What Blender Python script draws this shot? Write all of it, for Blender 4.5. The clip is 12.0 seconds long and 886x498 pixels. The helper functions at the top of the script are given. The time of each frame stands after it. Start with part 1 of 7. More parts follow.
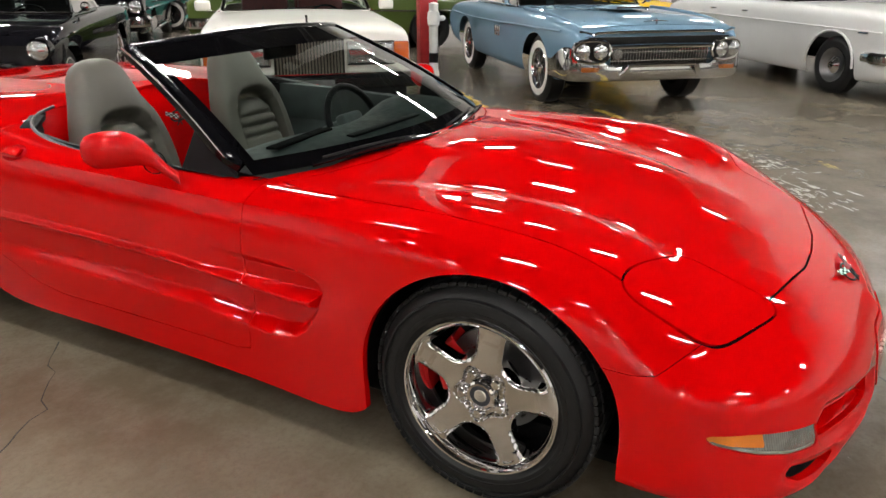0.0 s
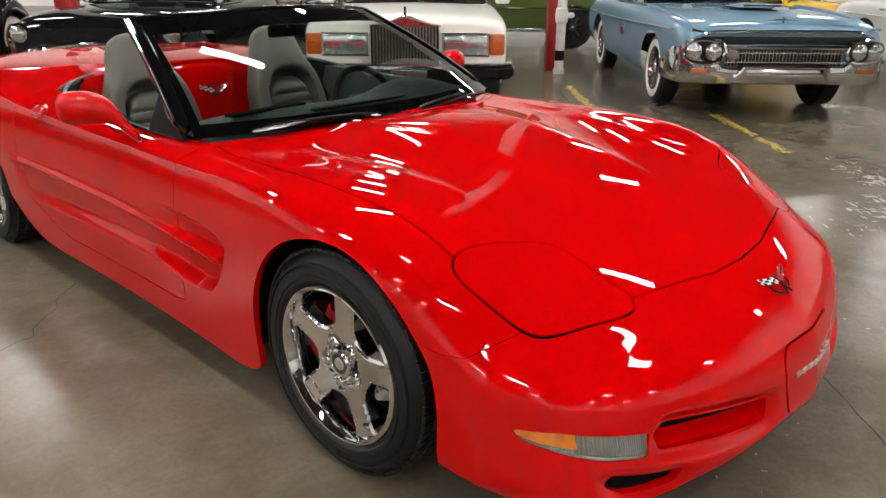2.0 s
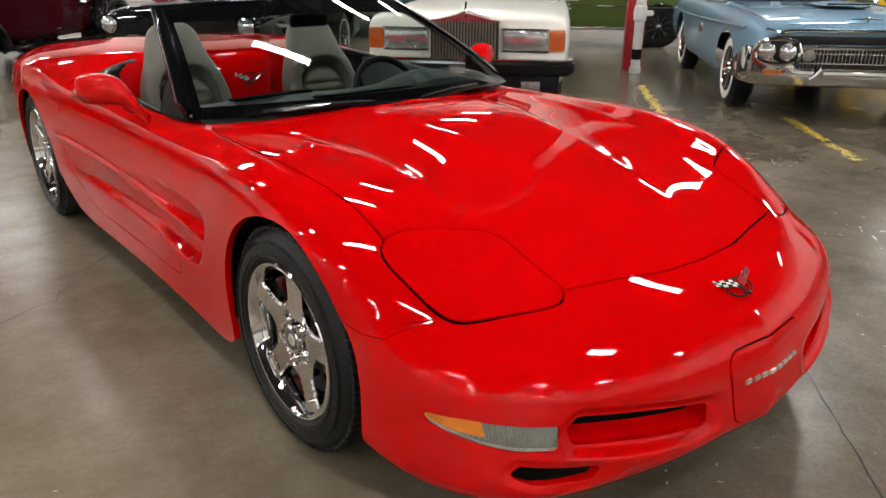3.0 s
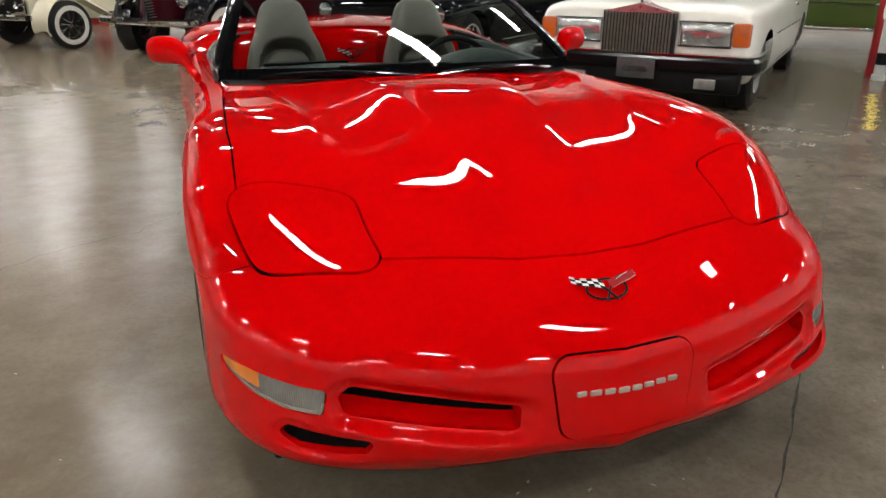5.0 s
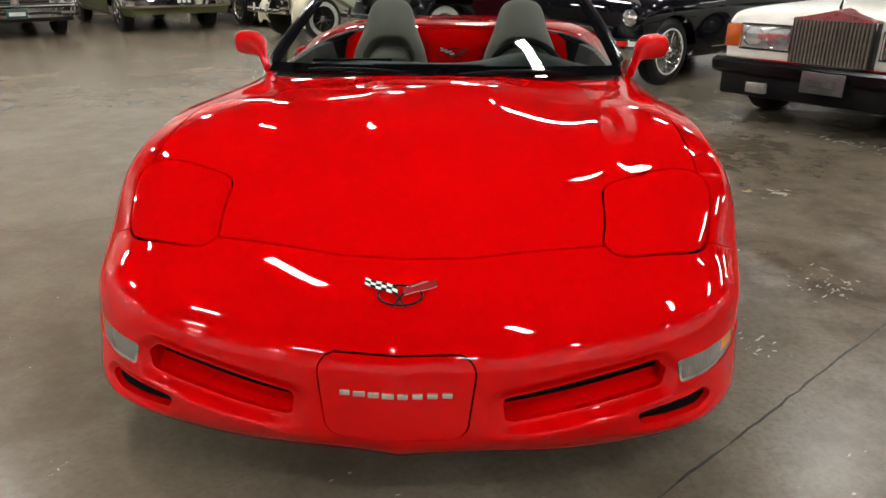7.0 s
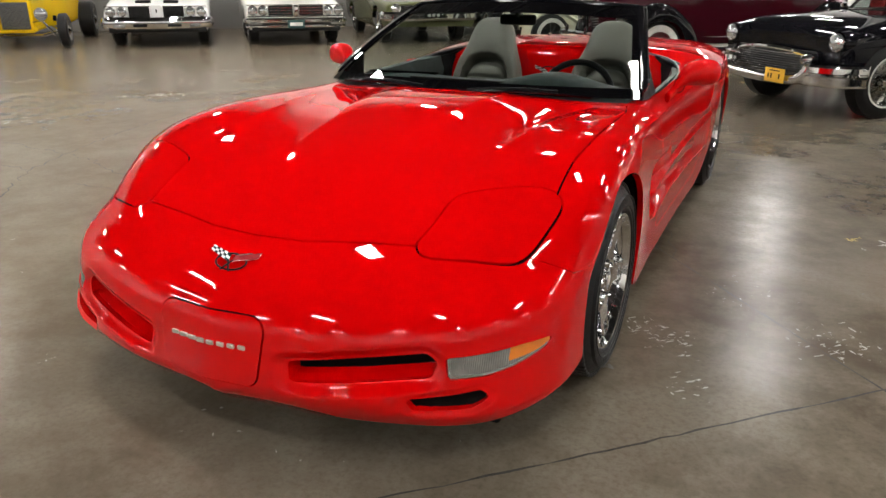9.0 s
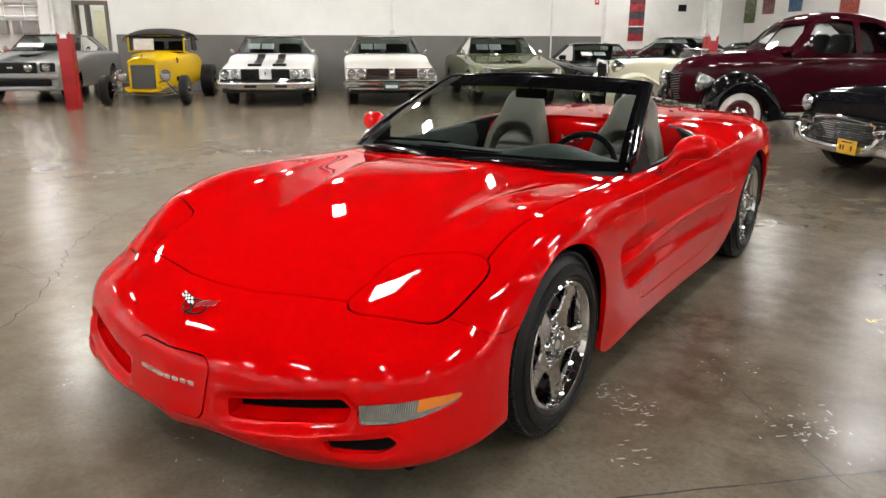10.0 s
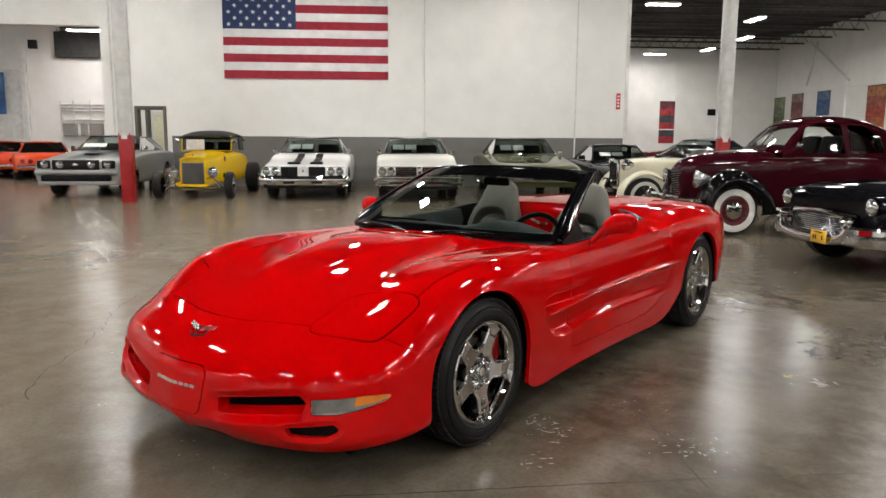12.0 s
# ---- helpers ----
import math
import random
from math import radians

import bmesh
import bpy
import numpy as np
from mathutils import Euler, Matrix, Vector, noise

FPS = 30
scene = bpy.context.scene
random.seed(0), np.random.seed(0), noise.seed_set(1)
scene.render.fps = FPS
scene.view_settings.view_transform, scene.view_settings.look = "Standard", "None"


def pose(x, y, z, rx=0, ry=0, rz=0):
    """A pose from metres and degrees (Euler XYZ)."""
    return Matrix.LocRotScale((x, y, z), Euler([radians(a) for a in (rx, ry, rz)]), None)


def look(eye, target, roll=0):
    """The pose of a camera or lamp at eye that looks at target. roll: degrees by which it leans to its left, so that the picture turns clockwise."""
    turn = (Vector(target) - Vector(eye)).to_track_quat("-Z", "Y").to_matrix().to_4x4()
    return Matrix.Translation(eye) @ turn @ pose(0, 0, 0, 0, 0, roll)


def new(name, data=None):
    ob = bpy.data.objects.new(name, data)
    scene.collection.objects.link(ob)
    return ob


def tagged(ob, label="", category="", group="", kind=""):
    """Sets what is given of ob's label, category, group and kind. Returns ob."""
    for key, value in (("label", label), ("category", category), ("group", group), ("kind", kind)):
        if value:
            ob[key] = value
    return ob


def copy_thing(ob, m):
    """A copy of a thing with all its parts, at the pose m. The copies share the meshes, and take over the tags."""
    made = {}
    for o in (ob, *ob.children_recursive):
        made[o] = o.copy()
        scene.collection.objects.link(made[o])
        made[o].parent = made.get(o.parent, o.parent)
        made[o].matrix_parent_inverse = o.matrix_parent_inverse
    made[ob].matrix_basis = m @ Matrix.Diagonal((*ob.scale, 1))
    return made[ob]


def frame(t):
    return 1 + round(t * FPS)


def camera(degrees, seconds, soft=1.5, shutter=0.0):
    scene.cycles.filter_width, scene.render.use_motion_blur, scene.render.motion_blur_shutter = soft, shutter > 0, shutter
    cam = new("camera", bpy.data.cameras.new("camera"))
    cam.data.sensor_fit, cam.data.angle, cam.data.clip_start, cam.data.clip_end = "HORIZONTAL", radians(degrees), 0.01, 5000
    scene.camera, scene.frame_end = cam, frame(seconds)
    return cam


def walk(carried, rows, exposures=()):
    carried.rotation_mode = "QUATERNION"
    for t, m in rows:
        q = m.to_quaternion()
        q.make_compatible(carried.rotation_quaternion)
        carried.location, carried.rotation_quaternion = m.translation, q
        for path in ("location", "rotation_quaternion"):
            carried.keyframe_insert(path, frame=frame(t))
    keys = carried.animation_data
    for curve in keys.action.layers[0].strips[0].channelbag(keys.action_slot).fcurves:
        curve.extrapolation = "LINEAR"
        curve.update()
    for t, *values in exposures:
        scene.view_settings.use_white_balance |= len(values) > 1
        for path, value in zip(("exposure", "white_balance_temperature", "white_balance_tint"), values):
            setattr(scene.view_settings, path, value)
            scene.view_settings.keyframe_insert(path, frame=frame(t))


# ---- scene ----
cam = camera(62.8, 12.0)

PATH = [
    (0, (-2.355, -0.707, 1.39), (-0.721, 0.188, 0.663), 0.1),
    (0.5, (-2.274, -0.883, 1.394), (-0.693, 0.108, 0.673), 0.1),
    (1, (-2.194, -1.069, 1.383), (-0.676, 0.016, 0.663), 0.2),
    (1.5, (-2.048, -1.202, 1.35), (-0.593, -0.037, 0.625), 0.2),
    (2, (-1.922, -1.357, 1.319), (-0.551, -0.093, 0.595), 0.3),
    (2.5, (-1.826, -1.521, 1.309), (-0.545, -0.166, 0.585), 0.3),
    (3, (-1.669, -1.638, 1.296), (-0.483, -0.202, 0.567), 0.4),
    (3.5, (-1.481, -1.732, 1.245), (-0.416, -0.205, 0.516), 0.5),
    (5.5, (-0.551, -2.214, 1.211), (-0.145, -0.399, 0.475), 0.1),
    (6, (-0.279, -2.274, 1.217), (-0.043, -0.429, 0.481), -0.0),
    (6.5, (-0.046, -2.27, 1.218), (0.03, -0.413, 0.482), 0.1),
    (7, (0.18, -2.275, 1.228), (0.073, -0.419, 0.491), 0.2),
    (9, (1.312, -2.225, 1.261), (0.508, -0.534, 0.558), 0.1),
    (9.5, (1.574, -2.186, 1.327), (0.596, -0.564, 0.683), 0.1),
    (10, (1.828, -2.127, 1.333), (0.748, -0.538, 0.777), 0.2),
    (10.5, (2.065, -2.127, 1.299), (0.917, -0.569, 0.795), 0.3),
    (11, (2.286, -2.266, 1.316), (1.111, -0.721, 0.833), 0.3),
    (11.5, (2.425, -2.381, 1.332), (1.233, -0.822, 0.947), 0.3),
    (12, (2.563, -2.504, 1.31), (1.358, -0.935, 1.016), 0.3),
]
EXPOSURES = [(0, -.28), (3, -.36), (5.5, -.42), (7, -.34), (9, -.22), (10, -.18), (11, -.08), (11.5, -.10), (12, -.55)]
walk(cam, [(t, look(eye, target, roll)) for t, eye, target, roll in PATH], EXPOSURES)

# ---- light ----
TURN = radians(42)                     # the hall stands 42 degrees off the red car
CU, SU = math.cos(TURN), math.sin(TURN)


def hall(u, v, z=0.0):
    """A place given along the hall's own axes."""
    return (u * CU - v * SU, u * SU + v * CU, z)


def hall_pose(u, v, z=0.0, turn=0.0):
    x, y, z = hall(u, v, z)
    return pose(x, y, z, 0, 0, 42 + turn)


world = bpy.data.worlds.new("world")
world.use_nodes = True
world.node_tree.nodes["Background"].inputs[0].default_value = (0.5, 0.55, 0.6, 1)
world.node_tree.nodes["Background"].inputs[1].default_value = 0.004
scene.world = world
LAMP = 178.0


# ---- materials ----
def nodes_of(name):
    m = bpy.data.materials.new(name)
    m.use_nodes = True
    nt = m.node_tree
    return m, nt, nt.nodes["Principled BSDF"]


def noise_node(nt, scale, detail=4, rough=0.55, coords="Object", stretch=None):
    tc = nt.nodes.new("ShaderNodeTexCoord")
    n = nt.nodes.new("ShaderNodeTexNoise")
    n.inputs["Scale"].default_value = scale
    n.inputs["Detail"].default_value = detail
    n.inputs["Roughness"].default_value = rough
    if stretch:
        mp = nt.nodes.new("ShaderNodeMapping")
        mp.inputs["Scale"].default_value = stretch
        nt.links.new(tc.outputs[coords], mp.inputs[0])
        nt.links.new(mp.outputs[0], n.inputs["Vector"])
    else:
        nt.links.new(tc.outputs[coords], n.inputs["Vector"])
    return n.outputs["Fac"]


def ramp(nt, fac, stops):
    r = nt.nodes.new("ShaderNodeValToRGB")
    els = r.color_ramp.elements
    while len(els) < len(stops):
        els.new(0.5)
    for e, (p, c) in zip(els, stops):
        e.position = p
        e.color = (*c, 1) if len(c) == 3 else c
    nt.links.new(fac, r.inputs[0])
    return r.outputs[0]


def grey_ramp(nt, fac, a, b, va, vb):
    return ramp(nt, fac, [(a, (va, va, va)), (b, (vb, vb, vb))])


def mix_col(nt, fac, a, b, mode="MIX"):
    m = nt.nodes.new("ShaderNodeMix")
    m.data_type, m.blend_type = "RGBA", mode
    for sock, val in ((m.inputs[0], fac), (m.inputs[6], a), (m.inputs[7], b)):
        if hasattr(val, "is_output"):
            nt.links.new(val, sock)
        elif isinstance(val, (int, float)):
            sock.default_value = val
        else:
            sock.default_value = (*val, 1)
    return m.outputs[2]


def bump(nt, bsdf, fac, strength, dist=0.002, coat=False):
    b = nt.nodes.new("ShaderNodeBump")
    b.inputs["Strength"].default_value = strength
    b.inputs["Distance"].default_value = dist
    nt.links.new(fac, b.inputs["Height"])
    nt.links.new(b.outputs[0], bsdf.inputs["Normal"])
    if coat:
        nt.links.new(b.outputs[0], bsdf.inputs["Coat Normal"])


def plain(name, col, rough=0.5, metal=0.0, coat=0.0, vary=0.12, scale=14.0, bumps=0.0, spec=0.5):
    m, nt, b = nodes_of(name)
    f = noise_node(nt, scale, 5)
    lo = tuple(c * (1 - vary) for c in col)
    hi = tuple(min(1, c * (1 + vary)) for c in col)
    nt.links.new(ramp(nt, f, [(0.3, lo), (0.7, hi)]), b.inputs["Base Color"])
    r = noise_node(nt, scale * 2.3, 4)
    nt.links.new(grey_ramp(nt, r, 0.3, 0.7, max(0.01, rough * 0.8), min(1, rough * 1.2)), b.inputs["Roughness"])
    b.inputs["Metallic"].default_value = metal
    b.inputs["Coat Weight"].default_value = coat
    b.inputs["Coat Roughness"].default_value = 0.03
    b.inputs["Specular IOR Level"].default_value = spec
    if bumps:
        bump(nt, b, noise_node(nt, scale * 20, 3), bumps, 0.001)
    return m


def car_paint(name, col, peel=0.005, rough=0.38, flake=0.0, coat=0.85):
    """Lacquered body paint: slight orange peel in the clear coat."""
    m, nt, b = nodes_of(name)
    f = noise_node(nt, 3.0, 3)
    nt.links.new(ramp(nt, f, [(0.3, tuple(c * 0.95 for c in col)), (0.7, col)]), b.inputs["Base Color"])
    b.inputs["Roughness"].default_value = rough
    b.inputs["Metallic"].default_value = flake
    b.inputs["Coat Weight"].default_value = coat
    b.inputs["Coat Roughness"].default_value = 0.015
    b.inputs["Coat IOR"].default_value = 1.40
    b.inputs["Specular IOR Level"].default_value = 0.0
    p = nt.nodes.new("ShaderNodeBump")
    p.inputs["Strength"].default_value = peel
    p.inputs["Distance"].default_value = 0.002
    nt.links.new(noise_node(nt, 90.0, 2), p.inputs["Height"])
    nt.links.new(p.outputs[0], b.inputs["Coat Normal"])
    return m


def clear(name, col=(0.9, 0.95, 0.93), rough=0.0, alpha=0.15):
    """A thin pane: mostly see-through, with a sharp gloss over it."""
    m, nt, b = nodes_of(name)
    out = nt.nodes["Material Output"]
    tr = nt.nodes.new("ShaderNodeBsdfTransparent")
    tr.inputs[0].default_value = (*col, 1)
    gl = nt.nodes.new("ShaderNodeBsdfGlossy")
    gl.inputs["Roughness"].default_value = rough
    fr = nt.nodes.new("ShaderNodeFresnel")
    fr.inputs[0].default_value = 1.5
    mx = nt.nodes.new("ShaderNodeMixShader")
    nt.links.new(fr.outputs[0], mx.inputs[0])
    nt.links.new(tr.outputs[0], mx.inputs[1])
    nt.links.new(gl.outputs[0], mx.inputs[2])
    nt.links.new(mx.outputs[0], out.inputs[0])
    nt.nodes.remove(b)
    return m


def concrete():
    """Old polished concrete: brown and grey clouds, fine grain, uneven gloss."""
    m, nt, b = nodes_of("polished_concrete")
    big = noise_node(nt, 0.25, 4, 0.5)
    mid = noise_node(nt, 1.3, 6, 0.6)
    small = noise_node(nt, 6.0, 6, 0.65)
    fine = noise_node(nt, 45.0, 5, 0.75)
    c1 = ramp(nt, big, [(0.36, (0.072, 0.050, 0.028)), (0.64, (0.152, 0.134, 0.104))])
    c2 = ramp(nt, mid, [(0.36, (0.048, 0.032, 0.019)), (0.5, (0.104, 0.086, 0.061)), (0.64, (0.208, 0.184, 0.142))])
    c3 = mix_col(nt, 0.5, c1, c2)
    c5 = mix_col(nt, grey_ramp(nt, small, 0.42, 0.68, 0.0, 0.55), c3, (0.190, 0.166, 0.128))
    c4 = mix_col(nt, grey_ramp(nt, fine, 0.45, 0.70, 0.0, 0.45), c5, (0.060, 0.045, 0.030))
    tc = nt.nodes.new("ShaderNodeTexCoord")
    sep = nt.nodes.new("ShaderNodeSeparateXYZ")
    nt.links.new(tc.outputs["Object"], sep.inputs[0])
    # stronger light to one side of the aisle, painted as paler, more tan slab
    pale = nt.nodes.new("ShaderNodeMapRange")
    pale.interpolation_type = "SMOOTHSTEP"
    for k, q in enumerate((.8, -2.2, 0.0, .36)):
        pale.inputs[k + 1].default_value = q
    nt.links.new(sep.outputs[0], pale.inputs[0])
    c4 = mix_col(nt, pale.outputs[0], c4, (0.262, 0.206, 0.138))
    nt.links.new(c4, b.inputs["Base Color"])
    wear = noise_node(nt, 1.1, 5, 0.6)
    nt.links.new(grey_ramp(nt, wear, 0.34, 0.66, 0.205, 0.268), b.inputs["Roughness"])
    b.inputs["Specular IOR Level"].default_value = 0.15
    return m


def leather(name, col):
    m, nt, b = nodes_of(name)
    tc = nt.nodes.new("ShaderNodeTexCoord")
    v = nt.nodes.new("ShaderNodeTexVoronoi")
    v.inputs["Scale"].default_value = 260
    nt.links.new(tc.outputs["Object"], v.inputs["Vector"])
    f = noise_node(nt, 7, 5)
    nt.links.new(ramp(nt, f, [(0.3, tuple(c * 0.85 for c in col)), (0.7, col)]), b.inputs["Base Color"])
    b.inputs["Roughness"].default_value = 0.48
    bump(nt, b, v.outputs["Distance"], 0.25, 0.0008)
    return m


def chrome(name="chrome", col=(0.66, 0.66, 0.67), rough=0.06):
    m, nt, b = nodes_of(name)
    b.inputs["Base Color"].default_value = (*col, 1)
    b.inputs["Metallic"].default_value = 1.0
    nt.links.new(grey_ramp(nt, noise_node(nt, 30, 4), 0.3, 0.7, rough * 0.6, rough * 1.5), b.inputs["Roughness"])
    return m


def glowing(name, col, strength):
    m, nt, b = nodes_of(name)
    b.inputs["Base Color"].default_value = (0.8, 0.8, 0.8, 1)
    b.inputs["Emission Color"].default_value = (*col, 1)
    b.inputs["Emission Strength"].default_value = strength
    return m


def ribbed(name, col):
    """A clear lamp lens over a bright reflector: fine upright ribs under a smooth skin."""
    m, nt, b = nodes_of(name)
    tc = nt.nodes.new("ShaderNodeTexCoord")
    wv = nt.nodes.new("ShaderNodeTexWave")
    wv.bands_direction = "X"
    wv.inputs["Scale"].default_value = 70
    wv.inputs["Distortion"].default_value = 0.6
    nt.links.new(tc.outputs["Object"], wv.inputs["Vector"])
    f = noise_node(nt, 16, 4)
    base = ramp(nt, f, [(0.3, tuple(c * .75 for c in col)), (0.7, tuple(c * 1.2 for c in col))])
    nt.links.new(base, b.inputs["Base Color"])
    b.inputs["Metallic"].default_value = 0.55
    b.inputs["Roughness"].default_value = 0.24
    b.inputs["Coat Weight"].default_value = 1.0
    b.inputs["Coat Roughness"].default_value = 0.02
    bump(nt, b, wv.outputs["Fac"], 0.5, 0.003)
    return m


RED = car_paint("red_lacquer", (0.60, 0.0006, 0.0012), coat=0.95)
RED_IN = car_paint("red_trim", (0.45, 0.002, 0.004))
BLACK = plain("black_rubber_trim", (0.008, 0.008, 0.009), 0.42, spec=0.12)
LINER = plain("black_liner", (0.004, 0.004, 0.004), 0.9, spec=0.05)
BORDER = plain("painted_glass_border", (0.002, 0.002, 0.0025), 0.012, spec=0.5)
GLOSS_BLACK = plain("gloss_black_frame", (0.003, 0.003, 0.004), 0.12, spec=0.25)
TYRE = plain("tyre_rubber", (0.011, 0.011, 0.0115), 0.46, bumps=0.3, scale=25, spec=0.28)
CHROME = chrome()
WHEEL = chrome("wheel_chrome", (0.80, 0.80, 0.81), 0.055)
BRIGHT = chrome("bright_trim", (0.75, 0.75, 0.76), 0.12)
STEEL = chrome("cast_steel", (0.35, 0.34, 0.33), 0.35)
SEAT = leather("grey_leather", (0.118, 0.112, 0.092))
DASH = plain("dark_green_grey_vinyl", (0.050, 0.064, 0.062), 0.5, bumps=0.2, spec=0.25)
AMBER = plain("amber_lens", (0.75, 0.21, 0.02), 0.12, coat=1.0)
LENS = ribbed("ribbed_clear_lens", (0.30, 0.30, 0.285))
LAMPGLASS = plain("lamp_glass", (0.55, 0.56, 0.57), 0.12, metal=0.75, coat=0.6, bumps=0.6, scale=2.2)
GLASS = clear("clear_glass", (0.72, 0.80, 0.77))
PANE = clear("window_pane", (0.92, 0.95, 0.94))
DARKGLASS = clear("tinted_glass", (0.62, 0.68, 0.66))
CALIPER = plain("red_caliper", (0.6, 0.01, 0.012), 0.35)
WHITE = plain("white_enamel", (0.75, 0.75, 0.73), 0.4)
PAPER = plain("paper", (0.8, 0.8, 0.79), 0.8)
YELLOW = plain("yellow_plate", (0.75, 0.42, 0.03), 0.5)
CONCRETE = concrete()
LAMPFACE = glowing("led_panel", (1.0, 0.97, 0.92), LAMP)


# ---- building blocks ----
def link_mesh(name, V, F, mats, parent=None, smooth=True, sharp=32, label="", index=None):
    me = bpy.data.meshes.new(name)
    me.from_pydata([tuple(map(float, p)) for p in V], [], [tuple(map(int, f)) for f in F])
    for m in (mats if isinstance(mats, (list, tuple)) else [mats]):
        me.materials.append(m)
    if index is not None:
        me.polygons.foreach_set("material_index", np.asarray(index, dtype=np.int32))
    if smooth:
        me.polygons.foreach_set("use_smooth", np.ones(len(me.polygons), dtype=bool))
        if sharp:
            me.set_sharp_from_angle(angle=radians(sharp))
    me.update()
    ob = new(name, me)
    ob.parent = parent
    if label:
        ob["label"] = label
    return ob


def part(name, geo, mat, parent, label="", smooth=True, sharp=32):
    """Links a piece of geometry as one mesh object under a thing or a part."""
    return link_mesh(name, geo[0], geo[1], mat, parent, smooth, sharp, label)


def thing(name, label, category, at=None, group="", kind=""):
    ob = new(name)
    ob.empty_display_size = 0.2
    if at is not None:
        ob.matrix_world = at
    return tagged(ob, label, category, group, kind)


def join(*geos):
    V, F, n = [], [], 0
    for g in geos:
        V.extend([tuple(p) for p in g[0]])
        F.extend([tuple(i + n for i in f) for f in g[1]])
        n += len(g[0])
    return V, F


def moved(geo, m):
    return [tuple(m @ Vector(p)) for p in geo[0]], geo[1]


def flipped(geo):
    """Mirror image across the car's middle plane."""
    return [(-p[0], p[1], p[2]) for p in geo[0]], [tuple(reversed(f)) for f in geo[1]]


def box(c, s, bevel=0.0, seg=2):
    bm = bmesh.new()
    bmesh.ops.create_cube(bm, size=1.0)
    for v in bm.verts:
        v.co = Vector((v.co.x * s[0] + c[0], v.co.y * s[1] + c[1], v.co.z * s[2] + c[2]))
    if bevel:
        bmesh.ops.bevel(bm, geom=list(bm.edges), offset=min(bevel, min(s) * 0.45), segments=seg, affect="EDGES", profile=0.5)
    return from_bm(bm)


def from_bm(bm):
    bm.verts.index_update()
    V = [tuple(v.co) for v in bm.verts]
    F = [tuple(v.index for v in f.verts) for f in bm.faces]
    bm.free()
    return V, F


def tube(points, r, n=10, closed=False, flat=1.0):
    """A round bar along points; r may be one radius or one for each point; flat squeezes it in height."""
    P = [Vector(p) for p in points]
    R = list(r) if hasattr(r, "__len__") else [r] * len(P)
    V, F = [], []
    up = Vector((0, 0, 1))
    for i, p in enumerate(P):
        a = P[i - 1] if (i > 0 or closed) else p
        b = P[(i + 1) % len(P)] if (i < len(P) - 1 or closed) else p
        d = (b - a).normalized()
        side = d.cross(up)
        side = Vector((1, 0, 0)) if side.length < 1e-4 else side.normalized()
        top = side.cross(d)
        for k in range(n):
            t = 2 * math.pi * k / n
            V.append(p + side * (R[i] * math.cos(t)) + top * (R[i] * flat * math.sin(t)))
    m = len(P)
    for i in range(m if closed else m - 1):
        for k in range(n):
            a, b = i * n + k, i * n + (k + 1) % n
            c, d = ((i + 1) % m) * n + (k + 1) % n, ((i + 1) % m) * n + k
            F.append((a, b, c, d))
    if not closed:
        F.append(tuple(range(n - 1, -1, -1)))
        F.append(tuple((m - 1) * n + k for k in range(n)))
    return V, F


def revolve(profile, n=48, axis="x", arc=(0.0, 360.0)):
    """Turns a profile of (along, radius) about an axis."""
    V, F = [], []
    full = abs(arc[1] - arc[0]) >= 359.9
    cols = n if full else n + 1
    for a, r in profile:
        for k in range(cols):
            t = radians(arc[0] + (arc[1] - arc[0]) * k / n)
            c, s = r * math.cos(t), r * math.sin(t)
            V.append({"x": (a, c, s), "y": (c, a, s), "z": (c, s, a)}[axis])
    for i in range(len(profile) - 1):
        for k in range(n):
            k2 = (k + 1) % cols
            f = (i * cols + k, i * cols + k2, (i + 1) * cols + k2, (i + 1) * cols + k)
            F.append(f if axis != "y" else f[::-1])
    return V, F


def spline(P, n, soft=True, at=None):
    """A cubic B-spline along the first axis of P, through its ends; soft=False pulls it onto the points."""
    P = np.asarray(P, float)

    def run(C, u):
        C = np.concatenate([2 * C[:1] - C[1:2], C, 2 * C[-1:] - C[-2:-1]])
        i = np.clip(u.astype(int), 0, len(C) - 4)
        t = (u - i).reshape((-1,) + (1,) * (C.ndim - 1))
        return ((1 - t) ** 3 * C[i] + (3 * t ** 3 - 6 * t ** 2 + 4) * C[i + 1]
                + (-3 * t ** 3 + 3 * t ** 2 + 3 * t + 1) * C[i + 2] + t ** 3 * C[i + 3]) / 6

    C = P.copy()
    if not soft:
        knots = np.arange(len(P), dtype=float)
        for _ in range(4):
            C = C + (P - run(C, knots))
    return run(C, np.linspace(0, len(P) - 1, n) if at is None else np.asarray(at, float))


def curve(pairs):
    """A smooth function through (x, value) pairs."""
    X = [p[0] for p in pairs]
    Y = [p[1] for p in pairs]
    xs = spline(X, 200, False)
    ys = spline(Y, 200, False)
    order = np.argsort(xs)
    return lambda x: np.interp(x, xs[order], ys[order])


def grid_faces(n, m, close=False):
    F = []
    for i in range(n - 1):
        for j in range(m if close else m - 1):
            j2 = (j + 1) % m
            F.append((i * m + j, i * m + j2, (i + 1) * m + j2, (i + 1) * m + j))
    return F


def sheet(G, close=False):
    G = np.asarray(G, float)
    return G.reshape(-1, 3), grid_faces(G.shape[0], G.shape[1], close)


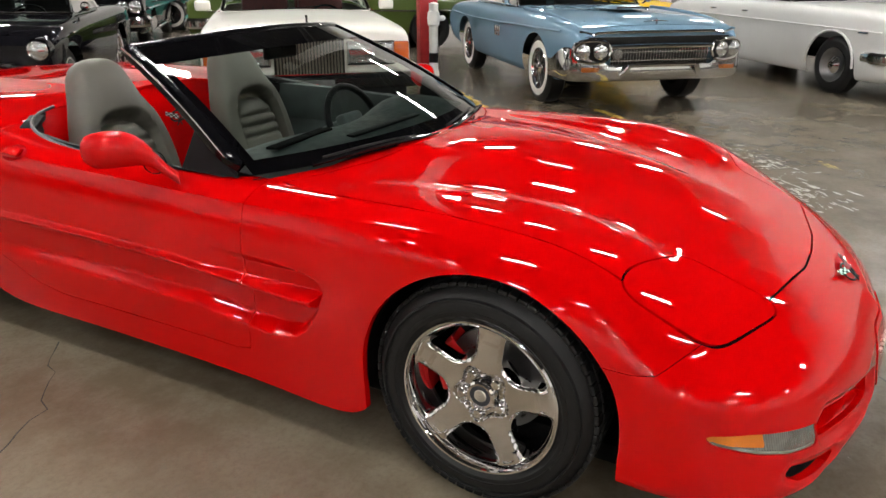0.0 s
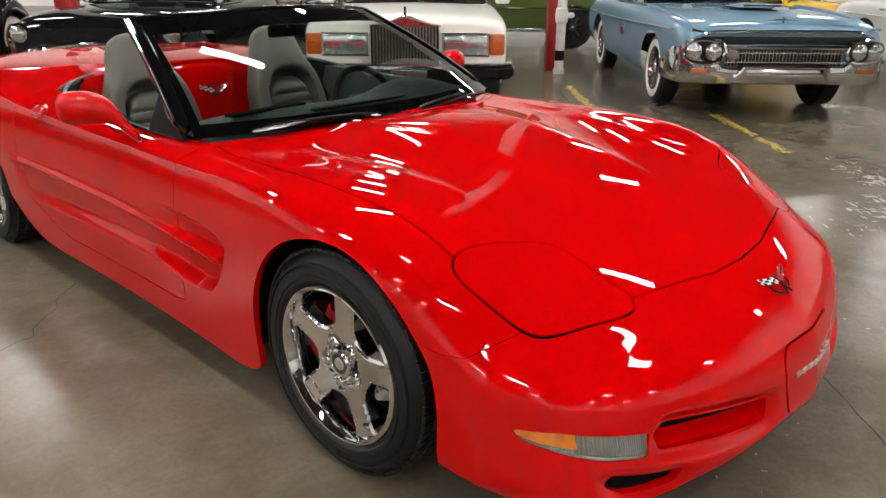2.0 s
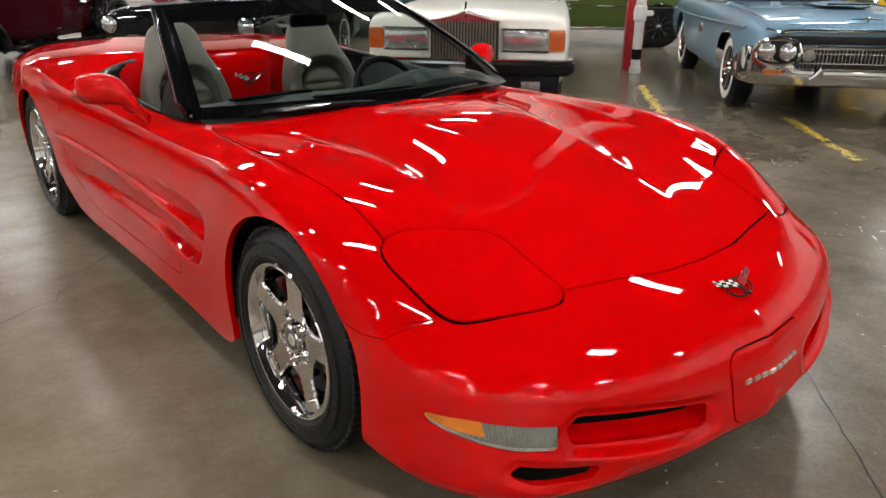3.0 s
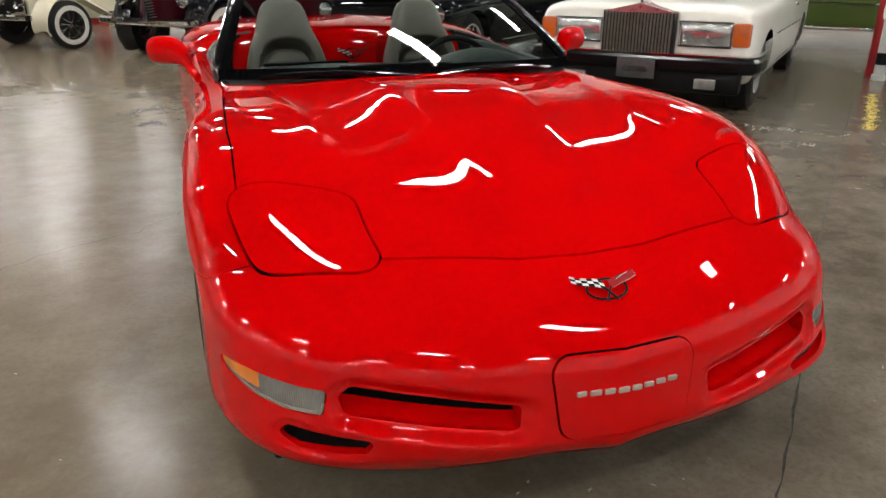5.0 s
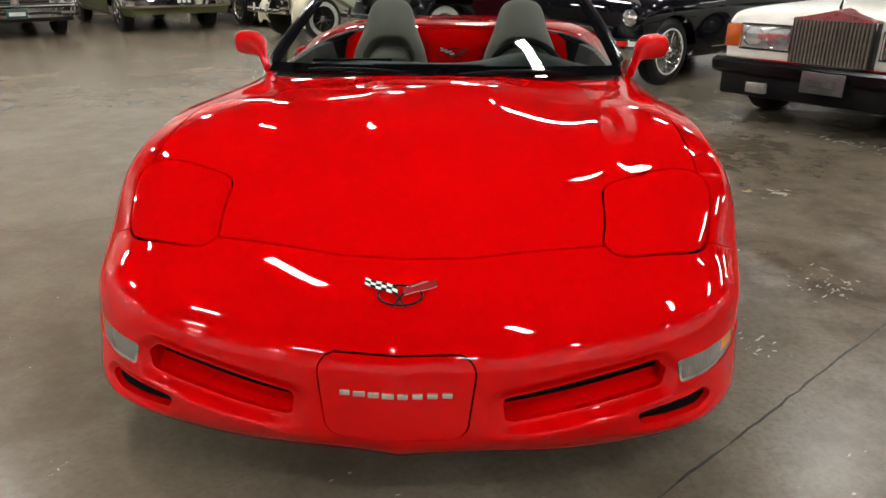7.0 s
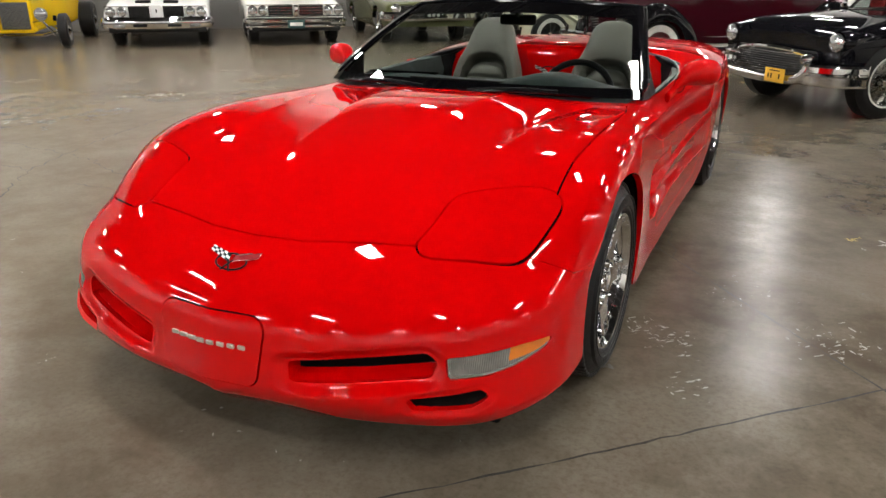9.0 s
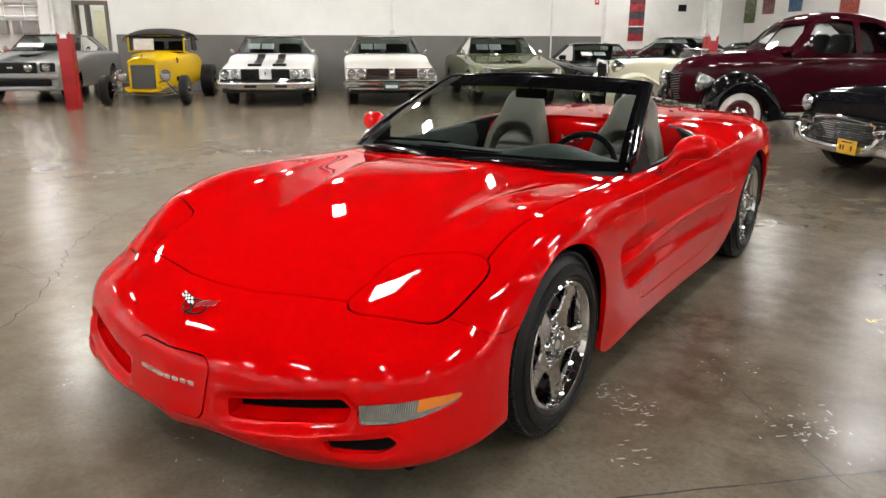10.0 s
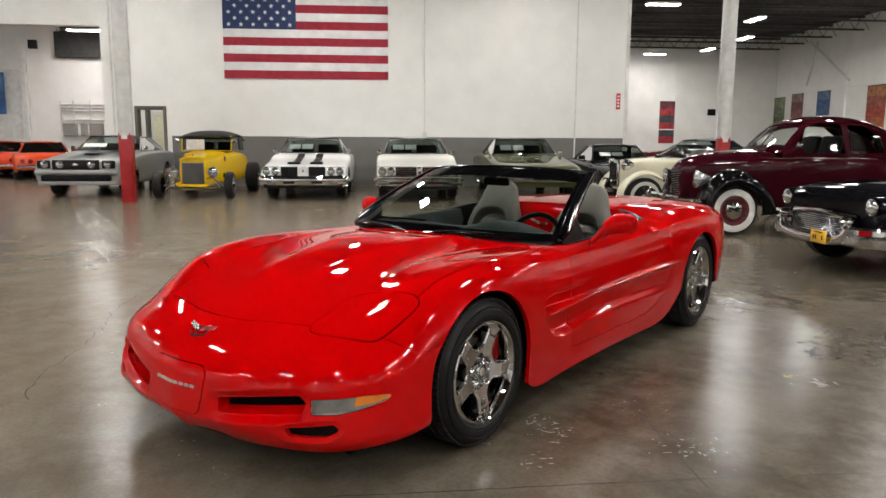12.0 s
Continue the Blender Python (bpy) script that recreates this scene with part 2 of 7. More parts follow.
def clip(geo, f):
    """Cuts a mesh along f = 0 and keeps what lies where f > 0."""
    V = np.asarray(geo[0], float)
    f = np.where(np.abs(f) < 1e-7, 1e-7, f)
    keep = f > 0
    newV, made, F = list(map(tuple, V)), {}, []
    for face in geo[1]:
        k = [keep[i] for i in face]
        if all(k):
            F.append(face)
        elif any(k):
            out = []
            for a, b in zip(face, face[1:] + face[:1]):
                if keep[a]:
                    out.append(a)
                if keep[a] != keep[b]:
                    key = (a, b) if a < b else (b, a)
                    if key not in made:
                        s = f[key[0]] / (f[key[0]] - f[key[1]])
                        made[key] = len(newV)
                        newV.append(tuple(V[key[0]] + s * (V[key[1]] - V[key[0]])))
                    out.append(made[key])
            if len(out) > 2:
                F.append(tuple(out))
    used = sorted({i for face in F for i in face})
    at = {i: n for n, i in enumerate(used)}
    return np.array([newV[i] for i in used]).reshape(-1, 3), [tuple(at[i] for i in face) for face in F]


def normals(geo):
    V = np.asarray(geo[0], float)
    N = np.zeros_like(V)
    for face in geo[1]:
        p = V[list(face)]
        n = np.cross(p[1] - p[0], p[2] - p[0]) if len(face) == 3 else np.cross(p[2] - p[0], p[-1] - p[1])
        for i in face:
            N[i] += n
    return N / np.maximum(np.linalg.norm(N, axis=1, keepdims=True), 1e-12)


def lipped(geo, depth, way=None):
    """Folds the open edges inwards (or along way), so that a panel shows its thickness."""
    V = np.asarray(geo[0], float)
    N = normals(geo)
    count = {}
    for face in geo[1]:
        for a, b in zip(face, face[1:] + face[:1]):
            count[(a, b)] = 1
    edges = [(a, b) for a, b in count if (b, a) not in count]
    at, newV, F = {}, list(map(tuple, V)), list(geo[1])
    for a, b in edges:
        for i in (a, b):
            if i not in at:
                at[i] = len(newV)
                newV.append(tuple(V[i] - N[i] * depth if way is None else V[i] + np.asarray(way) * depth))
        F.append((b, a, at[a], at[b]))
    return np.array(newV), F


def poly_dist(P, pts, r=0.0):
    """Signed distance from 2D points P to an outline (inside positive); r rounds the corners outwards."""
    P = np.asarray(P, float)
    A = np.asarray(pts, float)
    B = np.roll(A, -1, axis=0)
    best = np.full(len(P), 1e9)
    inside = np.zeros(len(P), bool)
    for a, b in zip(A, B):
        d = b - a
        t = np.clip(((P - a) @ d) / (d @ d), 0, 1)
        best = np.minimum(best, np.linalg.norm(P - a - t[:, None] * d, axis=1))
        cond = (a[1] > P[:, 1]) != (b[1] > P[:, 1])
        with np.errstate(divide="ignore", invalid="ignore"):
            x = (b[0] - a[0]) * (P[:, 1] - a[1]) / (b[1] - a[1]) + a[0]
        inside ^= cond & (P[:, 0] < x)
    return np.where(inside, best, -best) + r


def smooth_step(x, a, b):
    t = np.clip((x - a) / (b - a), 0, 1)
    return t * t * (3 - 2 * t)


# ---- the hall ----
WALL = plain("white_wall_paint", (0.79, 0.785, 0.765), 0.6, scale=1.5, vary=.04, bumps=.1)
BAND = plain("grey_wall_paint", (0.145, 0.140, 0.130), 0.5, scale=1.5, vary=.08, bumps=.1)
CEIL = plain("dark_roof_deck", (0.030, 0.029, 0.028), 0.8, scale=2)
TRUSS = plain("dark_truss_steel", (0.045, 0.043, 0.041), 0.6)
POST_RED = plain("red_post_paint", (0.36, 0.012, 0.016), 0.42, scale=5, vary=.2)
POST_WHITE = plain("white_post_paint", (0.66, 0.655, 0.64), 0.5, scale=5)
DOORFRAME = plain("brown_door_frame", (0.10, 0.085, 0.07), 0.5)
U0, U1, V0, V1, ZC = -20.0, 24.0, -14.0, 40.0, 7.6
W0 = 17.72                              # face of the partition


def hall_box(u0, u1, v0, v1, z0, z1, bevel=.004):
    return moved(box(((u0 + u1) / 2, (v0 + v1) / 2, (z0 + z1) / 2), (u1 - u0, v1 - v0, z1 - z0), bevel, 1), hall_pose(0, 0))


def wall_box(name, u0, u1, v0, v1, z0, z1, mat, parent=None, label="", category="wall"):
    ob = link_mesh(name, *hall_box(u0, u1, v0, v1, z0, z1), mat, parent, False)
    return ob if parent else tagged(ob, label, category, "", "structure")


def build_hall():
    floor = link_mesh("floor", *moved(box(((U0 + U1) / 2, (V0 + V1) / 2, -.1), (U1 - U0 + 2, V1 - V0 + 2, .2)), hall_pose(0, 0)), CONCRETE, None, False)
    tagged(floor, "polished brown-grey concrete floor with stains and cracks", "floor", "", "structure")
    wall_box("ceiling", U0 - 1, U1 + 1, V0 - 1, V1 + 1, ZC, ZC + .2, CEIL, None, "dark corrugated metal roof deck", "ceiling")
    wall_box("wall_west", U0 - .3, U0, V0, V1, 0, ZC, WALL, None, "white painted warehouse wall")
    east = wall_box("wall_east", U1, U1 + .3, V0, V1, 0, ZC, WALL, None, "white painted wall hung with banners")
    wall_box("wall_south", U0, U1, V0 - .3, V0, 0, ZC, WALL, None, "white painted warehouse wall")
    far = wall_box("wall_far", U0, U1, V1, V1 + .3, 0, ZC, WALL, None, "white painted far wall")
    # grey bands added to the unseen walls, to darken what the paint reflects
    for name, u0, u1, v0, v1 in (("wall_band", U0, U0 + .006, V0, V1), ("wall_band", U0 + .006, U1, V0, V0 + .006)):
        wall_box(name, u0 + .0005, u1, v0 + .0005, v1, 0, 1.42, BAND, None, "unseen grey wall band, added to darken reflections")
    for v in np.arange(-10, 40, 7.2):
        wall_box("wall_pier", U1 - .12, U1, v - .2, v + .2, 0, ZC, WALL, east)
    wall_box("wall_ledge", U1 - .06, U1, V0, V1, 4.20, 4.28, WALL, east)
    for u in (9.5, 13.2, 17.75, 21.4):
        wall_box("wall_pier", u - .05, u + .05, V1 - .05, V1, 0, ZC, WALL, far)
    for z in (2.05, 3.9):
        wall_box("wall_ledge", 7.6, U1 - .1, V1 - .03, V1, z, z + .05, WALL, far)
    # cross brace in the corner of the east wall
    for a, b in (((38.6, 6.8), (44.6 - 5.2, 4.5)), ((35.6, 4.5), (39.4, 6.9))):
        p, q = hall(U1 - .2, a[0] - 3, a[1]), hall(U1 - .2, b[0] - 3 if b[0] > 39 else b[0], b[1])
        part("brace", tube([p, q], .06, 6), POST_WHITE, east)
    # the partition behind the row of cars, with a wide opening at one end and a doorway
    wall = wall_box("wall_partition", -5.93, 7.30, W0, W0 + .35, 0, ZC, WALL, None, "white partition wall with a grey lower band")
    wall_box("wall_pier", -7.62, -6.79, W0, W0 + .35, 0, ZC, WALL, wall)
    wall_box("wall_over_door", -6.79, -5.93, W0, W0 + .35, 2.24, ZC, WALL, wall)
    wall_box("wall_lintel", U0, -7.62, W0, W0 + .35, 4.40, ZC, WALL, None, "white wall above a wide opening")
    band = wall_box("wall_band", -5.80, 7.30, W0 - .006, W0 - .0005, 0, 1.42, BAND, wall)
    wall_box("corner_guard", 7.22, 7.33, W0 - .02, W0 - .007, 0, 6.8, POST_WHITE, wall)
    for u, z0, z1, r in ((5.76, 0, 7.4, .022), (1.34, 1.45, 7.4, .012)):
        part("conduit", tube([hall(u, W0 - .04, z0), hall(u, W0 - .04, z1)], r, 8), POST_WHITE, wall)
    wall_box("junction_box", 1.28, 1.40, W0 - .07, W0 - .007, 1.44, 1.56, POST_WHITE, wall)
    # doorway
    door = thing("door_1", "brown steel door frame standing open to a lit room", "door", hall_pose(-6.36, W0), kind="structure")
    for x0, x1, z0, z1 in ((-.43, -.35, 0, 2.24), (.35, .43, 0, 2.24), (-.35, .35, 2.14, 2.24), (-.14, -.08, 0, 2.14)):
        part("door_frame", box(((x0 + x1) / 2, .1, (z0 + z1) / 2), (x1 - x0, .3, z1 - z0), .006), DOORFRAME, door)
    part("glass_pane", box((.13, .15, 1.1), (.40, .01, 2.0)), PANE, door)
    board = thing("notice_board", "plain pale yellow board on the wall of the next room", "board", hall_pose(-6.55, W0 + 2.6, 1.1))
    part("panel", box((0, 0, .25), (1.1, .03, 1.5), .005), plain("pale_board", (.82, .76, .58), .6), board)
    wall_box("wall_side_room", -8.2, 2.0, W0 + 2.7, W0 + 2.9, 0, 4.2, WALL, None, "white wall of the next room")
    # room beyond the wide opening
    back = wall_box("wall_back_room", U0, -10.2, 28.0, 28.3, 0, 4.75, WALL, None, "white wall with pipes in the far room")
    wall_box("upper_wall", U0, -13.1, 28.0, 28.3, 4.75, ZC, WALL, back)
    wall_box("soffit", -13.1, -10.2, 27.7, 28.0, 4.60, 5.6, CEIL, back)
    for k, z in enumerate((2.72, 2.60, 2.48, 2.10)):
        part("pipe", tube([hall(-13.2 + .1 * k, 27.93, z), hall(-10.8, 27.93, z)], .035, 8), POST_WHITE, back)
    for u in (-13.1, -12.6, -11.9):
        part("pipe", tube([hall(u, 27.92, 1.6), hall(u, 27.92, 2.9)], .03, 8), POST_WHITE, back)
    for u0, u1 in ((-13.0, -12.5), (-12.3, -12.1), (-11.95, -11.45)):
        wall_box("switch_box", u0, u1, 27.75, 27.99, 1.45, 1.95, STEEL, back)
    wall_box("roller_door", -17.2, -14.6, 27.9, 27.99, 0, 4.1, POST_WHITE, back)
    wall_box("door_track", -14.55, -14.35, 27.8, 27.99, 0, 5.0, POST_WHITE, back)
    sp = thing("loudspeaker", "small black loudspeaker mounted high on the wall", "loudspeaker", hall_pose(-14.0, 27.85, 5.1))
    part("cabinet", box((0, 0, 0), (.30, .22, .34), .02), BLACK, sp)
    part("bracket", tube([(0, .05, 0), (0, .14, 0)], .02, 6), BLACK, sp)


def column(u, v, first=None):
    """A round white roof column in a red painted guard."""
    if first:
        return copy_thing(first, hall_pose(u, v))
    c = thing("roof_column", "white steel roof column in a red painted guard", "column", hall_pose(u, v), "roof columns")
    part("shaft", revolve([(1.40, .001), (1.40, .155), (ZC, .155)], 28, "z"), POST_WHITE, c)
    guard = box((0, 0, .72), (.22, .22, 1.44), .010)
    g = part("guard", guard, POST_RED, c, "red painted steel guard")
    for s in (-1, 1):
        part("guard_flange", box((0, s * .114, .72), (.24, .012, 1.44), .003), POST_RED, g)
    part("conduit", tube([(-.20, -.06, 1.45), (-.20, -.06, ZC)], .02, 8), POST_WHITE, c)
    part("notice", box((0, -.124, 1.36), (.12, .004, .08)), PAPER, c)
    return c


def standpipe(u, v):
    p = thing("standpipe", "white painted standpipe with a black band beside the column", "pipe", hall_pose(u, v))
    part("pipe", revolve([(0, .075), (.06, .075), (.065, .060), (.64, .060), (.66, .078), (.74, .085), (.82, .078), (.84, .062), (.93, .062), (.95, .001)], 24, "z"), POST_WHITE, p)
    part("band", revolve([(.17, .0625), (.17, .0635), (.30, .0635), (.30, .0625)], 24, "z"), BLACK, p, "black band")
    part("valve", moved(revolve([(0, .001), (0, .035), (.10, .035), (.12, .02), (.12, .001)], 16, "x"), pose(0, -.06, .74, 0, 0, -60)), POST_WHITE, p)


def flag():
    """A large national flag flat on the wall: thirteen stripes, a blue field, fifty stars."""
    w, h = 4.58, 2.92
    fl = thing("wall_flag", "large cloth flag with red and white stripes on the wall", "flag", hall_pose(-4.28, W0 - .03, 3.03))
    red = plain("flag_red", (.31, .016, .035), .85, scale=3, bumps=.2)
    white = plain("flag_white", (.70, .70, .70), .85, scale=3, bumps=.2)
    blue = plain("flag_blue", (.022, .040, .115), .85, scale=3, bumps=.2)

    def cloth(x0, x1, z0, z1, lift, nx=14):
        return sheet([[(x, -lift - .012 * math.sin(x * 3.1) * math.sin(z * 1.7), z) for x in np.linspace(x0, x1, nx)] for z in np.linspace(z0, z1, 3)])

    s = h / 13
    for k in range(13):
        part("stripe", cloth(0 if k < 6 else w * .44, w, k * s, (k + 1) * s, .0), red if k % 2 == 0 else white, fl)
    part("blue_field", cloth(0, w * .44, 6 * s, h, .0), blue, fl)
    for r in range(9):
        for c in range(6 - r % 2):
            x = w * .44 * ((c + .5 + .5 * (r % 2)) / 6)
            z = 6 * s + 7 * s * (r + .7) / 9.4
            pts = [(x + (.070 if i % 2 == 0 else .027) * math.sin(math.pi * i / 5), -.018, z + (.070 if i % 2 == 0 else .027) * math.cos(math.pi * i / 5)) for i in range(10)]
            part("star", (pts, [tuple(range(9, -1, -1))]), white, fl, smooth=False)


def banner(u, v, z0, z1, w, cols, side, label):
    """A printed hanging banner, with plain patches for its picture."""
    b = thing("wall_banner", label, "banner", hall_pose(u, v, z0, 0 if side == "v" else 90), "wall banners")
    n = len(cols)
    for k, c in enumerate(cols):
        part("field", box((0, -.02 if side == "v" else .02, (z1 - z0) * (k + .5) / n), (w, .012, (z1 - z0) / n)), plain("banner_ink", c, .7, scale=4, vary=.5), b, smooth=False)
    part("rail", tube([(-w / 2, -.02 if side == "v" else .02, z1 - z0), (w / 2, -.02 if side == "v" else .02, z1 - z0)], .02, 6), BLACK, b)


def trusses():
    first = None
    for v in np.arange(-12.5, 40, 2.6):
        m = hall_pose(0, v, 0)
        if first is None:
            first = thing("roof_truss", "dark open-web steel roof truss", "truss", m, "roof trusses")
            part("top_chord", box((2, 0, 7.45), (43.5, .10, .10)), TRUSS, first, smooth=False)
            part("bottom_chord", box((2, 0, 6.85), (43.5, .08, .08)), TRUSS, first, smooth=False)
            bars = []
            for k in range(58):
                u = -19.5 + k * .75
                bars.append(tube([(u, 0, 6.88), (u + .375, 0, 7.42), (u + .75, 0, 6.88)], .018, 4))
            tagged(part("lattice", join(*bars), TRUSS, first, smooth=False), kind="stuff")
        else:
            copy_thing(first, m)
    for u in (-5.2, 7.9):
        wall_box("roof_beam", u - .12, u + .12, V0, V1, 6.35, 6.80, TRUSS, None, "dark steel roof beam", "beam")


def ceiling_lights():
    first = None
    places = [(u, v, 90) for u in np.arange(-17.5, 23, 5.4) for v in np.arange(-11.1, 17, 6.45)]
    places += [(u, v, 90) for u in (-17.5, -12.1) for v in (21.15,)]
    # past the end of the partition the lights hang less regularly
    # those with u > 20 are unseen, added to brighten the east wall
    places += [(10.25, 23.0, 0), (15.15, 25.8, 90), (17.35, 31.0, 90), (17.5, 35.4, 90), (15.45, 37.7, 0), (22.9, 26.9, 90), (9.7, 18.8, 90), (14.9, 20.4, 90), (20.3, 20.6, 90), (20.8, 23.4, 90)]
    # the second is added, hidden by the partition, to brighten the next room
    places += [(-11.2, 26.0, 0), (-6.5, 19.3, 90)]
    for u, v, turn in places:
        m = hall_pose(u, v, 5.42 if v == 26.0 else 6.25, turn)
        if first is None:
            first = thing("ceiling_light", "white linear high-bay light hanging from the roof", "light", m, "ceiling lights")
            part("housing", box((0, 0, .030), (1.26, .36, .07), .012), POST_WHITE, first)
            part("diffuser", box((0, 0, -.012), (1.20, .30, .022), .008, 2), LAMPFACE, first, "glowing white lens")
            for s in (-.5, .5):
                part("hanger", tube([(s, 0, .06), (s, 0, 1.25)], .006, 6), TRUSS, first)
        else:
            copy_thing(first, m)


def crack(name, pts, w, label, jag=.012, seed=1):
    """A thin open joint or crack, as a ragged dark strip on the floor."""
    rnd = random.Random(seed)
    line = []
    for (a, b), (c, d) in zip(pts, pts[1:]):
        n = max(2, int(math.hypot(c - a, d - b) / .06))
        for k in range(n):
            line.append((a + (c - a) * k / n, b + (d - b) * k / n))
    line.append(pts[-1])
    V, F = [], []
    for i, (u, v) in enumerate(line):
        q = line[min(i + 1, len(line) - 1)]
        p = line[max(i - 1, 0)]
        d = math.hypot(q[0] - p[0], q[1] - p[1]) or 1
        nx, ny = -(q[1] - p[1]) / d, (q[0] - p[0]) / d
        o, h = rnd.uniform(-jag, jag), w * rnd.choice((.4, .8, 1, 1.15, 1.4))
        V += [hall(u + nx * (o - h), v + ny * (o - h), .0012), hall(u + nx * (o + h), v + ny * (o + h), .0012)]
        if i:
            F.append((2 * i - 2, 2 * i, 2 * i + 1, 2 * i - 1))
    ob = link_mesh(name, V, F, plain("joint_dirt", (.022, .018, .014), .9), None, False)
    return tagged(ob, label, "floor joint", "", "structure")


def flakes(name, places, mat, label, seed):
    """Worn remains of floor paint: many small ragged chips."""
    rnd = random.Random(seed)
    V, F = [], []
    for u, v, ru, rv, n, size in places:
        for _ in range(n):
            cu, cv = u + rnd.gauss(0, .5) * ru, v + rnd.gauss(0, .5) * rv
            r = .62 * size * rnd.uniform(.2, 1) ** 1.7
            k = rnd.randint(6, 10)
            t0 = rnd.uniform(0, 6)
            st = rnd.choice((.45, .6, 1.4, 1.9, 2.3))
            F.append(tuple(range(len(V), len(V) + k)))
            for i in range(k):
                q = r * rnd.uniform(.18, 1.4)
                t = t0 + 2 * math.pi * i / k
                V.append(hall(cu + q * math.cos(t) * st, cv + q * math.sin(t) / st, .0016 + .0004 * rnd.random()))
    ob = link_mesh(name, V, F, mat, None, False)
    return tagged(ob, label, "floor paint", "", "stuff")


def floor_marks():
    lab = "dark open joint in the concrete floor"
    crack("floor_joint", [(-6, -1.03), (.0, -1.02), (1.46, -.97), (6, -.95)], .0034, lab, .0035, 1)
    crack("floor_joint", [(1.48, -7), (1.45, -1), (1.47, .5), (1.47, 6), (1.5, 13)], .0034, lab, .0035, 2)
    crack("floor_joint", [(-6, 6.2), (1.47, 6.2), (7, 6.2)], .0034, lab, .0035, 3)
    crack("floor_joint", [(-4.5, -9), (-4.5, 16)], .0034, lab, .0035, 4)
    hair = "fine wandering crack in the concrete floor"
    crack("floor_crack", [(-1.5, 2.5), (-.9, 2.05), (-.6, 2.0), (-.2, 1.98), (.1, 1.88), (.6, 1.95)], .0022, hair, .018, 5)
    crack("floor_crack", [(1.47, .25), (1.75, .75), (1.9, 1.1), (2.4, 1.5), (3.2, 1.7)], .0022, hair, .02, 6)
    crack("floor_crack", [(-3.5, 5.0), (-2.8, 4.2), (-2.2, 4.0), (-1.5, 3.2), (-1.2, 2.6)], .0024, hair, .03, 7)
    crack("floor_crack", [(1.56, -2.02), (2.3, -1.7), (3.3, -1.75)], .002, hair, .02, 8)
    crack("floor_crack", [(-4.2, 3.6), (-3.0, 2.9), (-2.6, 1.9)], .0022, hair, .03, 9)
    crack("floor_crack", [(-1.60, .1), (-1.72, .45), (-1.70, .8), (-1.74, 1.4), (-1.9, 2.2), (-1.86, 3.0), (-1.7, 3.5), (-1.4, 4.2), (-.9, 5.2)], .0035, hair, .022, 21)
    crack("floor_crack", [(-1.74, 1.4), (-2.3, 1.9), (-2.5, 2.6), (-3.3, 3.0)], .003, hair, .025, 22)
    crack("floor_crack", [(-1.86, 3.0), (-2.5, 3.5), (-2.7, 4.4), (-3.4, 5.4)], .003, hair, .025, 23)
    crack("floor_crack", [(2.47, 1.43), (2.75, 1.56), (3.06, 1.76), (3.5, 1.8)], .0035, hair, .02, 24)
    crack("floor_crack", [(.9, 4.6), (1.06, 5.12), (1.5, 6.2), (1.83, 7.18)], .003, hair, .03, 25)
    worn = plain("worn_white_paint", (.34, .32, .28), .6, scale=30, vary=.25)
    by_tyre = [(.98, -.47, .10, .16, 60, .016), (.95, -.30, .10, .10, 25, .012), (.84, -.76, .06, .10, 25, .016), (1.55, -.68, .14, .16, 70, .018), (1.5, -.2, .2, .2, 25, .01), (.3, -1.4, .3, .3, 14, .014), (-.6, -.8, .4, .5, 16, .013)]
    aisle = [(1.65, -2.3, .35, .22, 120, .05), (2.43, -2.6, .45, .18, 110, .05), (1.5, -1.9, .3, .3, 50, .03), (2.9, -1.5, .5, .4, 60, .025), (-1.6, 1.2, .8, .8, 16, .014), (4.22, -.2, .10, .75, 150, .05), (3.75, -.75, .12, .25, 24, .035), (2.62, .10, .16, .08, 14, .035), (-1.19, .03, .05, .04, 6, .012), (-1.2, 6.3, .5, .18, 70, .05), (-2.4, 5.0, .3, .2, 24, .04)]
    flakes("paint_flakes", by_tyre + aisle,
           worn, "worn chips of old white floor paint", 11)
    yel = plain("worn_yellow_paint", (.50, .36, .045), .6, scale=30, vary=.3)
    line = []
    for k in range(46):
        f = k / 45
        line.append((6.5 - 1.9 * f, -1.11 - .01 * f, .040, .045, 12, .044))
        if .0 < f < .9:
            line.append((4.75 - 1.75 * f, -2.25 - .06 * f, .040, .045, 11 if f < .55 or f > .62 else 1, .044))
    line += [(2.25, -2.97, .12, .05, 30, .03), (2.50, .215, .05, .03, 12, .022), (6.2, 2.3, .6, .04, 60, .03), (6.2, 5.4, .6, .04, 60, .03)]
    flakes("yellow_line", line, yel, "worn yellow parking lines on the floor", 12)
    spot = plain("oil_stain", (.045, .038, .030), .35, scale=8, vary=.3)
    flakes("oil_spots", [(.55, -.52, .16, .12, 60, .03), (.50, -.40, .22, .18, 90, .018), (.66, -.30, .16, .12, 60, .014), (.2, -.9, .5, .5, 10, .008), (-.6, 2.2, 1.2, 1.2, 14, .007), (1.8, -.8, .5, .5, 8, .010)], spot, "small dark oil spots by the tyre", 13)


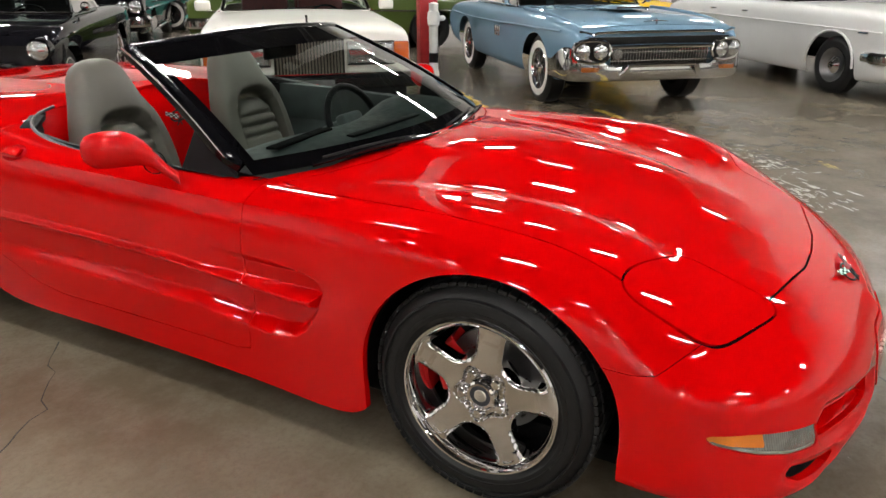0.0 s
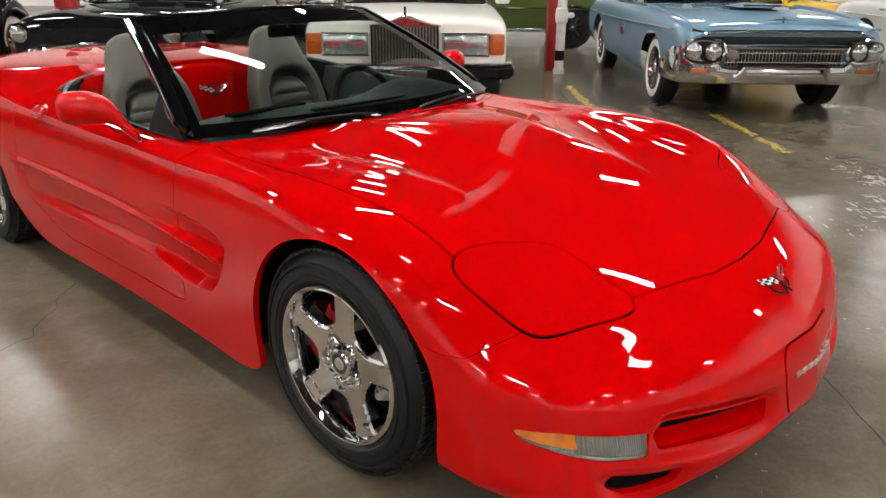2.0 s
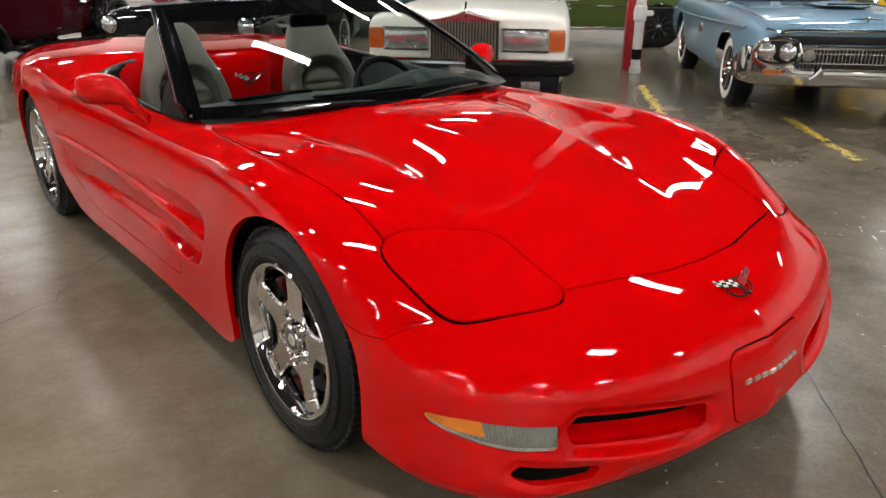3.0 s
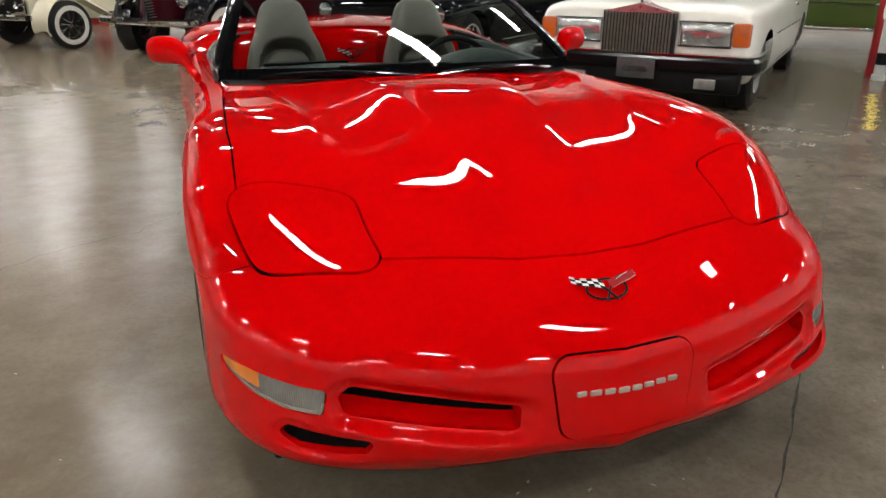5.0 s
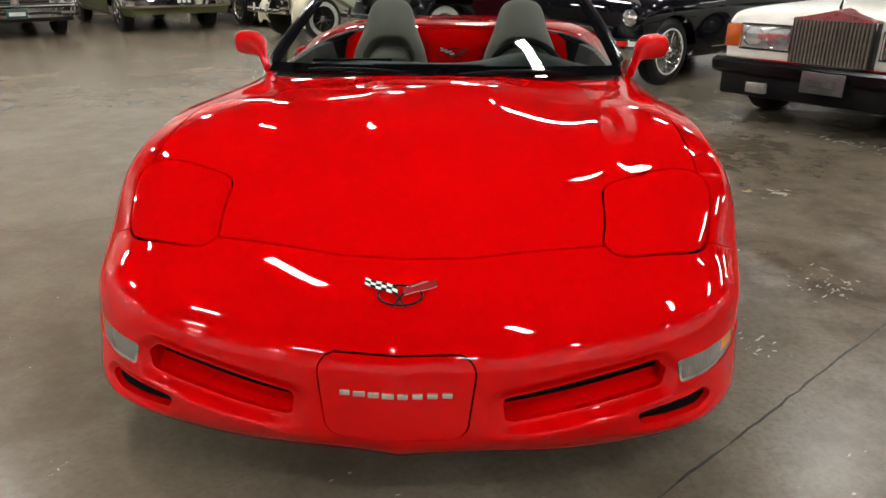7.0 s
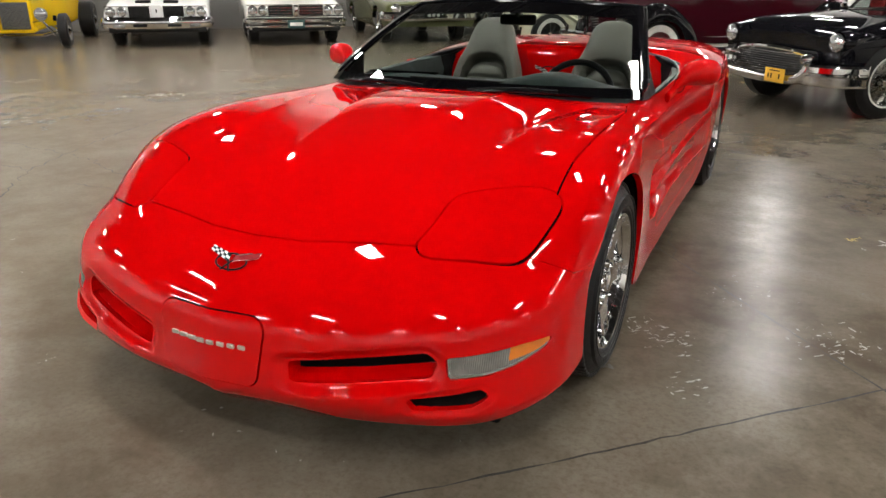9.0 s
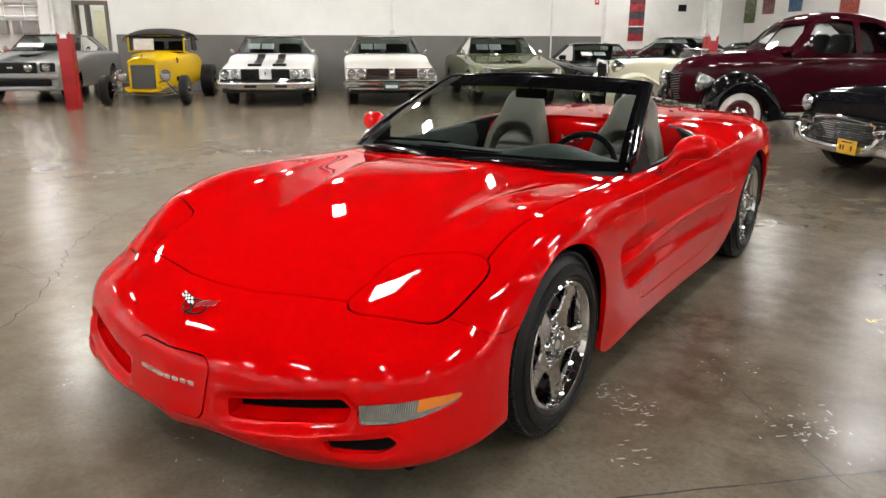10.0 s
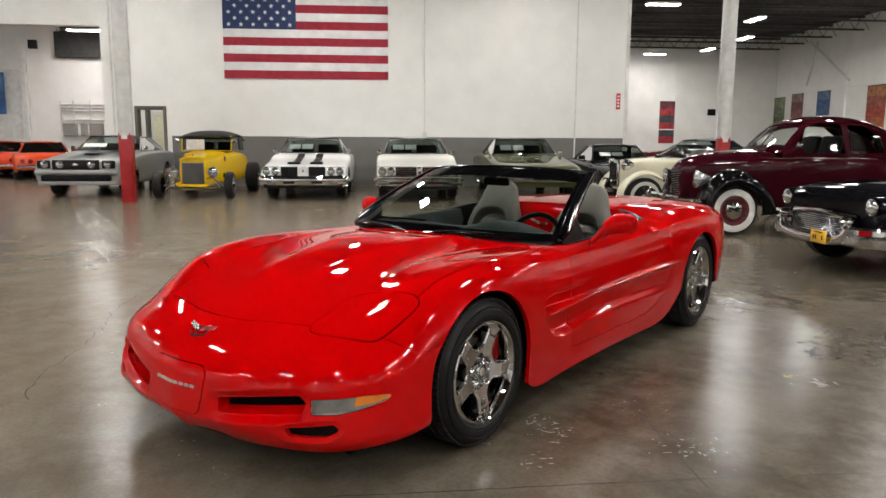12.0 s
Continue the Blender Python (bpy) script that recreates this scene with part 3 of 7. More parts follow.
def build_marks():
    flag()
    first = column(-5.2, 12.28)
    for u, v in ((7.95, -1.12), (7.95, 5.5), (7.95, 12.75)):
        column(u, v, first)
    standpipe(7.62, -1.14)
    banner(17.28, V1, 1.25, 3.75, 1.05, [(.30, .02, .03), (.05, .05, .06), (.34, .025, .03), (.05, .05, .06), (.32, .03, .035), (.12, .03, .04)], "v", "red and black striped hanging banner")
    for v, z0, z1, w, c, lab in ((39.4, 2.3, 4.0, 1.2, [(.10, .14, .06), (.16, .17, .12), (.20, .24, .14)], "green printed hanging banner"), (37.5, 2.75, 4.1, 1.2, [(.22, .10, .09), (.16, .06, .07), (.25, .16, .14)], "dull red printed hanging banner"),
                                 (34.95, 2.8, 4.1, 1.2, [(.06, .11, .20), (.04, .09, .20), (.08, .14, .24)], "blue printed hanging banner"), (30.6, 2.05, 4.1, 1.4, [(.35, .10, .04), (.30, .05, .03), (.26, .08, .05), (.33, .14, .06)], "orange red printed hanging banner")):
        banner(U1 - .02, v, z0, z1, w, c, "u", lab)
    b = thing("wall_banner", "large blue printed banner in the far room", "banner", hall_pose(-15.9, 27.6, 2.3), "wall banners")
    part("field", box((0, 0, .83), (1.6, .02, 1.66)), plain("banner_blue", (.03, .10, .26), .6, scale=2, vary=.5), b, smooth=False)
    sgn = thing("fire_sign", "small red and white fire equipment sign", "sign", hall_pose(7.04, W0 - .02, 2.27))
    part("plate", box((0, 0, .22), (.12, .01, .46)), plain("sign_red", (.45, .015, .02), .5), sgn, smooth=False)
    for k in range(4):
        part("text_bar", box((0, -.008, .08 + k * .095), (.06, .004, .05)), WHITE, sgn, smooth=False)
    vent = thing("wall_vent", "dark square vent on the far wall", "vent", hall_pose(20.0, V1 - .03, 2.95))
    part("grille", box((0, 0, .18), (.5, .04, .38), .01), BLACK, vent)


build_hall()
ceiling_lights()
trusses()
floor_marks()
build_marks()


# ---- the red convertible ----
def hero_net():
    """Loft lines of one half of the body, from the chin over the nose to the tail: ten stations each from the middle outwards."""
    lines = []

    def line(across, along, height):
        lines.append(np.c_[across, along, height])

    # chin
    line((0, .18, .36, .52, .65, .742, .806, .846, .864, .866),
         (-.87, -.867, -.848, -.812, -.77, -.71, -.63, -.535, -.445, -.355),
         (.16, .16, .16, .165, .172, .18, .188, .194, .2, .205))
    # lower lip
    line((0, .19, .375, .54, .665, .752, .818, .858, .876, .88),
         (-.932, -.926, -.898, -.85, -.806, -.745, -.652, -.545, -.45, -.352),
         (.232, .232, .232, .232, .232, .232, .232, .232, .232, .232))
    # bumper face
    line((0, .19, .375, .54, .665, .752, .818, .858, .876, .88),
         (-.93, -.922, -.89, -.84, -.788, -.722, -.632, -.53, -.44, -.35),
         (.312, .312, .312, .312, .312, .312, .312, .312, .312, .312))
    # bumper crest
    line((0, .19, .375, .54, .665, .752, .818, .858, .876, .88),
         (-.916, -.908, -.876, -.826, -.768, -.698, -.61, -.51, -.425, -.338),
         (.4, .4, .4, .4, .4, .4, .4, .4, .4, .4))
    # under the nose edge
    line((0, .19, .375, .54, .665, .752, .818, .858, .876, .88),
         (-.87, -.863, -.833, -.785, -.728, -.658, -.573, -.48, -.395, -.305),
         (.474, .474, .474, .474, .474, .474, .474, .474, .474, .474))
    # nose edge
    line((0, .18, .345, .485, .605, .704, .783, .842, .88, .898),
         (-.8, -.794, -.768, -.728, -.67, -.6, -.515, -.43, -.345, -.255),
         (.53, .531, .532, .533, .535, .537, .54, .543, .543, .54))
    # front of the hood
    line((0, .17, .33, .46, .58, .685, .774, .842, .886, .905),
         (-.695, -.69, -.675, -.648, -.605, -.552, -.472, -.375, -.275, -.165),
         (.577, .58, .584, .588, .59, .587, .591, .6, .6, .59))
    # over the lamp covers
    line((0, .16, .31, .43, .545, .655, .752, .842, .89, .908),
         (-.5, -.498, -.482, -.462, -.435, -.398, -.342, -.265, -.175, -.08),
         (.649, .651, .656, .662, .674, .688, .694, .684, .656, .622))
    # ahead of the axle
    line((0, .16, .3, .425, .545, .655, .752, .838, .886, .906),
         (-.26, -.26, -.258, -.252, -.24, -.215, -.175, -.118, -.058, 0),
         (.711, .713, .715, .720, .733, .754, .757, .733, .685, .632))
    # front axle
    line((0, .16, .3, .425, .545, .655, .755, .844, .892, .908),
         (0, 0, 0, 0, .004, .012, .03, .06, .095, .14),
         (.755, .757, .757, .759, .768, .785, .781, .755, .7, .618))
    # behind the axle
    line((0, .16, .3, .425, .55, .66, .758, .844, .893, .898),
         (.24, .24, .24, .242, .246, .252, .262, .275, .295, .304),
         (.783, .784, .779, .772, .772, .786, .783, .755, .66, .300))
    # end of the front arch
    line((0, .16, .3, .43, .555, .665, .76, .844, .887, .868),
         (.43, .43, .43, .43, .43, .43, .43, .43, .42, .340),
         (.797, .797, .791, .781, .774, .78, .777, .746, .53, .118))
    # scoop
    line((0, .16, .31, .435, .56, .672, .764, .841, .88, .864),
         (.6, .6, .6, .6, .6, .6, .6, .6, .6, .60),
         (.805, .805, .801, .79, .779, .778, .772, .738, .5, .138))
    # front of the door
    line((0, .16, .31, .435, .56, .672, .766, .838, .877, .864),
         (.8, .8, .8, .8, .8, .8, .8, .8, .8, .80),
         (.806, .806, .802, .793, .782, .776, .768, .732, .5, .146))
    # mirror
    line((0, .16, .31, .435, .56, .672, .77, .842, .876, .866),
         (1.15, 1.15, 1.15, 1.15, 1.15, 1.15, 1.15, 1.15, 1.15, 1.15),
         (.806, .806, .802, .795, .785, .78, .771, .738, .5, .155))
    # mid door
    line((0, .16, .31, .435, .56, .672, .778, .852, .884, .870),
         (1.55, 1.55, 1.55, 1.55, 1.55, 1.55, 1.55, 1.55, 1.55, 1.55),
         (.83, .83, .826, .815, .8, .792, .78, .748, .51, .152))
    # rear of the door
    line((0, .16, .31, .435, .56, .672, .792, .872, .902, .878),
         (1.9, 1.9, 1.9, 1.9, 1.9, 1.9, 1.9, 1.9, 1.9, 1.90),
         (.85, .85, .846, .835, .82, .812, .797, .762, .52, .152))
    # door lock
    line((0, .16, .31, .435, .56, .672, .8, .888, .918, .888),
         (2.14, 2.14, 2.14, 2.14, 2.14, 2.14, 2.14, 2.14, 2.14, 2.14),
         (.875, .875, .871, .872, .862, .842, .816, .778, .54, .158))
    # ahead of the rear wheel
    line((0, .16, .31, .435, .56, .68, .795, .882, .926, .93),
         (2.36, 2.36, 2.36, 2.36, 2.36, 2.35, 2.33, 2.3, 2.29, 2.305),
         (.878, .88, .884, .884, .876, .862, .838, .79, .65, .4))
    # rear axle
    line((0, .16, .31, .435, .56, .68, .795, .88, .928, .936),
         (2.66, 2.66, 2.66, 2.66, 2.66, 2.66, 2.66, 2.66, 2.66, 2.66),
         (.874, .876, .88, .88, .876, .864, .845, .8, .725, .64))
    # behind the rear wheel
    line((0, .16, .31, .435, .56, .68, .79, .872, .922, .928),
         (2.96, 2.96, 2.96, 2.96, 2.96, 2.96, 2.97, 2.98, 2.99, 2.995),
         (.866, .868, .87, .87, .868, .858, .84, .795, .67, .43))
    # rear deck
    line((0, .16, .31, .435, .56, .675, .78, .858, .905, .89),
         (3.25, 3.25, 3.25, 3.25, 3.25, 3.25, 3.24, 3.22, 3.18, 3.08),
         (.855, .856, .857, .857, .853, .843, .82, .765, .56, .23))
    # tail edge
    line((0, .16, .31, .435, .56, .67, .768, .84, .88, .865),
         (3.5, 3.5, 3.49, 3.48, 3.46, 3.43, 3.4, 3.36, 3.3, 3.25),
         (.842, .842, .842, .84, .836, .826, .8, .74, .54, .24))
    # tail crest
    line((0, .16, .31, .435, .56, .66, .75, .82, .855, .845),
         (3.6, 3.6, 3.59, 3.58, 3.55, 3.51, 3.47, 3.42, 3.37, 3.33),
         (.8, .8, .8, .798, .792, .782, .755, .69, .52, .25))
    # tail panel
    line((0, .16, .31, .435, .55, .645, .73, .795, .83, .83),
         (3.61, 3.61, 3.6, 3.59, 3.56, 3.52, 3.48, 3.44, 3.39, 3.35),
         (.56, .56, .56, .558, .555, .55, .54, .5, .42, .255))
    # underside of the tail
    line((0, .16, .31, .435, .54, .63, .71, .775, .812, .82),
         (3.56, 3.56, 3.55, 3.54, 3.52, 3.49, 3.46, 3.42, 3.38, 3.35),
         (.29, .29, .29, .29, .29, .29, .285, .28, .27, .258))
    return np.array(lines)


def arch_field(V, y0, z0, ry, rz):
    z = np.maximum(V[:, 2] - z0, 0)
    return np.sqrt(((V[:, 1] - y0) / ry) ** 2 + (z / rz) ** 2) - 1


BAR_Z = curve([(.4, .474), (.8, .494), (1.3, .516), (2.1, .532), (2.4, .536)])


def faired(G):
    """Evens out small waves of the lofted surface, least where the nose bends."""
    w = np.interp(np.arange(len(G)) / 21, [0, 4, 6.5, 8.5, 30], [.002, .006, .03, .22, .25])[1:-1, None, None]
    c = np.interp(np.arange(len(G)) / 21, [0, 5, 8, 30], [.0, .004, .12, .12])[:, None, None]
    for k in range(420):
        G[1:-1] += w * (G[:-2] - 2 * G[1:-1] + G[2:])
        if k % 2 == 0:
            G[:, 1:78] += c * (G[:, :77] - 2 * G[:, 1:78] + G[:, 2:79])
            G[:, 0, 1:] += 2 * c[:, 0] * (G[:, 1, 1:] - G[:, 0, 1:])
    return G


def hero_half():
    net = hero_net()
    n = len(net) - 1
    G = spline(net, 0, False, at=np.linspace(0, n, n * 21 + 1))
    G = np.swapaxes(G, 0, 1)
    G = spline(G, 0, False, at=np.concatenate([np.linspace(0, 7, 78)[:-1], np.linspace(7, 9, 130)]))
    G = faired(np.swapaxes(G, 0, 1).copy())
    fine = np.concatenate([np.linspace(0, 10.7, 226)[:-1], np.linspace(10.7, 14.0, 180)[:-1], np.linspace(14.0, n, 150)]) * 21
    G = spline(G, 0, False, at=fine)
    V, F = sheet(G)
    x, y, z = V[:, 0].copy(), V[:, 1].copy(), V[:, 2].copy()
    # side scoop behind the front wheel, with a bar that runs on along the door
    zb = BAR_Z(y)
    upper = poly_dist(np.c_[y, z], [(.488, .53), (.498, .552), (.545, .568), (.65, .579), (1.05, .592), (1.05, .45), (.515, .45)])
    lower = poly_dist(np.c_[y, z], [(.488, .53), (.515, .459), (.558, .396), (.60, .362), (.70, .340), (.82, .346), (1.0, .368), (1.7, .362), (2.15, .350), (2.15, .57), (.55, .57)])
    out = x > .7
    soft = np.interp(y, [.60, .78, 1.6], [.018, .046, .060])
    deep_up = .050 * smooth_step(upper, -.004, .024) * np.interp(y, [.45, .60, .72, .86, 1.0], [1, .80, .42, .12, 0])
    deep_low = .050 * smooth_step(lower, -.004, soft) * np.interp(y, [.45, .60, .80, 1.05, 1.4, 1.8, 2.15], [1, 1, .80, .56, .46, .38, .10])
    depth = (deep_up * smooth_step(z, zb + .006, zb + .026) + deep_low * (1 - smooth_step(z, zb - .024, zb - .010))) * out
    bar = .012 * np.exp(-(np.abs(z - zb) / .014) ** 1.7) * smooth_step(y, .525, .57) * (1 - smooth_step(y, 2.0, 2.3)) * out
    # the bar stops short of the scoop's front edge
    tip = (1 - smooth_step(y, .512, .540)) * smooth_step(lower, -.004, .016) * out
    depth = np.maximum(depth, .050 * tip)
    V[:, 0] = x - depth + bar
    # a raised spine with two edges that run from the cowl towards the nose, and a soft edge inside each wing
    def crest(off, inner, outer):
        d = np.sqrt(off * off + .007 ** 2) - .007
        return np.exp(-d / np.where(off < 0, inner, outer))

    crease = np.interp(y, [-.62, -.50, -.30, -.10, .20, .60], [.110, .120, .150, .175, .210, .250])
    tall = np.interp(y, [-.68, -.45, -.15, .15, .45, .60, .75], [0, .0060, .0150, .0185, .0150, .0090, .0090])
    past = (x - crease + np.sqrt((x - crease) ** 2 + .006 ** 2)) / 2
    lift = tall * np.exp(-past / .068) * (1 + .14 * np.maximum(0, 1 - (x / crease) ** 2))
    edge = np.interp(y, [-.42, -.27, -.10, .10, .30, .60], [.575, .535, .515, .530, .570, .62])
    lift += np.interp(y, [-.46, -.25, 0, .30, .62], [0, .0045, .0065, .0055, 0]) * crest(x - edge, .035, .075)
    crown = .014 * np.maximum(0, 1 - (x / .60) ** 2) ** 1.5 * smooth_step(y, -.80, -.30) * (1 - smooth_step(y, .20, .60))
    V[:, 2] = z + np.where(z > .5, lift + crown, 0)
    # the nose comes to a slight point in the middle
    keel = np.maximum(0, 1 - x / .24) ** 2 * (1 - smooth_step(z, .44, .56)) * (y < -.4)
    V[:, 1] -= .013 * keel
    V[:, 2] -= .010 * keel * (1 - smooth_step(z, .20, .30))
    # rolled edges of the nose openings
    for shape, r, roll, wide in ((SLOT, .012, .020, .036), (FOG, .010, .012, .022), (PLATE, .045, .0, .01)):
        d = poly_dist(np.c_[x, z], shape, r)
        V[:, 1] += np.where((y < -.45) & (z < .5), roll * (1 - smooth_step(-d, 0, wide)), 0)
    return V, F


def both(geo):
    """Adds the mirror image and welds the middle."""
    V, F = np.asarray(geo[0], float), geo[1]
    W = V * (-1, 1, 1)
    mid = np.abs(V[:, 0]) < 1e-6
    at = np.where(mid, np.arange(len(V)), len(V) + np.cumsum(~mid) - 1)
    return np.concatenate([V, W[~mid]]), list(F) + [tuple(int(at[i]) for i in reversed(f)) for f in F]


LID_EDGE = [(.482, -.634), (.515, -.650), (.600, -.620), (.675, -.585), (.730, -.545), (.757, -.490), (.772, -.430), (.783, -.370), (.775, -.334), (.735, -.323), (.655, -.346), (.575, -.378), (.522, -.402), (.495, -.438), (.490, -.500), (.484, -.570), (.476, -.615)]
HOOD = [(-.2, -.705), (0, -.703), (.16, -.695), (.285, -.670), (.40, -.648), (.489, -.628), (.60, -.50), (.70, -.40), (.762, -.335), (.757, -.15), (.760, 0), (.752, .38), (.742, .62), (.715, .76),
        (.60, .690), (.40, .610), (.20, .575), (0, .565), (-.2, .565)]
LID = [tuple(p) for p in spline(np.array(LID_EDGE[-3:] + LID_EDGE + LID_EDGE[:4]), 0, False, at=np.linspace(3, 3 + len(LID_EDGE), 61)[:-1])]
FENDER = [(-.56, .597), (-.53, .576), (-.48, .542), (-.442, .514), (-.39, .511), (-.25, .527), (-.25, .05), (4, .05), (4, 1.5), (-.56, 1.5)]
PLATE = [(-.132, .392), (.132, .392), (.118, .285), (-.118, .285)]
SLOT = [(.248, .316), (.42, .345), (.582, .368), (.600, .352), (.592, .326), (.42, .302), (.252, .282)]
FOG = [(.560, .252), (.715, .277), (.725, .268), (.700, .252), (.570, .238)]
LAMP_OUT = [(-.212, .368), (-.02, .380), (.070, .376), (.055, .366), (-.05, .342), (-.13, .331), (-.212, .328)]
DOOR = [(.792, .30), (.80, .9), (2.06, .9), (2.085, .50), (2.02, .36), (1.84, .275), (1.70, .252), (.86, .252), (.80, .262)]
TUB = [(-.2, .640), (0, .640), (.22, .650), (.42, .685), (.60, .760), (.700, .850), (.745, .98), (.765, 1.25), (.770, 1.60), (.755, 1.84), (.700, 2.00), (.60, 2.07), (.45, 2.085), (.30, 2.07), (.18, 2.10), (0, 2.10), (-.2, 2.10)]


def lamp_axis(V):
    return np.c_[V[:, 0] * .62 + V[:, 1] * .78, V[:, 2]]


def hero_body(car):
    half = hero_half()

    def fields(V):
        front = V[:, 1] < -.45
        f = {}
        f["lid"] = np.minimum(poly_dist(V[:, :2], LID, .003), np.where(V[:, 2] > .5, 1, -1))
        f["hood"] = np.minimum(poly_dist(V[:, :2], HOOD), np.where(V[:, 2] > .5, 1, -1))
        f["tub"] = np.minimum(poly_dist(V[:, :2], TUB), np.where(V[:, 2] > .62, 1, -1))
        f["door"] = np.minimum(poly_dist(V[:, 1:], DOOR), V[:, 0] - .72)
        f["plate"] = np.where(front, poly_dist(V[:, [0, 2]], PLATE, .045), -1)
        f["slot"] = np.where(front, poly_dist(V[:, [0, 2]], SLOT, .012), -1)
        f["fog"] = np.where(front, poly_dist(V[:, [0, 2]], FOG, .010), -1)
        f["lamp"] = np.where(front & (V[:, 0] > .55), poly_dist(lamp_axis(V), LAMP_OUT, .008), -1)
        f["archF"] = arch_field(V, -.012, .326, .368, .359)
        f["archR"] = arch_field(V, 2.654, .335, .378, .350)
        return f

    g = .0029
    rest = half
    for key in ("archF", "archR"):
        rest = clip(rest, fields(rest[0])[key])
    top = clip(rest, -fields(rest[0])["tub"])
    lid = clip(top, fields(top[0])["lid"] - g)
    top = clip(top, -fields(top[0])["lid"] - g)
    hood = clip(top, fields(top[0])["hood"] - g)
    body = clip(top, -fields(top[0])["hood"] - g)
    door = clip(body, fields(body[0])["door"] - g * .55)
    body = clip(body, -fields(body[0])["door"] - g * .55)
    plate = clip(body, fields(body[0])["plate"] - .0045)
    body = clip(body, -fields(body[0])["plate"])
    lens = clip(body, fields(body[0])["lamp"] - .002)
    for key in ("lamp", "slot", "fog"):
        body = clip(body, -fields(body[0])[key])
    # the nose cover meets the wing along a seam from the headlamp cover to the wheel
    cover = clip(body, -poly_dist(body[0][:, 1:], FENDER) - .0011)
    body = clip(body, poly_dist(body[0][:, 1:], FENDER) - .0011)
    part("nose_cover", lipped(both(cover), .02), RED, car)
    body = both(body)
    part("body", lipped(body, .02), RED, car)
    part("hood", lipped(both(hood), .012), RED, car)
    for side in (lambda q: q, flipped):
        part("headlight_cover", side(lipped(lid, .012)), RED, car)
        d = part("door", side(lipped(door, .014)), RED, car)
        hero_handle(d, side)
        lens_in = (lens[0] - normals(lens) * .004, lens[1])
        a = lamp_axis(lens_in[0])[:, 0]
        cut = a + .060 - .25 * (lens_in[0][:, 2] - .36)
        amber = np.minimum(cut, lens_in[0][:, 2] - .3535 - .10 * (a + .02))
        lamp = part("front_lamp", side(clip(lens_in, -amber)), LENS, car, "clear ribbed plastic lamp lens")
        part("turn_signal", side(clip(lens_in, amber)), AMBER, lamp, "amber plastic lens")
        low = clip(lens_in, .0085 - poly_dist(lamp_axis(lens_in[0]), LAMP_OUT, .008))
        low = clip(low, np.interp(lamp_axis(low[0])[:, 0], [-.22, -.13, -.05, .06], [.345, .346, .356, .369]) - low[0][:, 2])
        part("lens_rim", side((low[0] + normals(low) * .002, low[1])), BRIGHT, lamp, "bright lower edge of the lens")
    pl = both(plate)
    pl = (pl[0] + normals(pl) * .003, pl[1])
    cover = part("plate_cover", lipped(pl, .012), RED, car)
    hero_badge(car, cover)
    # recesses of the air slots, their dark backs, and the dark shell under the seams
    for key, deep in (("slot", .062), ("fog", .022)):
        ring = clip(half, fields(half[0])[key])
        walls = lipped(ring, deep, (-.12, 1, .0))
        n0 = len(ring[1])
        for side in (lambda q: q, flipped):
            part("air_slot" if key == "slot" else "brake_duct", side((walls[0], walls[1][n0:])), RED, car)
            back = (ring[0] + np.array((-.12, 1, 0)) * deep * .96, ring[1])
            if key == "slot":
                # a ramp rises from the lower lip to a dark gap under the upper one
                low = np.interp(ring[0][:, 0], [.252, .42, .592], [.270, .290, .314])
                high = np.interp(ring[0][:, 0], [.248, .42, .582], [.328, .357, .380])
                rise = np.clip((ring[0][:, 2] - low) / (high - low), 0, 1)
                ramp_in = (ring[0] + np.array((-.12, 1, 0)) * (.004 + .052 * smooth_step(rise, -.12, .26))[:, None], ring[1])
                part("slot_ramp", side(clip(ramp_in, .25 - rise)), RED, car)
                back = clip(back, rise - .20)
            part("slot_back", side(back), LINER, car, "black opening")
    under = (half[0] - normals(half) * .014, half[1])
    near = (half[0][:, 0] > .6) & (half[0][:, 1] > .44) & (half[0][:, 1] < 2.1) & (half[0][:, 2] > .28) & (half[0][:, 2] < .64)
    under[0][:, 0] = np.where(near, np.minimum(under[0][:, 0], .790), under[0][:, 0])
    for key in ("archF", "archR"):
        under = clip(under, fields(under[0])[key] + .0)
    under = clip(under, -fields(under[0])["tub"])
    under = clip(under, -fields(under[0])["slot"] - .004)
    under = clip(under, -fields(under[0])["fog"] - .004)
    part("inner_shell", both(under), LINER, car, "black inner shell under the panel gaps")
    # wheel housings and the dark floor pan
    for y0, z0, r in ((-.01, .32, .40), (2.654, .33, .40)):
        for side in (lambda q: q, flipped):
            house = revolve([(.905 if y0 > 1 else .868, r - .035), (.60, r), (.55, r - .05), (.55, .02)], 32, "x", (-10, 190))
            part("wheel_housing", side(moved(house, pose(0, y0, z0))), LINER, car)
    part("floor_pan", box((0, 1.3, .19), (1.5, 4.0, .06), .01), LINER, car)
    part("air_dam", box((0, -.52, .135), (1.30, .03, .10), .01), BLACK, car, "black rubber air dam")


def hero_handle(door, side):
    pocket = revolve([(-.006, .001), (-.002, .03), (.002, .050), (.0, .054)], 32, "x")
    pocket = [(p[0], p[1] * 1.15, p[2] * .72) for p in pocket[0]], pocket[1]
    part("handle_pocket", side(moved(pocket, pose(.861, 1.86, .763, 0, -52, 0))), RED_IN, door, "red door handle in a round pocket")
    flap = box((.0, .0, .0), (.012, .088, .036), .006)
    part("handle", side(moved(flap, pose(.863, 1.868, .769, 0, -52, 0))), RED, door)


def on_nose(x, z):
    """Where the nose lies in front of a given height, and the slope there."""
    zs = np.array([.16, .232, .312, .4, .474, .53, .577, .648])
    ys = np.array([-.87, -.932, -.930, -.916, -.87, -.80, -.695, -.50])
    k = np.interp(z, zs, ys)
    return k + .30 * x * x


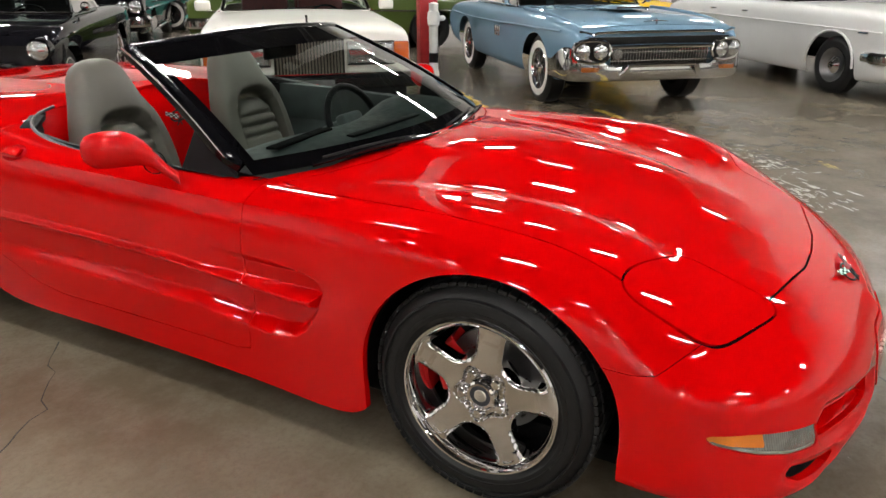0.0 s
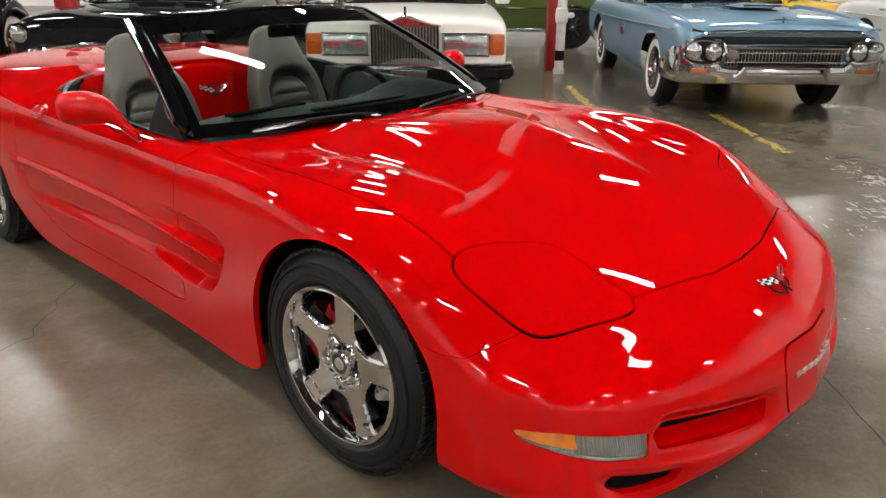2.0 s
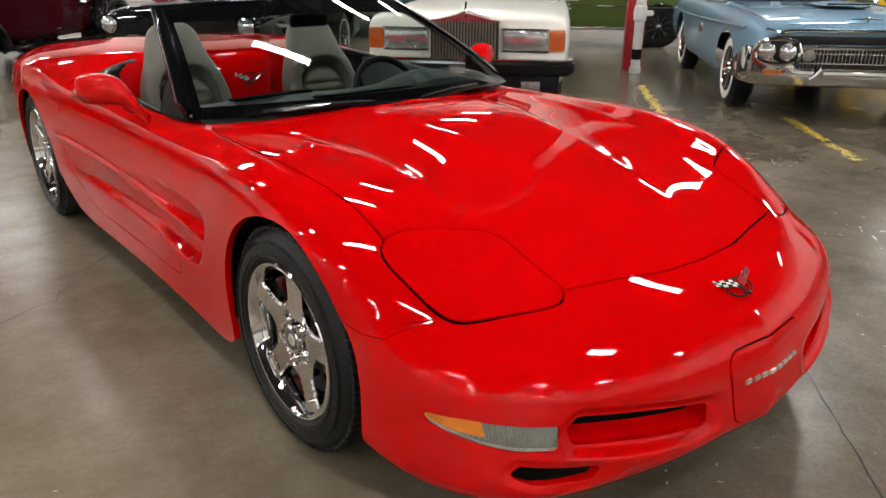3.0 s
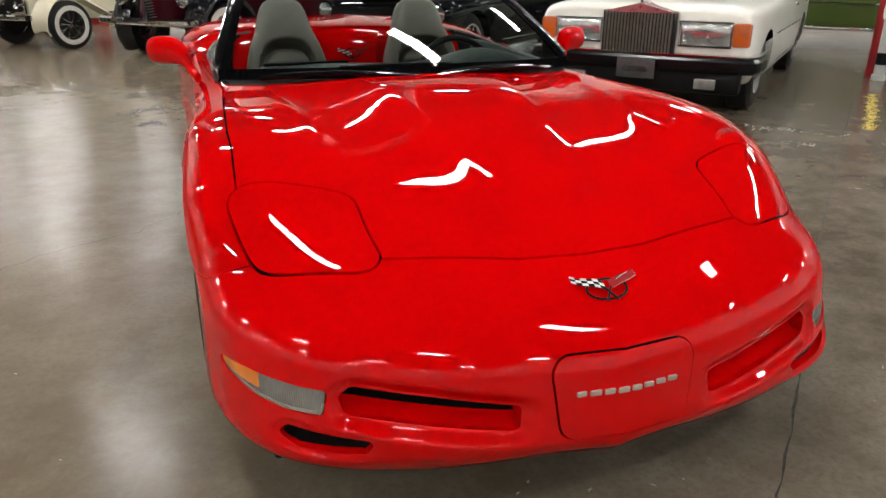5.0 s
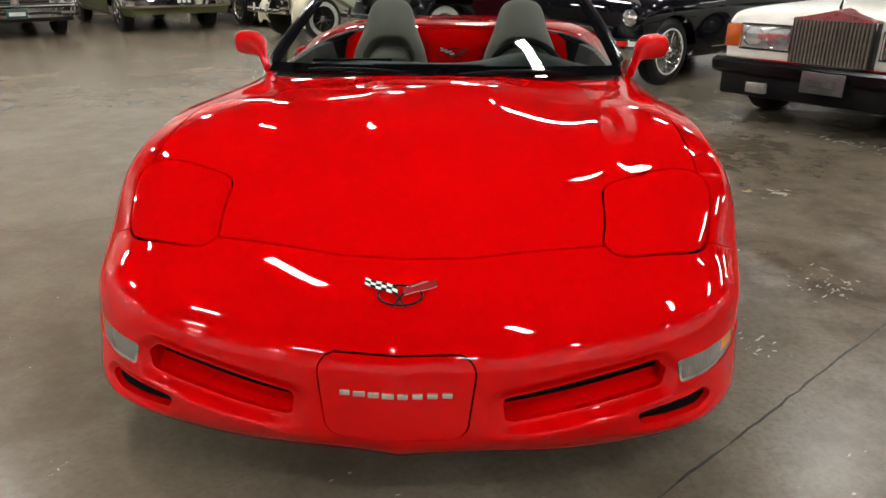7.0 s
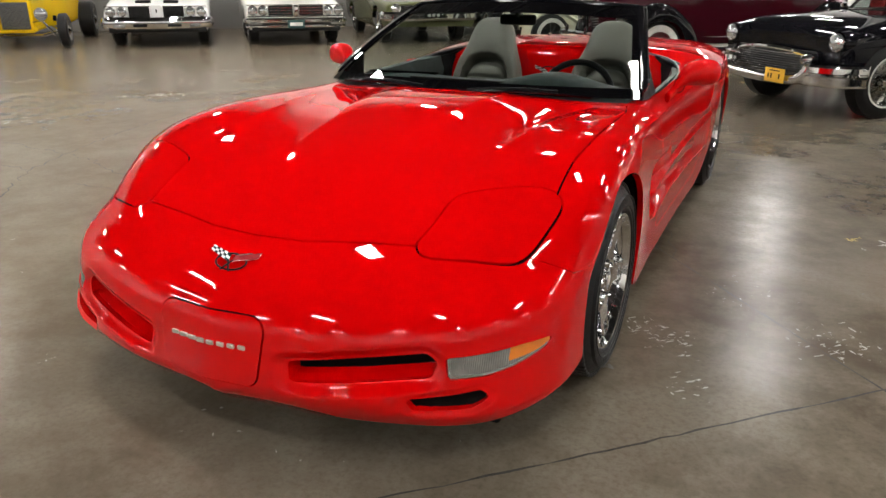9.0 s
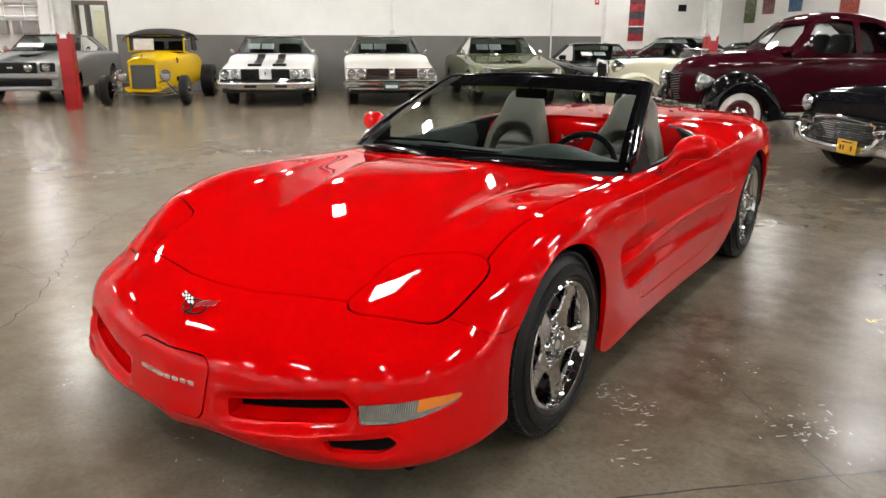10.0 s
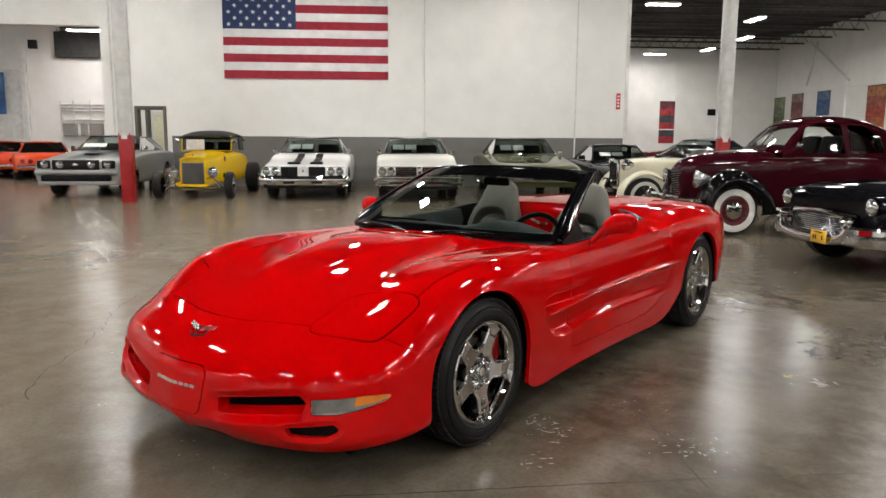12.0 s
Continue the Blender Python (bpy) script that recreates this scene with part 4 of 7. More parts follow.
def crossed_flags(mark, m):
    """A red and a chequered flag on crossed staffs."""
    flags = []
    for s in (1, -1):
        V = []
        for i in range(7):
            for j in range(4):
                u, w = i / 6, j / 3
                V.append((s * (.006 + .076 * u), -.005 - .003 * math.sin(u * 6), -.012 + .030 * u + .024 * w * (1 - .25 * u)))
        flags.append((V, grid_faces(7, 4) if s < 0 else [f[::-1] for f in grid_faces(7, 4)]))
    red = part("flag", moved(flags[0], m), plain("flag_red", (.34, .012, .018), .5, spec=.2), mark, "red enamel flag")
    rim = [flags[0][0][k] for k in [4 * i for i in range(7)] + [24 + j for j in range(1, 4)] + [4 * i + 3 for i in range(5, -1, -1)]]
    part("flag_edge", moved(tube(rim, .0008, 5, True), m), BRIGHT, red, "bright edge")
    part("flag_mark", moved(tube([(.024, -.011, .010), (.044, -.012, .019), (.060, -.011, .025)], .0018, 5), m), BRIGHT, red, "small bright mark")
    sq = [f for n, f in enumerate(flags[1][1]) if (n // 3 + n % 3) % 2]
    part("flag", moved(flags[1], m), BLACK, mark, "black and white chequered flag")
    part("chequer", moved(([(p[0], p[1] - .0015, p[2]) for p in flags[1][0]], sq), m), WHITE, mark, "white squares")
    for s in (1, -1):
        part("staff", moved(tube([(-s * .014, -.005, -.040), (s * .008, -.005, -.004)], .0026, 6), m), BLACK, mark)


LETTER = plain("letter_silver", (.50, .43, .38), .45, metal=.4)


def hero_badge(car, cover):
    """Crossed flags in a ring, laid on the nose; plain bars for the lettering of the plate cover."""
    m = pose(0, -.806, .536, -58, 0, 0)
    badge = part("badge", moved(tube([(.050 * math.cos(t), 0, -.006 + .027 * math.sin(t)) for t in np.linspace(0, 2 * math.pi, 29)[:-1]], .0028, 8, True), m @ pose(0, 0, 0, -90 + 90)), BLACK, car, "crossed-flags badge with a black ring")
    crossed_flags(badge, m)
    for i, w in enumerate((.024, .028, .026, .028, .024, .024, .024, .024)):
        x = -.112 + i * .0322
        z = .352
        part("letter_bar", box((x, on_nose(x, z) - .0075 - .013 * max(0, 1 - abs(x) / .24) ** 2, z), (w * .94, .007, .012), .002), LETTER, cover, "silver bar of lettering")


def hero_wheel(car, x, y, z, rt, rr, width, steer=0):
    s = 1 if x > 0 else -1
    w = thing_part("wheel", car, pose(x, y, z, 0, 0, 0 if s > 0 else 180))
    h = width / 2
    prof = [(-h + .02, rr), (-h, rr + .025), (-h + .005, rt - .05), (-h + .03, rt - .012), (-h + .05, rt - .004), (h - .05, rt - .004), (h - .03, rt - .012), (h - .004, rt - .045), (h, rr + .045), (h - .003, rr + .018), (h - .018, rr + .004)]
    prof = [(a, b) for a, b in prof]
    tyre = part("tyre", revolve(prof, 72, "x"), TYRE, w, "black low-profile tyre")
    # raised rings on the sidewall and tread blocks round the shoulder
    for r0 in (rr + .030, rr + .062):
        part("sidewall_rib", revolve([(h - .012, r0 - .004), (h + .0015, r0 - .0015), (h + .0015, r0 + .0015), (h - .012, r0 + .004)], 72, "x"), TYRE, tyre)
    blocks = []
    for k in range(72):
        a = 5 * k
        blocks.append(moved(box((h - .040, 0, rt - .008), (.034, rt * .079, .012), .003, 1), pose(0, 0, 0, a)))
        blocks.append(moved(box((h - .080, 0, rt - .004), (.036, rt * .077, .008), .002, 1), pose(0, 0, 0, a + 2.5)))
        blocks.append(moved(box((h - .120, 0, rt - .004), (.036, rt * .077, .008), .002, 1), pose(0, 0, 0, a)))
    part("tread", join(*blocks), TYRE, tyre)
    f = h - .012
    rim = [(f - .20, rr - .02), (f - .06, rr - .030), (f - .02, rr - .018), (f - .008, rr - .014), (f + .001, rr - .010), (f - .001, rr - .006), (f + .005, rr - .003), (f + .006, rr + .002), (f + .001, rr + .007), (f - .015, rr + .006)]
    part("rim", revolve(rim, 72, "x"), WHEEL, w, "polished chrome rim")
    turned = -28 if s > 0 else -8
    part("wheel_face", moved(hero_face(rr - .006, f), pose(0, 0, 0, turned)), WHEEL, w, "chrome five-spoke face")
    cap = part("hub_cap", revolve([(f - .030, .043), (f - .016, .042), (f - .012, .037), (f - .014, .030), (f - .018, .028)], 32, "x"), WHEEL, w, "chrome centre cap")
    part("cap_ring", revolve([(f - .0175, .031), (f - .0145, .030), (f - .0145, .019), (f - .0165, .017)], 28, "x"), plain("cap_grey", (.05, .055, .065), .35, metal=.5), cap, "dark ring")
    part("cap_emblem", revolve([(f - .0165, .018), (f - .0125, .016), (f - .0115, .001)], 24, "x"), plain("cap_silver", (.52, .50, .44), .35, metal=.7), cap, "pale silver emblem")
    for k in range(5):
        t = radians(72 * k + 90 + turned + 36)
        nut = revolve([(f - .055, .0185), (f - .030, .0185), (f - .021, .0165), (f - .015, .011), (f - .013, .001)], 20, "x")
        part("lug_nut", moved(nut, pose(0, .060 * math.cos(t), .060 * math.sin(t))), WHEEL, w)
    part("valve", moved(tube([(f - .02, 0, -rr + .045), (f + .002, 0, -rr + .05)], .004, 8), pose(0, 0, 0, 38)), BRIGHT, w)
    disc = [(f - .135, .06), (f - .135, .150), (f - .118, .150), (f - .118, .06)]
    part("brake_disc", revolve(disc, 48, "x"), STEEL, w, "bare steel brake disc")
    part("hub_carrier", revolve([(f - .19, .19), (f - .15, .15), (f - .14, .08), (f - .10, .07)], 24, "x"), BLACK, w)
    cal = revolve([(f - .155, .105), (f - .155, .172), (f - .098, .172), (f - .090, .160), (f - .090, .110), (f - .155, .105)], 14, "x", (-32, 32))
    turn = 180 if s < 0 else 0
    part("brake_caliper", moved(cal, pose(0, 0, 0, 8 if s > 0 else 172)), CALIPER, w, "red brake caliper")
    return w


def thing_part(name, parent, m):
    ob = new(name)
    ob.empty_display_size = .1
    ob.parent = parent
    ob.matrix_local = m
    return ob


def hero_face(r1, f):
    """The wheel's face: a dished disc with five rounded windows and a star-shaped hollow round the hub."""
    R, T = np.linspace(.012, r1, 44), np.linspace(0, 2 * math.pi, 241)[:-1]
    r, t = np.meshgrid(R, T, indexing="ij")
    near = np.abs((t + math.pi / 5) % (2 * math.pi / 5) - math.pi / 5)
    off = r * np.sin(near)
    half = .0385 + .014 * np.clip((.120 - r) / .03, 0, 1) + .004 * np.clip((r - r1 + .05) / .05, 0, 1) ** 2
    a, b, c = off - half, r - .104, r1 - .012 - r
    win = -np.log(np.exp(-a / .006) + np.exp(-b / .006) + np.exp(-c / .006)) * .006
    star = .074 + .010 * np.cos(5 * t + math.pi) - r
    x = f - .024 + .014 * (r / r1) ** 2 - .012 * smooth_step(star, -.002, .004) - .007 * (1 - smooth_step(-win, 0, .009)) - .0025 * smooth_step(.026 - np.maximum(off, np.abs(r - r1 + .034) * 1.3), 0, .004)
    V = np.stack([x, -r * np.sin(t), r * np.cos(t)], axis=-1).reshape(-1, 3)
    g = clip((V, [q[::-1] for q in grid_faces(44, 240, True)]), -win.reshape(-1))
    return lipped(g, .034, (-1, 0, 0))


def hero_glass(car):
    """Windscreen: one bent pane in a broad black frame."""
    def edge(n, base):
        t = np.linspace(-1, 1, n)
        if base:
            return np.c_[.748 * t, .600 + .235 * np.abs(t) ** 2.2, .808 - .018 * t ** 2]
        return np.c_[.580 * t, 1.385 + .110 * np.abs(t) ** 2.2, 1.150 - .028 * t ** 2]

    lo, hi = edge(41, True), edge(41, False)
    s = np.linspace(0, 1, 17)[:, None, None]
    bow = np.zeros((17, 41, 3))
    bow[:, :, 2] = .016 * np.sin(np.pi * s[:, :, 0])
    bow[:, :, 1] = -.011 * np.sin(np.pi * s[:, :, 0])
    G = lo[None] * (1 - s) + hi[None] * s + bow
    pane = part("windshield", sheet(G), GLASS, car, "clear curved windshield", sharp=0)
    # black ceramic border: bands along the edges of the same bent surface
    def band(u0, u1, v0, v1, lift):
        U, W = np.linspace(u0, u1, 17), np.linspace(v0, v1, 41)
        rows = []
        for a in U:
            ia = a * 16
            i0 = min(int(ia), 15)
            R = G[i0] * (1 - ia + i0) + G[i0 + 1] * (ia - i0)
            jb = W * 40
            j0 = np.minimum(jb.astype(int), 39)
            rows.append(R[j0] * (1 - (jb - j0))[:, None] + R[j0 + 1] * (jb - j0)[:, None])
        g = sheet(rows)
        return g[0] + normals(g) * lift, g[1]

    for geo in (band(0, .085, 0, 1, .002), band(.82, 1, 0, 1, .002), band(.08, .825, 0, .020, .002), band(.08, .825, .980, 1, .002)):
        part("border", geo, BORDER, pane, "black painted glass border", sharp=0)
    for sgn in (1, -1):
        i = 40 if sgn > 0 else 0
        pts = G[:, i] + np.array((sgn * .002, .006, -.002))
        part("windshield_pillar", pillar(pts[1:], sgn), GLOSS_BLACK, car, "gloss black pillar")
        part("pillar_trim", tube(pts[2:] + np.array((sgn * .034, .012, .004)), .004, 8), BRIGHT, car, "bright pillar edge")
    top = G[-1] + np.array((0, .012, -.002))
    part("windshield_header", tube(top, .021, 12, flat=.75), GLOSS_BLACK, car, "gloss black header rail")
    inner = G[-1] + np.array((0, .045, -.020))
    part("header_trim", tube(inner * (.97, 1, 1), .022, 10, flat=.6), BLACK, car)
    # inside mirror
    mir = part("rear_mirror", box((.02, 1.36, 1.060), (.19, .03, .052), .018, 3), BLACK, car, "black inside mirror")
    part("mirror_stem", tube([(.02, 1.33, 1.12), (.02, 1.35, 1.075)], .010, 8), BLACK, mir)
    # cowl and wipers
    t = np.linspace(-1, 1, 41)
    rows = [np.c_[.735 * t, y0 + .215 * np.abs(t) ** 2.2, z0 - .022 * t ** 2] for y0, z0 in ((.545, .782), (.590, .780), (.640, .795))]
    part("cowl_panel", sheet(rows), BLACK, car, "black plastic wiper cowl")
    for x0, x1, y0, y1 in ((-.60, -.02, .71, .575), (.05, .58, .575, .70)):
        line = [(x0 + (x1 - x0) * k, y0 + (y1 - y0) * k - .028 * math.sin(math.pi * k) + .012, .806 + .018 * math.sin(math.pi * k)) for k in np.linspace(0, 1, 12)]
        wip = part("wiper", tube(line, .009, 8), GLOSS_BLACK, car, "black wiper arm")
        part("blade", tube([(p[0] * .96 - .02, p[1] + .022, p[2] + .006) for p in line[1:-2]], .0045, 6), BLACK, wip)


def pillar(pts, sgn):
    """A pillar with a broad outer face, swept along the edge of the glass."""
    rows = []
    for k, p in enumerate(pts):
        t = k / (len(pts) - 1)
        w = (.042 - .010 * t) * min(1, .2 + 9 * t)
        prof = [(-.020, -.006), (0, .014), (sgn * w * .6, .012), (sgn * w, .0), (sgn * w * .9, -.016), (sgn * .4 * w, -.022)]
        prof[0] = (-sgn * .026, .004)
        rows.append([(p[0] + a, p[1] + .35 * abs(a) + (.02 if b < 0 else 0), p[2] + b) for a, b in prof])
    g = sheet(rows, True)
    return (g[0], g[1]) if sgn > 0 else (g[0], [f[::-1] for f in g[1]])


def hero_mirror(car, s):
    """Door mirror: a teardrop shell on a swept arm."""
    path = [(.822, 1.066, .760, .026, .020), (.842, 1.098, .790, .026, .022), (.860, 1.132, .826, .034, .031), (.882, 1.164, .850, .055, .046), (.918, 1.196, .859, .068, .055), (.960, 1.222, .860, .068, .055), (.994, 1.241, .859, .051, .046), (1.010, 1.249, .858, .020, .020)]
    P = spline(np.array(path), 30, False) + (0, .010, .008, 0, 0)
    V, n = [], 22
    for i, (x, y, z, a, b) in enumerate(P):
        d = P[min(i + 1, 29)] - P[max(i - 1, 0)]
        ln = math.hypot(d[0], d[1])
        nx, ny = -d[1] / ln, d[0] / ln
        for k in range(n):
            t = 2 * math.pi * k / n
            c, q = math.cos(t), math.sin(t)
            off = a * (abs(c) ** .8) * (1 if c > 0 else -1)
            V.append((s * (x + nx * off * .6), y + ny * off, z + b * (abs(q) ** .85) * (1 if q > 0 else -1)))
    F = grid_faces(30, n, True)
    F.append(tuple(range(n))[::-1])
    F.append(tuple(29 * n + k for k in range(n)))
    shell = part("door_mirror", (V, F[::-1] if s > 0 else [f[::-1] for f in F]), RED, car, "red mirror shell on a swept arm", sharp=60)
    part("mirror_seam", tube([(s * (.861 + .020 * math.cos(t)), 1.132 + .028 * math.cos(t), .820 + .036 * math.sin(t)) for t in np.linspace(0, 2 * math.pi, 21)[:-1]], .002, 5, True), LINER, shell)
    part("mirror_glass", moved(box((0, 0, 0), (.100, .006, .066), .003), pose(s * .944, 1.262, .867, 0, 0, s * 25)), CHROME, shell, "mirror glass")


def hero_seat(x):
    """A bucket seat with a built-in head rest and pleated back."""
    seat = thing_part("seat", None, pose(x, .058, -.028))
    lean = radians(18)

    def arch(px, h):
        """How far a place lies inside the arched hollow of the backrest."""
        edge = math.sqrt(max(0, 1 - min(1, abs(px) / .146) ** 3.2))
        return min((.146 - abs(px)), (.245 + .175 * edge) - h)

    def back_row(h, half, thick):
        y0, z0 = 1.75 + h * math.sin(lean), .44 + h * math.cos(lean)
        out = []
        for k in range(72):
            t = 2 * math.pi * k / 72
            c, s = math.cos(t), math.sin(t)
            px = half * (abs(c) ** .62) * (1 if c > 0 else -1)
            py = thick * (abs(s) ** .7) * (1 if s > 0 else -1)
            wing = .034 * (abs(px) / half) ** 3 * (1 - smooth_step(h, .38, .48)) * (1 if s < 0 else 0)
            if s < 0:
                py += .078 * float(smooth_step(arch(px, h), -.004, .022))
            out.append((px, y0 + py * math.cos(lean) - wing, z0 - py * math.sin(lean)))
        return out

    H = [(0, .225, .070), (.08, .240, .078), (.20, .248, .082), (.30, .240, .084), (.38, .215, .088), (.44, .186, .092), (.49, .163, .090), (.555, .147, .078), (.605, .127, .064), (.632, .096, .046), (.644, .058, .026), (.648, .02, .010)]
    prof = spline(np.array(H), 84)
    rows = [back_row(h, half * .88, thick) for h, half, thick in prof]
    V, F = sheet(rows, True)
    part("backrest", (V, F), SEAT, seat, "grey leather bucket backrest", sharp=60)

    def on_back(px, h, out):
        return (px, 1.75 + h * math.sin(lean) - out * math.cos(lean), .44 + h * math.cos(lean) + out * math.sin(lean))

    # padded insert with an arched top and stitched folds, a little below the hollow's rim
    rows = []
    for u in np.linspace(-1, 1, 31):
        edge = math.sqrt(max(0, 1 - abs(u) ** 3.2))
        top = .215 + .165 * edge
        row = []
        for t in np.linspace(0, 1, 49):
            h = .03 + (top - .03) * t
            puff = edge ** .5 * (1 - abs(2 * t - 1) ** 7)
            fold = .016 * sum(math.exp(-((h - q) / .008) ** 2) for q in (.285, .235, .185, .11))
            row.append(on_back(.138 * u, h, .016 + .056 * puff - fold))
        rows.append(row)
    g = sheet(rows)
    part("back_pad", (g[0], [f[::-1] for f in g[1]]), SEAT, seat, sharp=60)
    cush = box((0, 1.46, .38), (.46, .52, .17), .06, 4)
    part("cushion", cush, SEAT, seat, "grey leather seat cushion")
    for sx in (-1, 1):
        part("bolster", tube([(sx * .225, 1.18, .43), (sx * .235, 1.40, .455), (sx * .235, 1.68, .48)], [.04, .055, .05], 12), SEAT, seat, sharp=60)
    return seat


def hero_cabin(car):
    # dashboard
    rows = []
    for y, z, w in ((.66, .788, .68), (.74, .812, .72), (.86, .822, .735), (.98, .815, .74), (1.06, .790, .74), (1.10, .74, .74), (1.12, .60, .73), (1.10, .45, .72)):
        t = np.linspace(-1, 1, 41)
        hump = .052 * np.exp(-((w * t - .36) / .18) ** 2) * (1 if .7 < y < 1.2 else .2) + .012 * np.exp(-((w * t + .36) / .2) ** 2)
        rows.append(np.c_[w * t, y + .10 * np.abs(t) ** 2.2 + 0 * t, z + hump * (z > .7) - .030 * t ** 4])
    dash = part("dashboard", sheet(spline(np.array(rows), 40)), DASH, car, "dark grey-green dashboard")
    part("defroster_vent", moved(box((0, 0, 0), (.62, .035, .010), .004), pose(.02, .80, .828)), BLACK, dash)
    part("speaker_grille", moved(box((0, 0, 0), (.34, .055, .010), .004), pose(-.40, .93, .829, -4, 0, 6)), LINER, dash)
    # steering wheel
    sw = pose(.365, 1.245, .712, 66, 0, 0)
    wheel = part("steering_wheel", moved(tube([(.178 * math.cos(t), .178 * math.sin(t), 0) for t in np.linspace(0, 2 * math.pi, 41)[:-1]], .016, 10, True), sw), BLACK, car, "black leather steering wheel")
    part("horn_pad", moved(box((0, 0, -.02), (.16, .12, .05), .02, 3), sw), DASH, wheel)
    for a in (0, 180, 250, 290):
        c, s = math.cos(radians(a)), math.sin(radians(a))
        part("wheel_spoke", moved(tube([(.05 * c, .05 * s, -.015), (.172 * c, .172 * s, 0)], .014, 8), sw), BLACK, wheel)
    part("steering_column", moved(tube([(0, 0, -.03), (0, 0, -.20)], .045, 12), sw), DASH, wheel)
    # door linings, sills and floor
    for s in (1, -1):
        G = []
        for y in np.linspace(.95, 2.05, 20):
            w = .752 if y < 1.7 else .752 - .16 * (y - 1.7)
            G.append([(s * (w + .012), y, .775 + .03 * (y - .95)), (s * (w - .012), y, .770 + .03 * (y - .95)), (s * (w - .030), y, .72), (s * (w - .022), y, .62), (s * (w - .055), y, .56), (s * (w - .055), y, .50), (s * (w - .03), y, .32)])
        g = sheet(G)
        part("door_lining", g if s < 0 else (g[0], [f[::-1] for f in g[1]]), DASH, car, "dark vinyl door lining")
    part("cabin_floor", box((0, 1.45, .25), (1.40, 1.35, .05), .01), LINER, car, "black carpet floor")
    part("console", box((0, 1.35, .42), (.24, 1.0, .30), .04, 3), DASH, car, "dark centre console")
    # body-coloured fall between the seats, and the bulkhead beside it
    rows = []
    for y, z, w in ((1.98, .50, .135), (2.00, .62, .135), (2.015, .72, .140), (2.035, .80, .150), (2.07, .855, .17), (2.12, .872, .20)):
        t = np.linspace(-1, 1, 13)
        rows.append(np.c_[w * t, y + 0 * t, z - .012 * t ** 2])
    part("waterfall_panel", sheet(spline(np.array(rows), 24)), RED, car, "red panel between the seats")
    m = pose(0, 1.992, .745, 8, 0, 0)
    mark = part("waterfall_badge", moved(tube([(.046 * math.cos(t), -.012, .026 * math.sin(t)) for t in np.linspace(0, 2 * math.pi, 25)[:-1]], .004, 8, True), m), BLACK, car, "crossed-flags badge")
    crossed_flags(mark, m @ pose(0, -.014, -.004))
    for s in (1, -1):
        rows = []
        for y, z in ((2.02, .40), (2.04, .62), (2.06, .76), (2.075, .83), (2.10, .868)):
            t = np.linspace(0, 1, 15)
            rows.append(np.c_[s * (.14 + .56 * t), y - .03 * t ** 3 * 2 + 0 * t, z - .035 * t ** 2])
        g = sheet(rows)
        part("bulkhead", g if s > 0 else (g[0], [f[::-1] for f in g[1]]), RED, car, "red rear bulkhead")
    # weather strip round the rear corner of each door opening
    for s in (1, -1):
        pts = [(s * .752, 1.10, .762), (s * .768, 1.40, .772), (s * .771, 1.65, .786), (s * .756, 1.85, .806), (s * .712, 1.985, .830), (s * .63, 2.06, .852), (s * .53, 2.09, .864)]
        part("weather_strip", tube(spline(np.array(pts) - (0, 0, .006), 40), .0065, 8), plain("grey_rubber", (.09, .09, .09), .4), car, "grey weather strip")
        edge = spline(np.array(pts), 40)[16:36]
        g = sheet([[(x - s * .004, y - .004, z - .008), (x - s * .014, y - .012, z - .060), (x - s * .024, y - .020, z - .200), (x - s * .030, y - .024, z - .380)] for x, y, z in edge])
        part("quarter_lining", g if s < 0 else (g[0], [f[::-1] for f in g[1]]), BLACK, car, "black lining behind the door opening")
        part("belt_latch", moved(box((0, 0, 0), (.12, .06, .022), .008), pose(s * .676, 2.016, .822, 0, s * 14, s * -35)), BLACK, car, "black latch block")
        tri = [(s * .752, .90, .775), (s * .762, 1.13, .778), (s * .728, 1.085, .905), (s * .738, .90, .775), (s * .748, 1.13, .778), (s * .714, 1.085, .905)]
        part("quarter_trim", (tri, [(0, 1, 2), (5, 4, 3), (0, 3, 4, 1), (1, 4, 5, 2), (2, 5, 3, 0)]), BLACK, car, "black corner trim of the side window", smooth=False)


def build_hero():
    car = thing("convertible_sports_car", "glossy red convertible sports car with its top down", "car", pose(0, 0, 0))
    hero_body(car)
    for x, y in ((.760, 0), (-.760, 0)):
        hero_wheel(car, x, y, .326, .326, .222, .25)
    for x, y in ((.775, 2.654), (-.775, 2.654)):
        hero_wheel(car, x, y, .338, .338, .234, .27)
    hero_glass(car)
    for s in (1, -1):
        hero_mirror(car, s)
    for x, slid in ((.365, 0), (-.365, .040)):
        seat = hero_seat(x)
        seat.location.y += slid
        seat.parent = car
    hero_cabin(car)


build_hero()


# ---- the other cars ----
def same_side(q):
    return q


SIDES = (same_side, flipped)
WHITEWALL = plain("whitewall_rubber", (0.72, 0.71, 0.67), 0.5)
RIB = plain("dark_grille", (0.010, 0.010, 0.010), 0.4, spec=0.2)
INSIDE = plain("dark_upholstery", (0.014, 0.013, 0.013), 0.7, spec=0.2)
PLATE_GREY = plain("clear_plate", (0.10, 0.10, 0.105), 0.2, metal=.3)


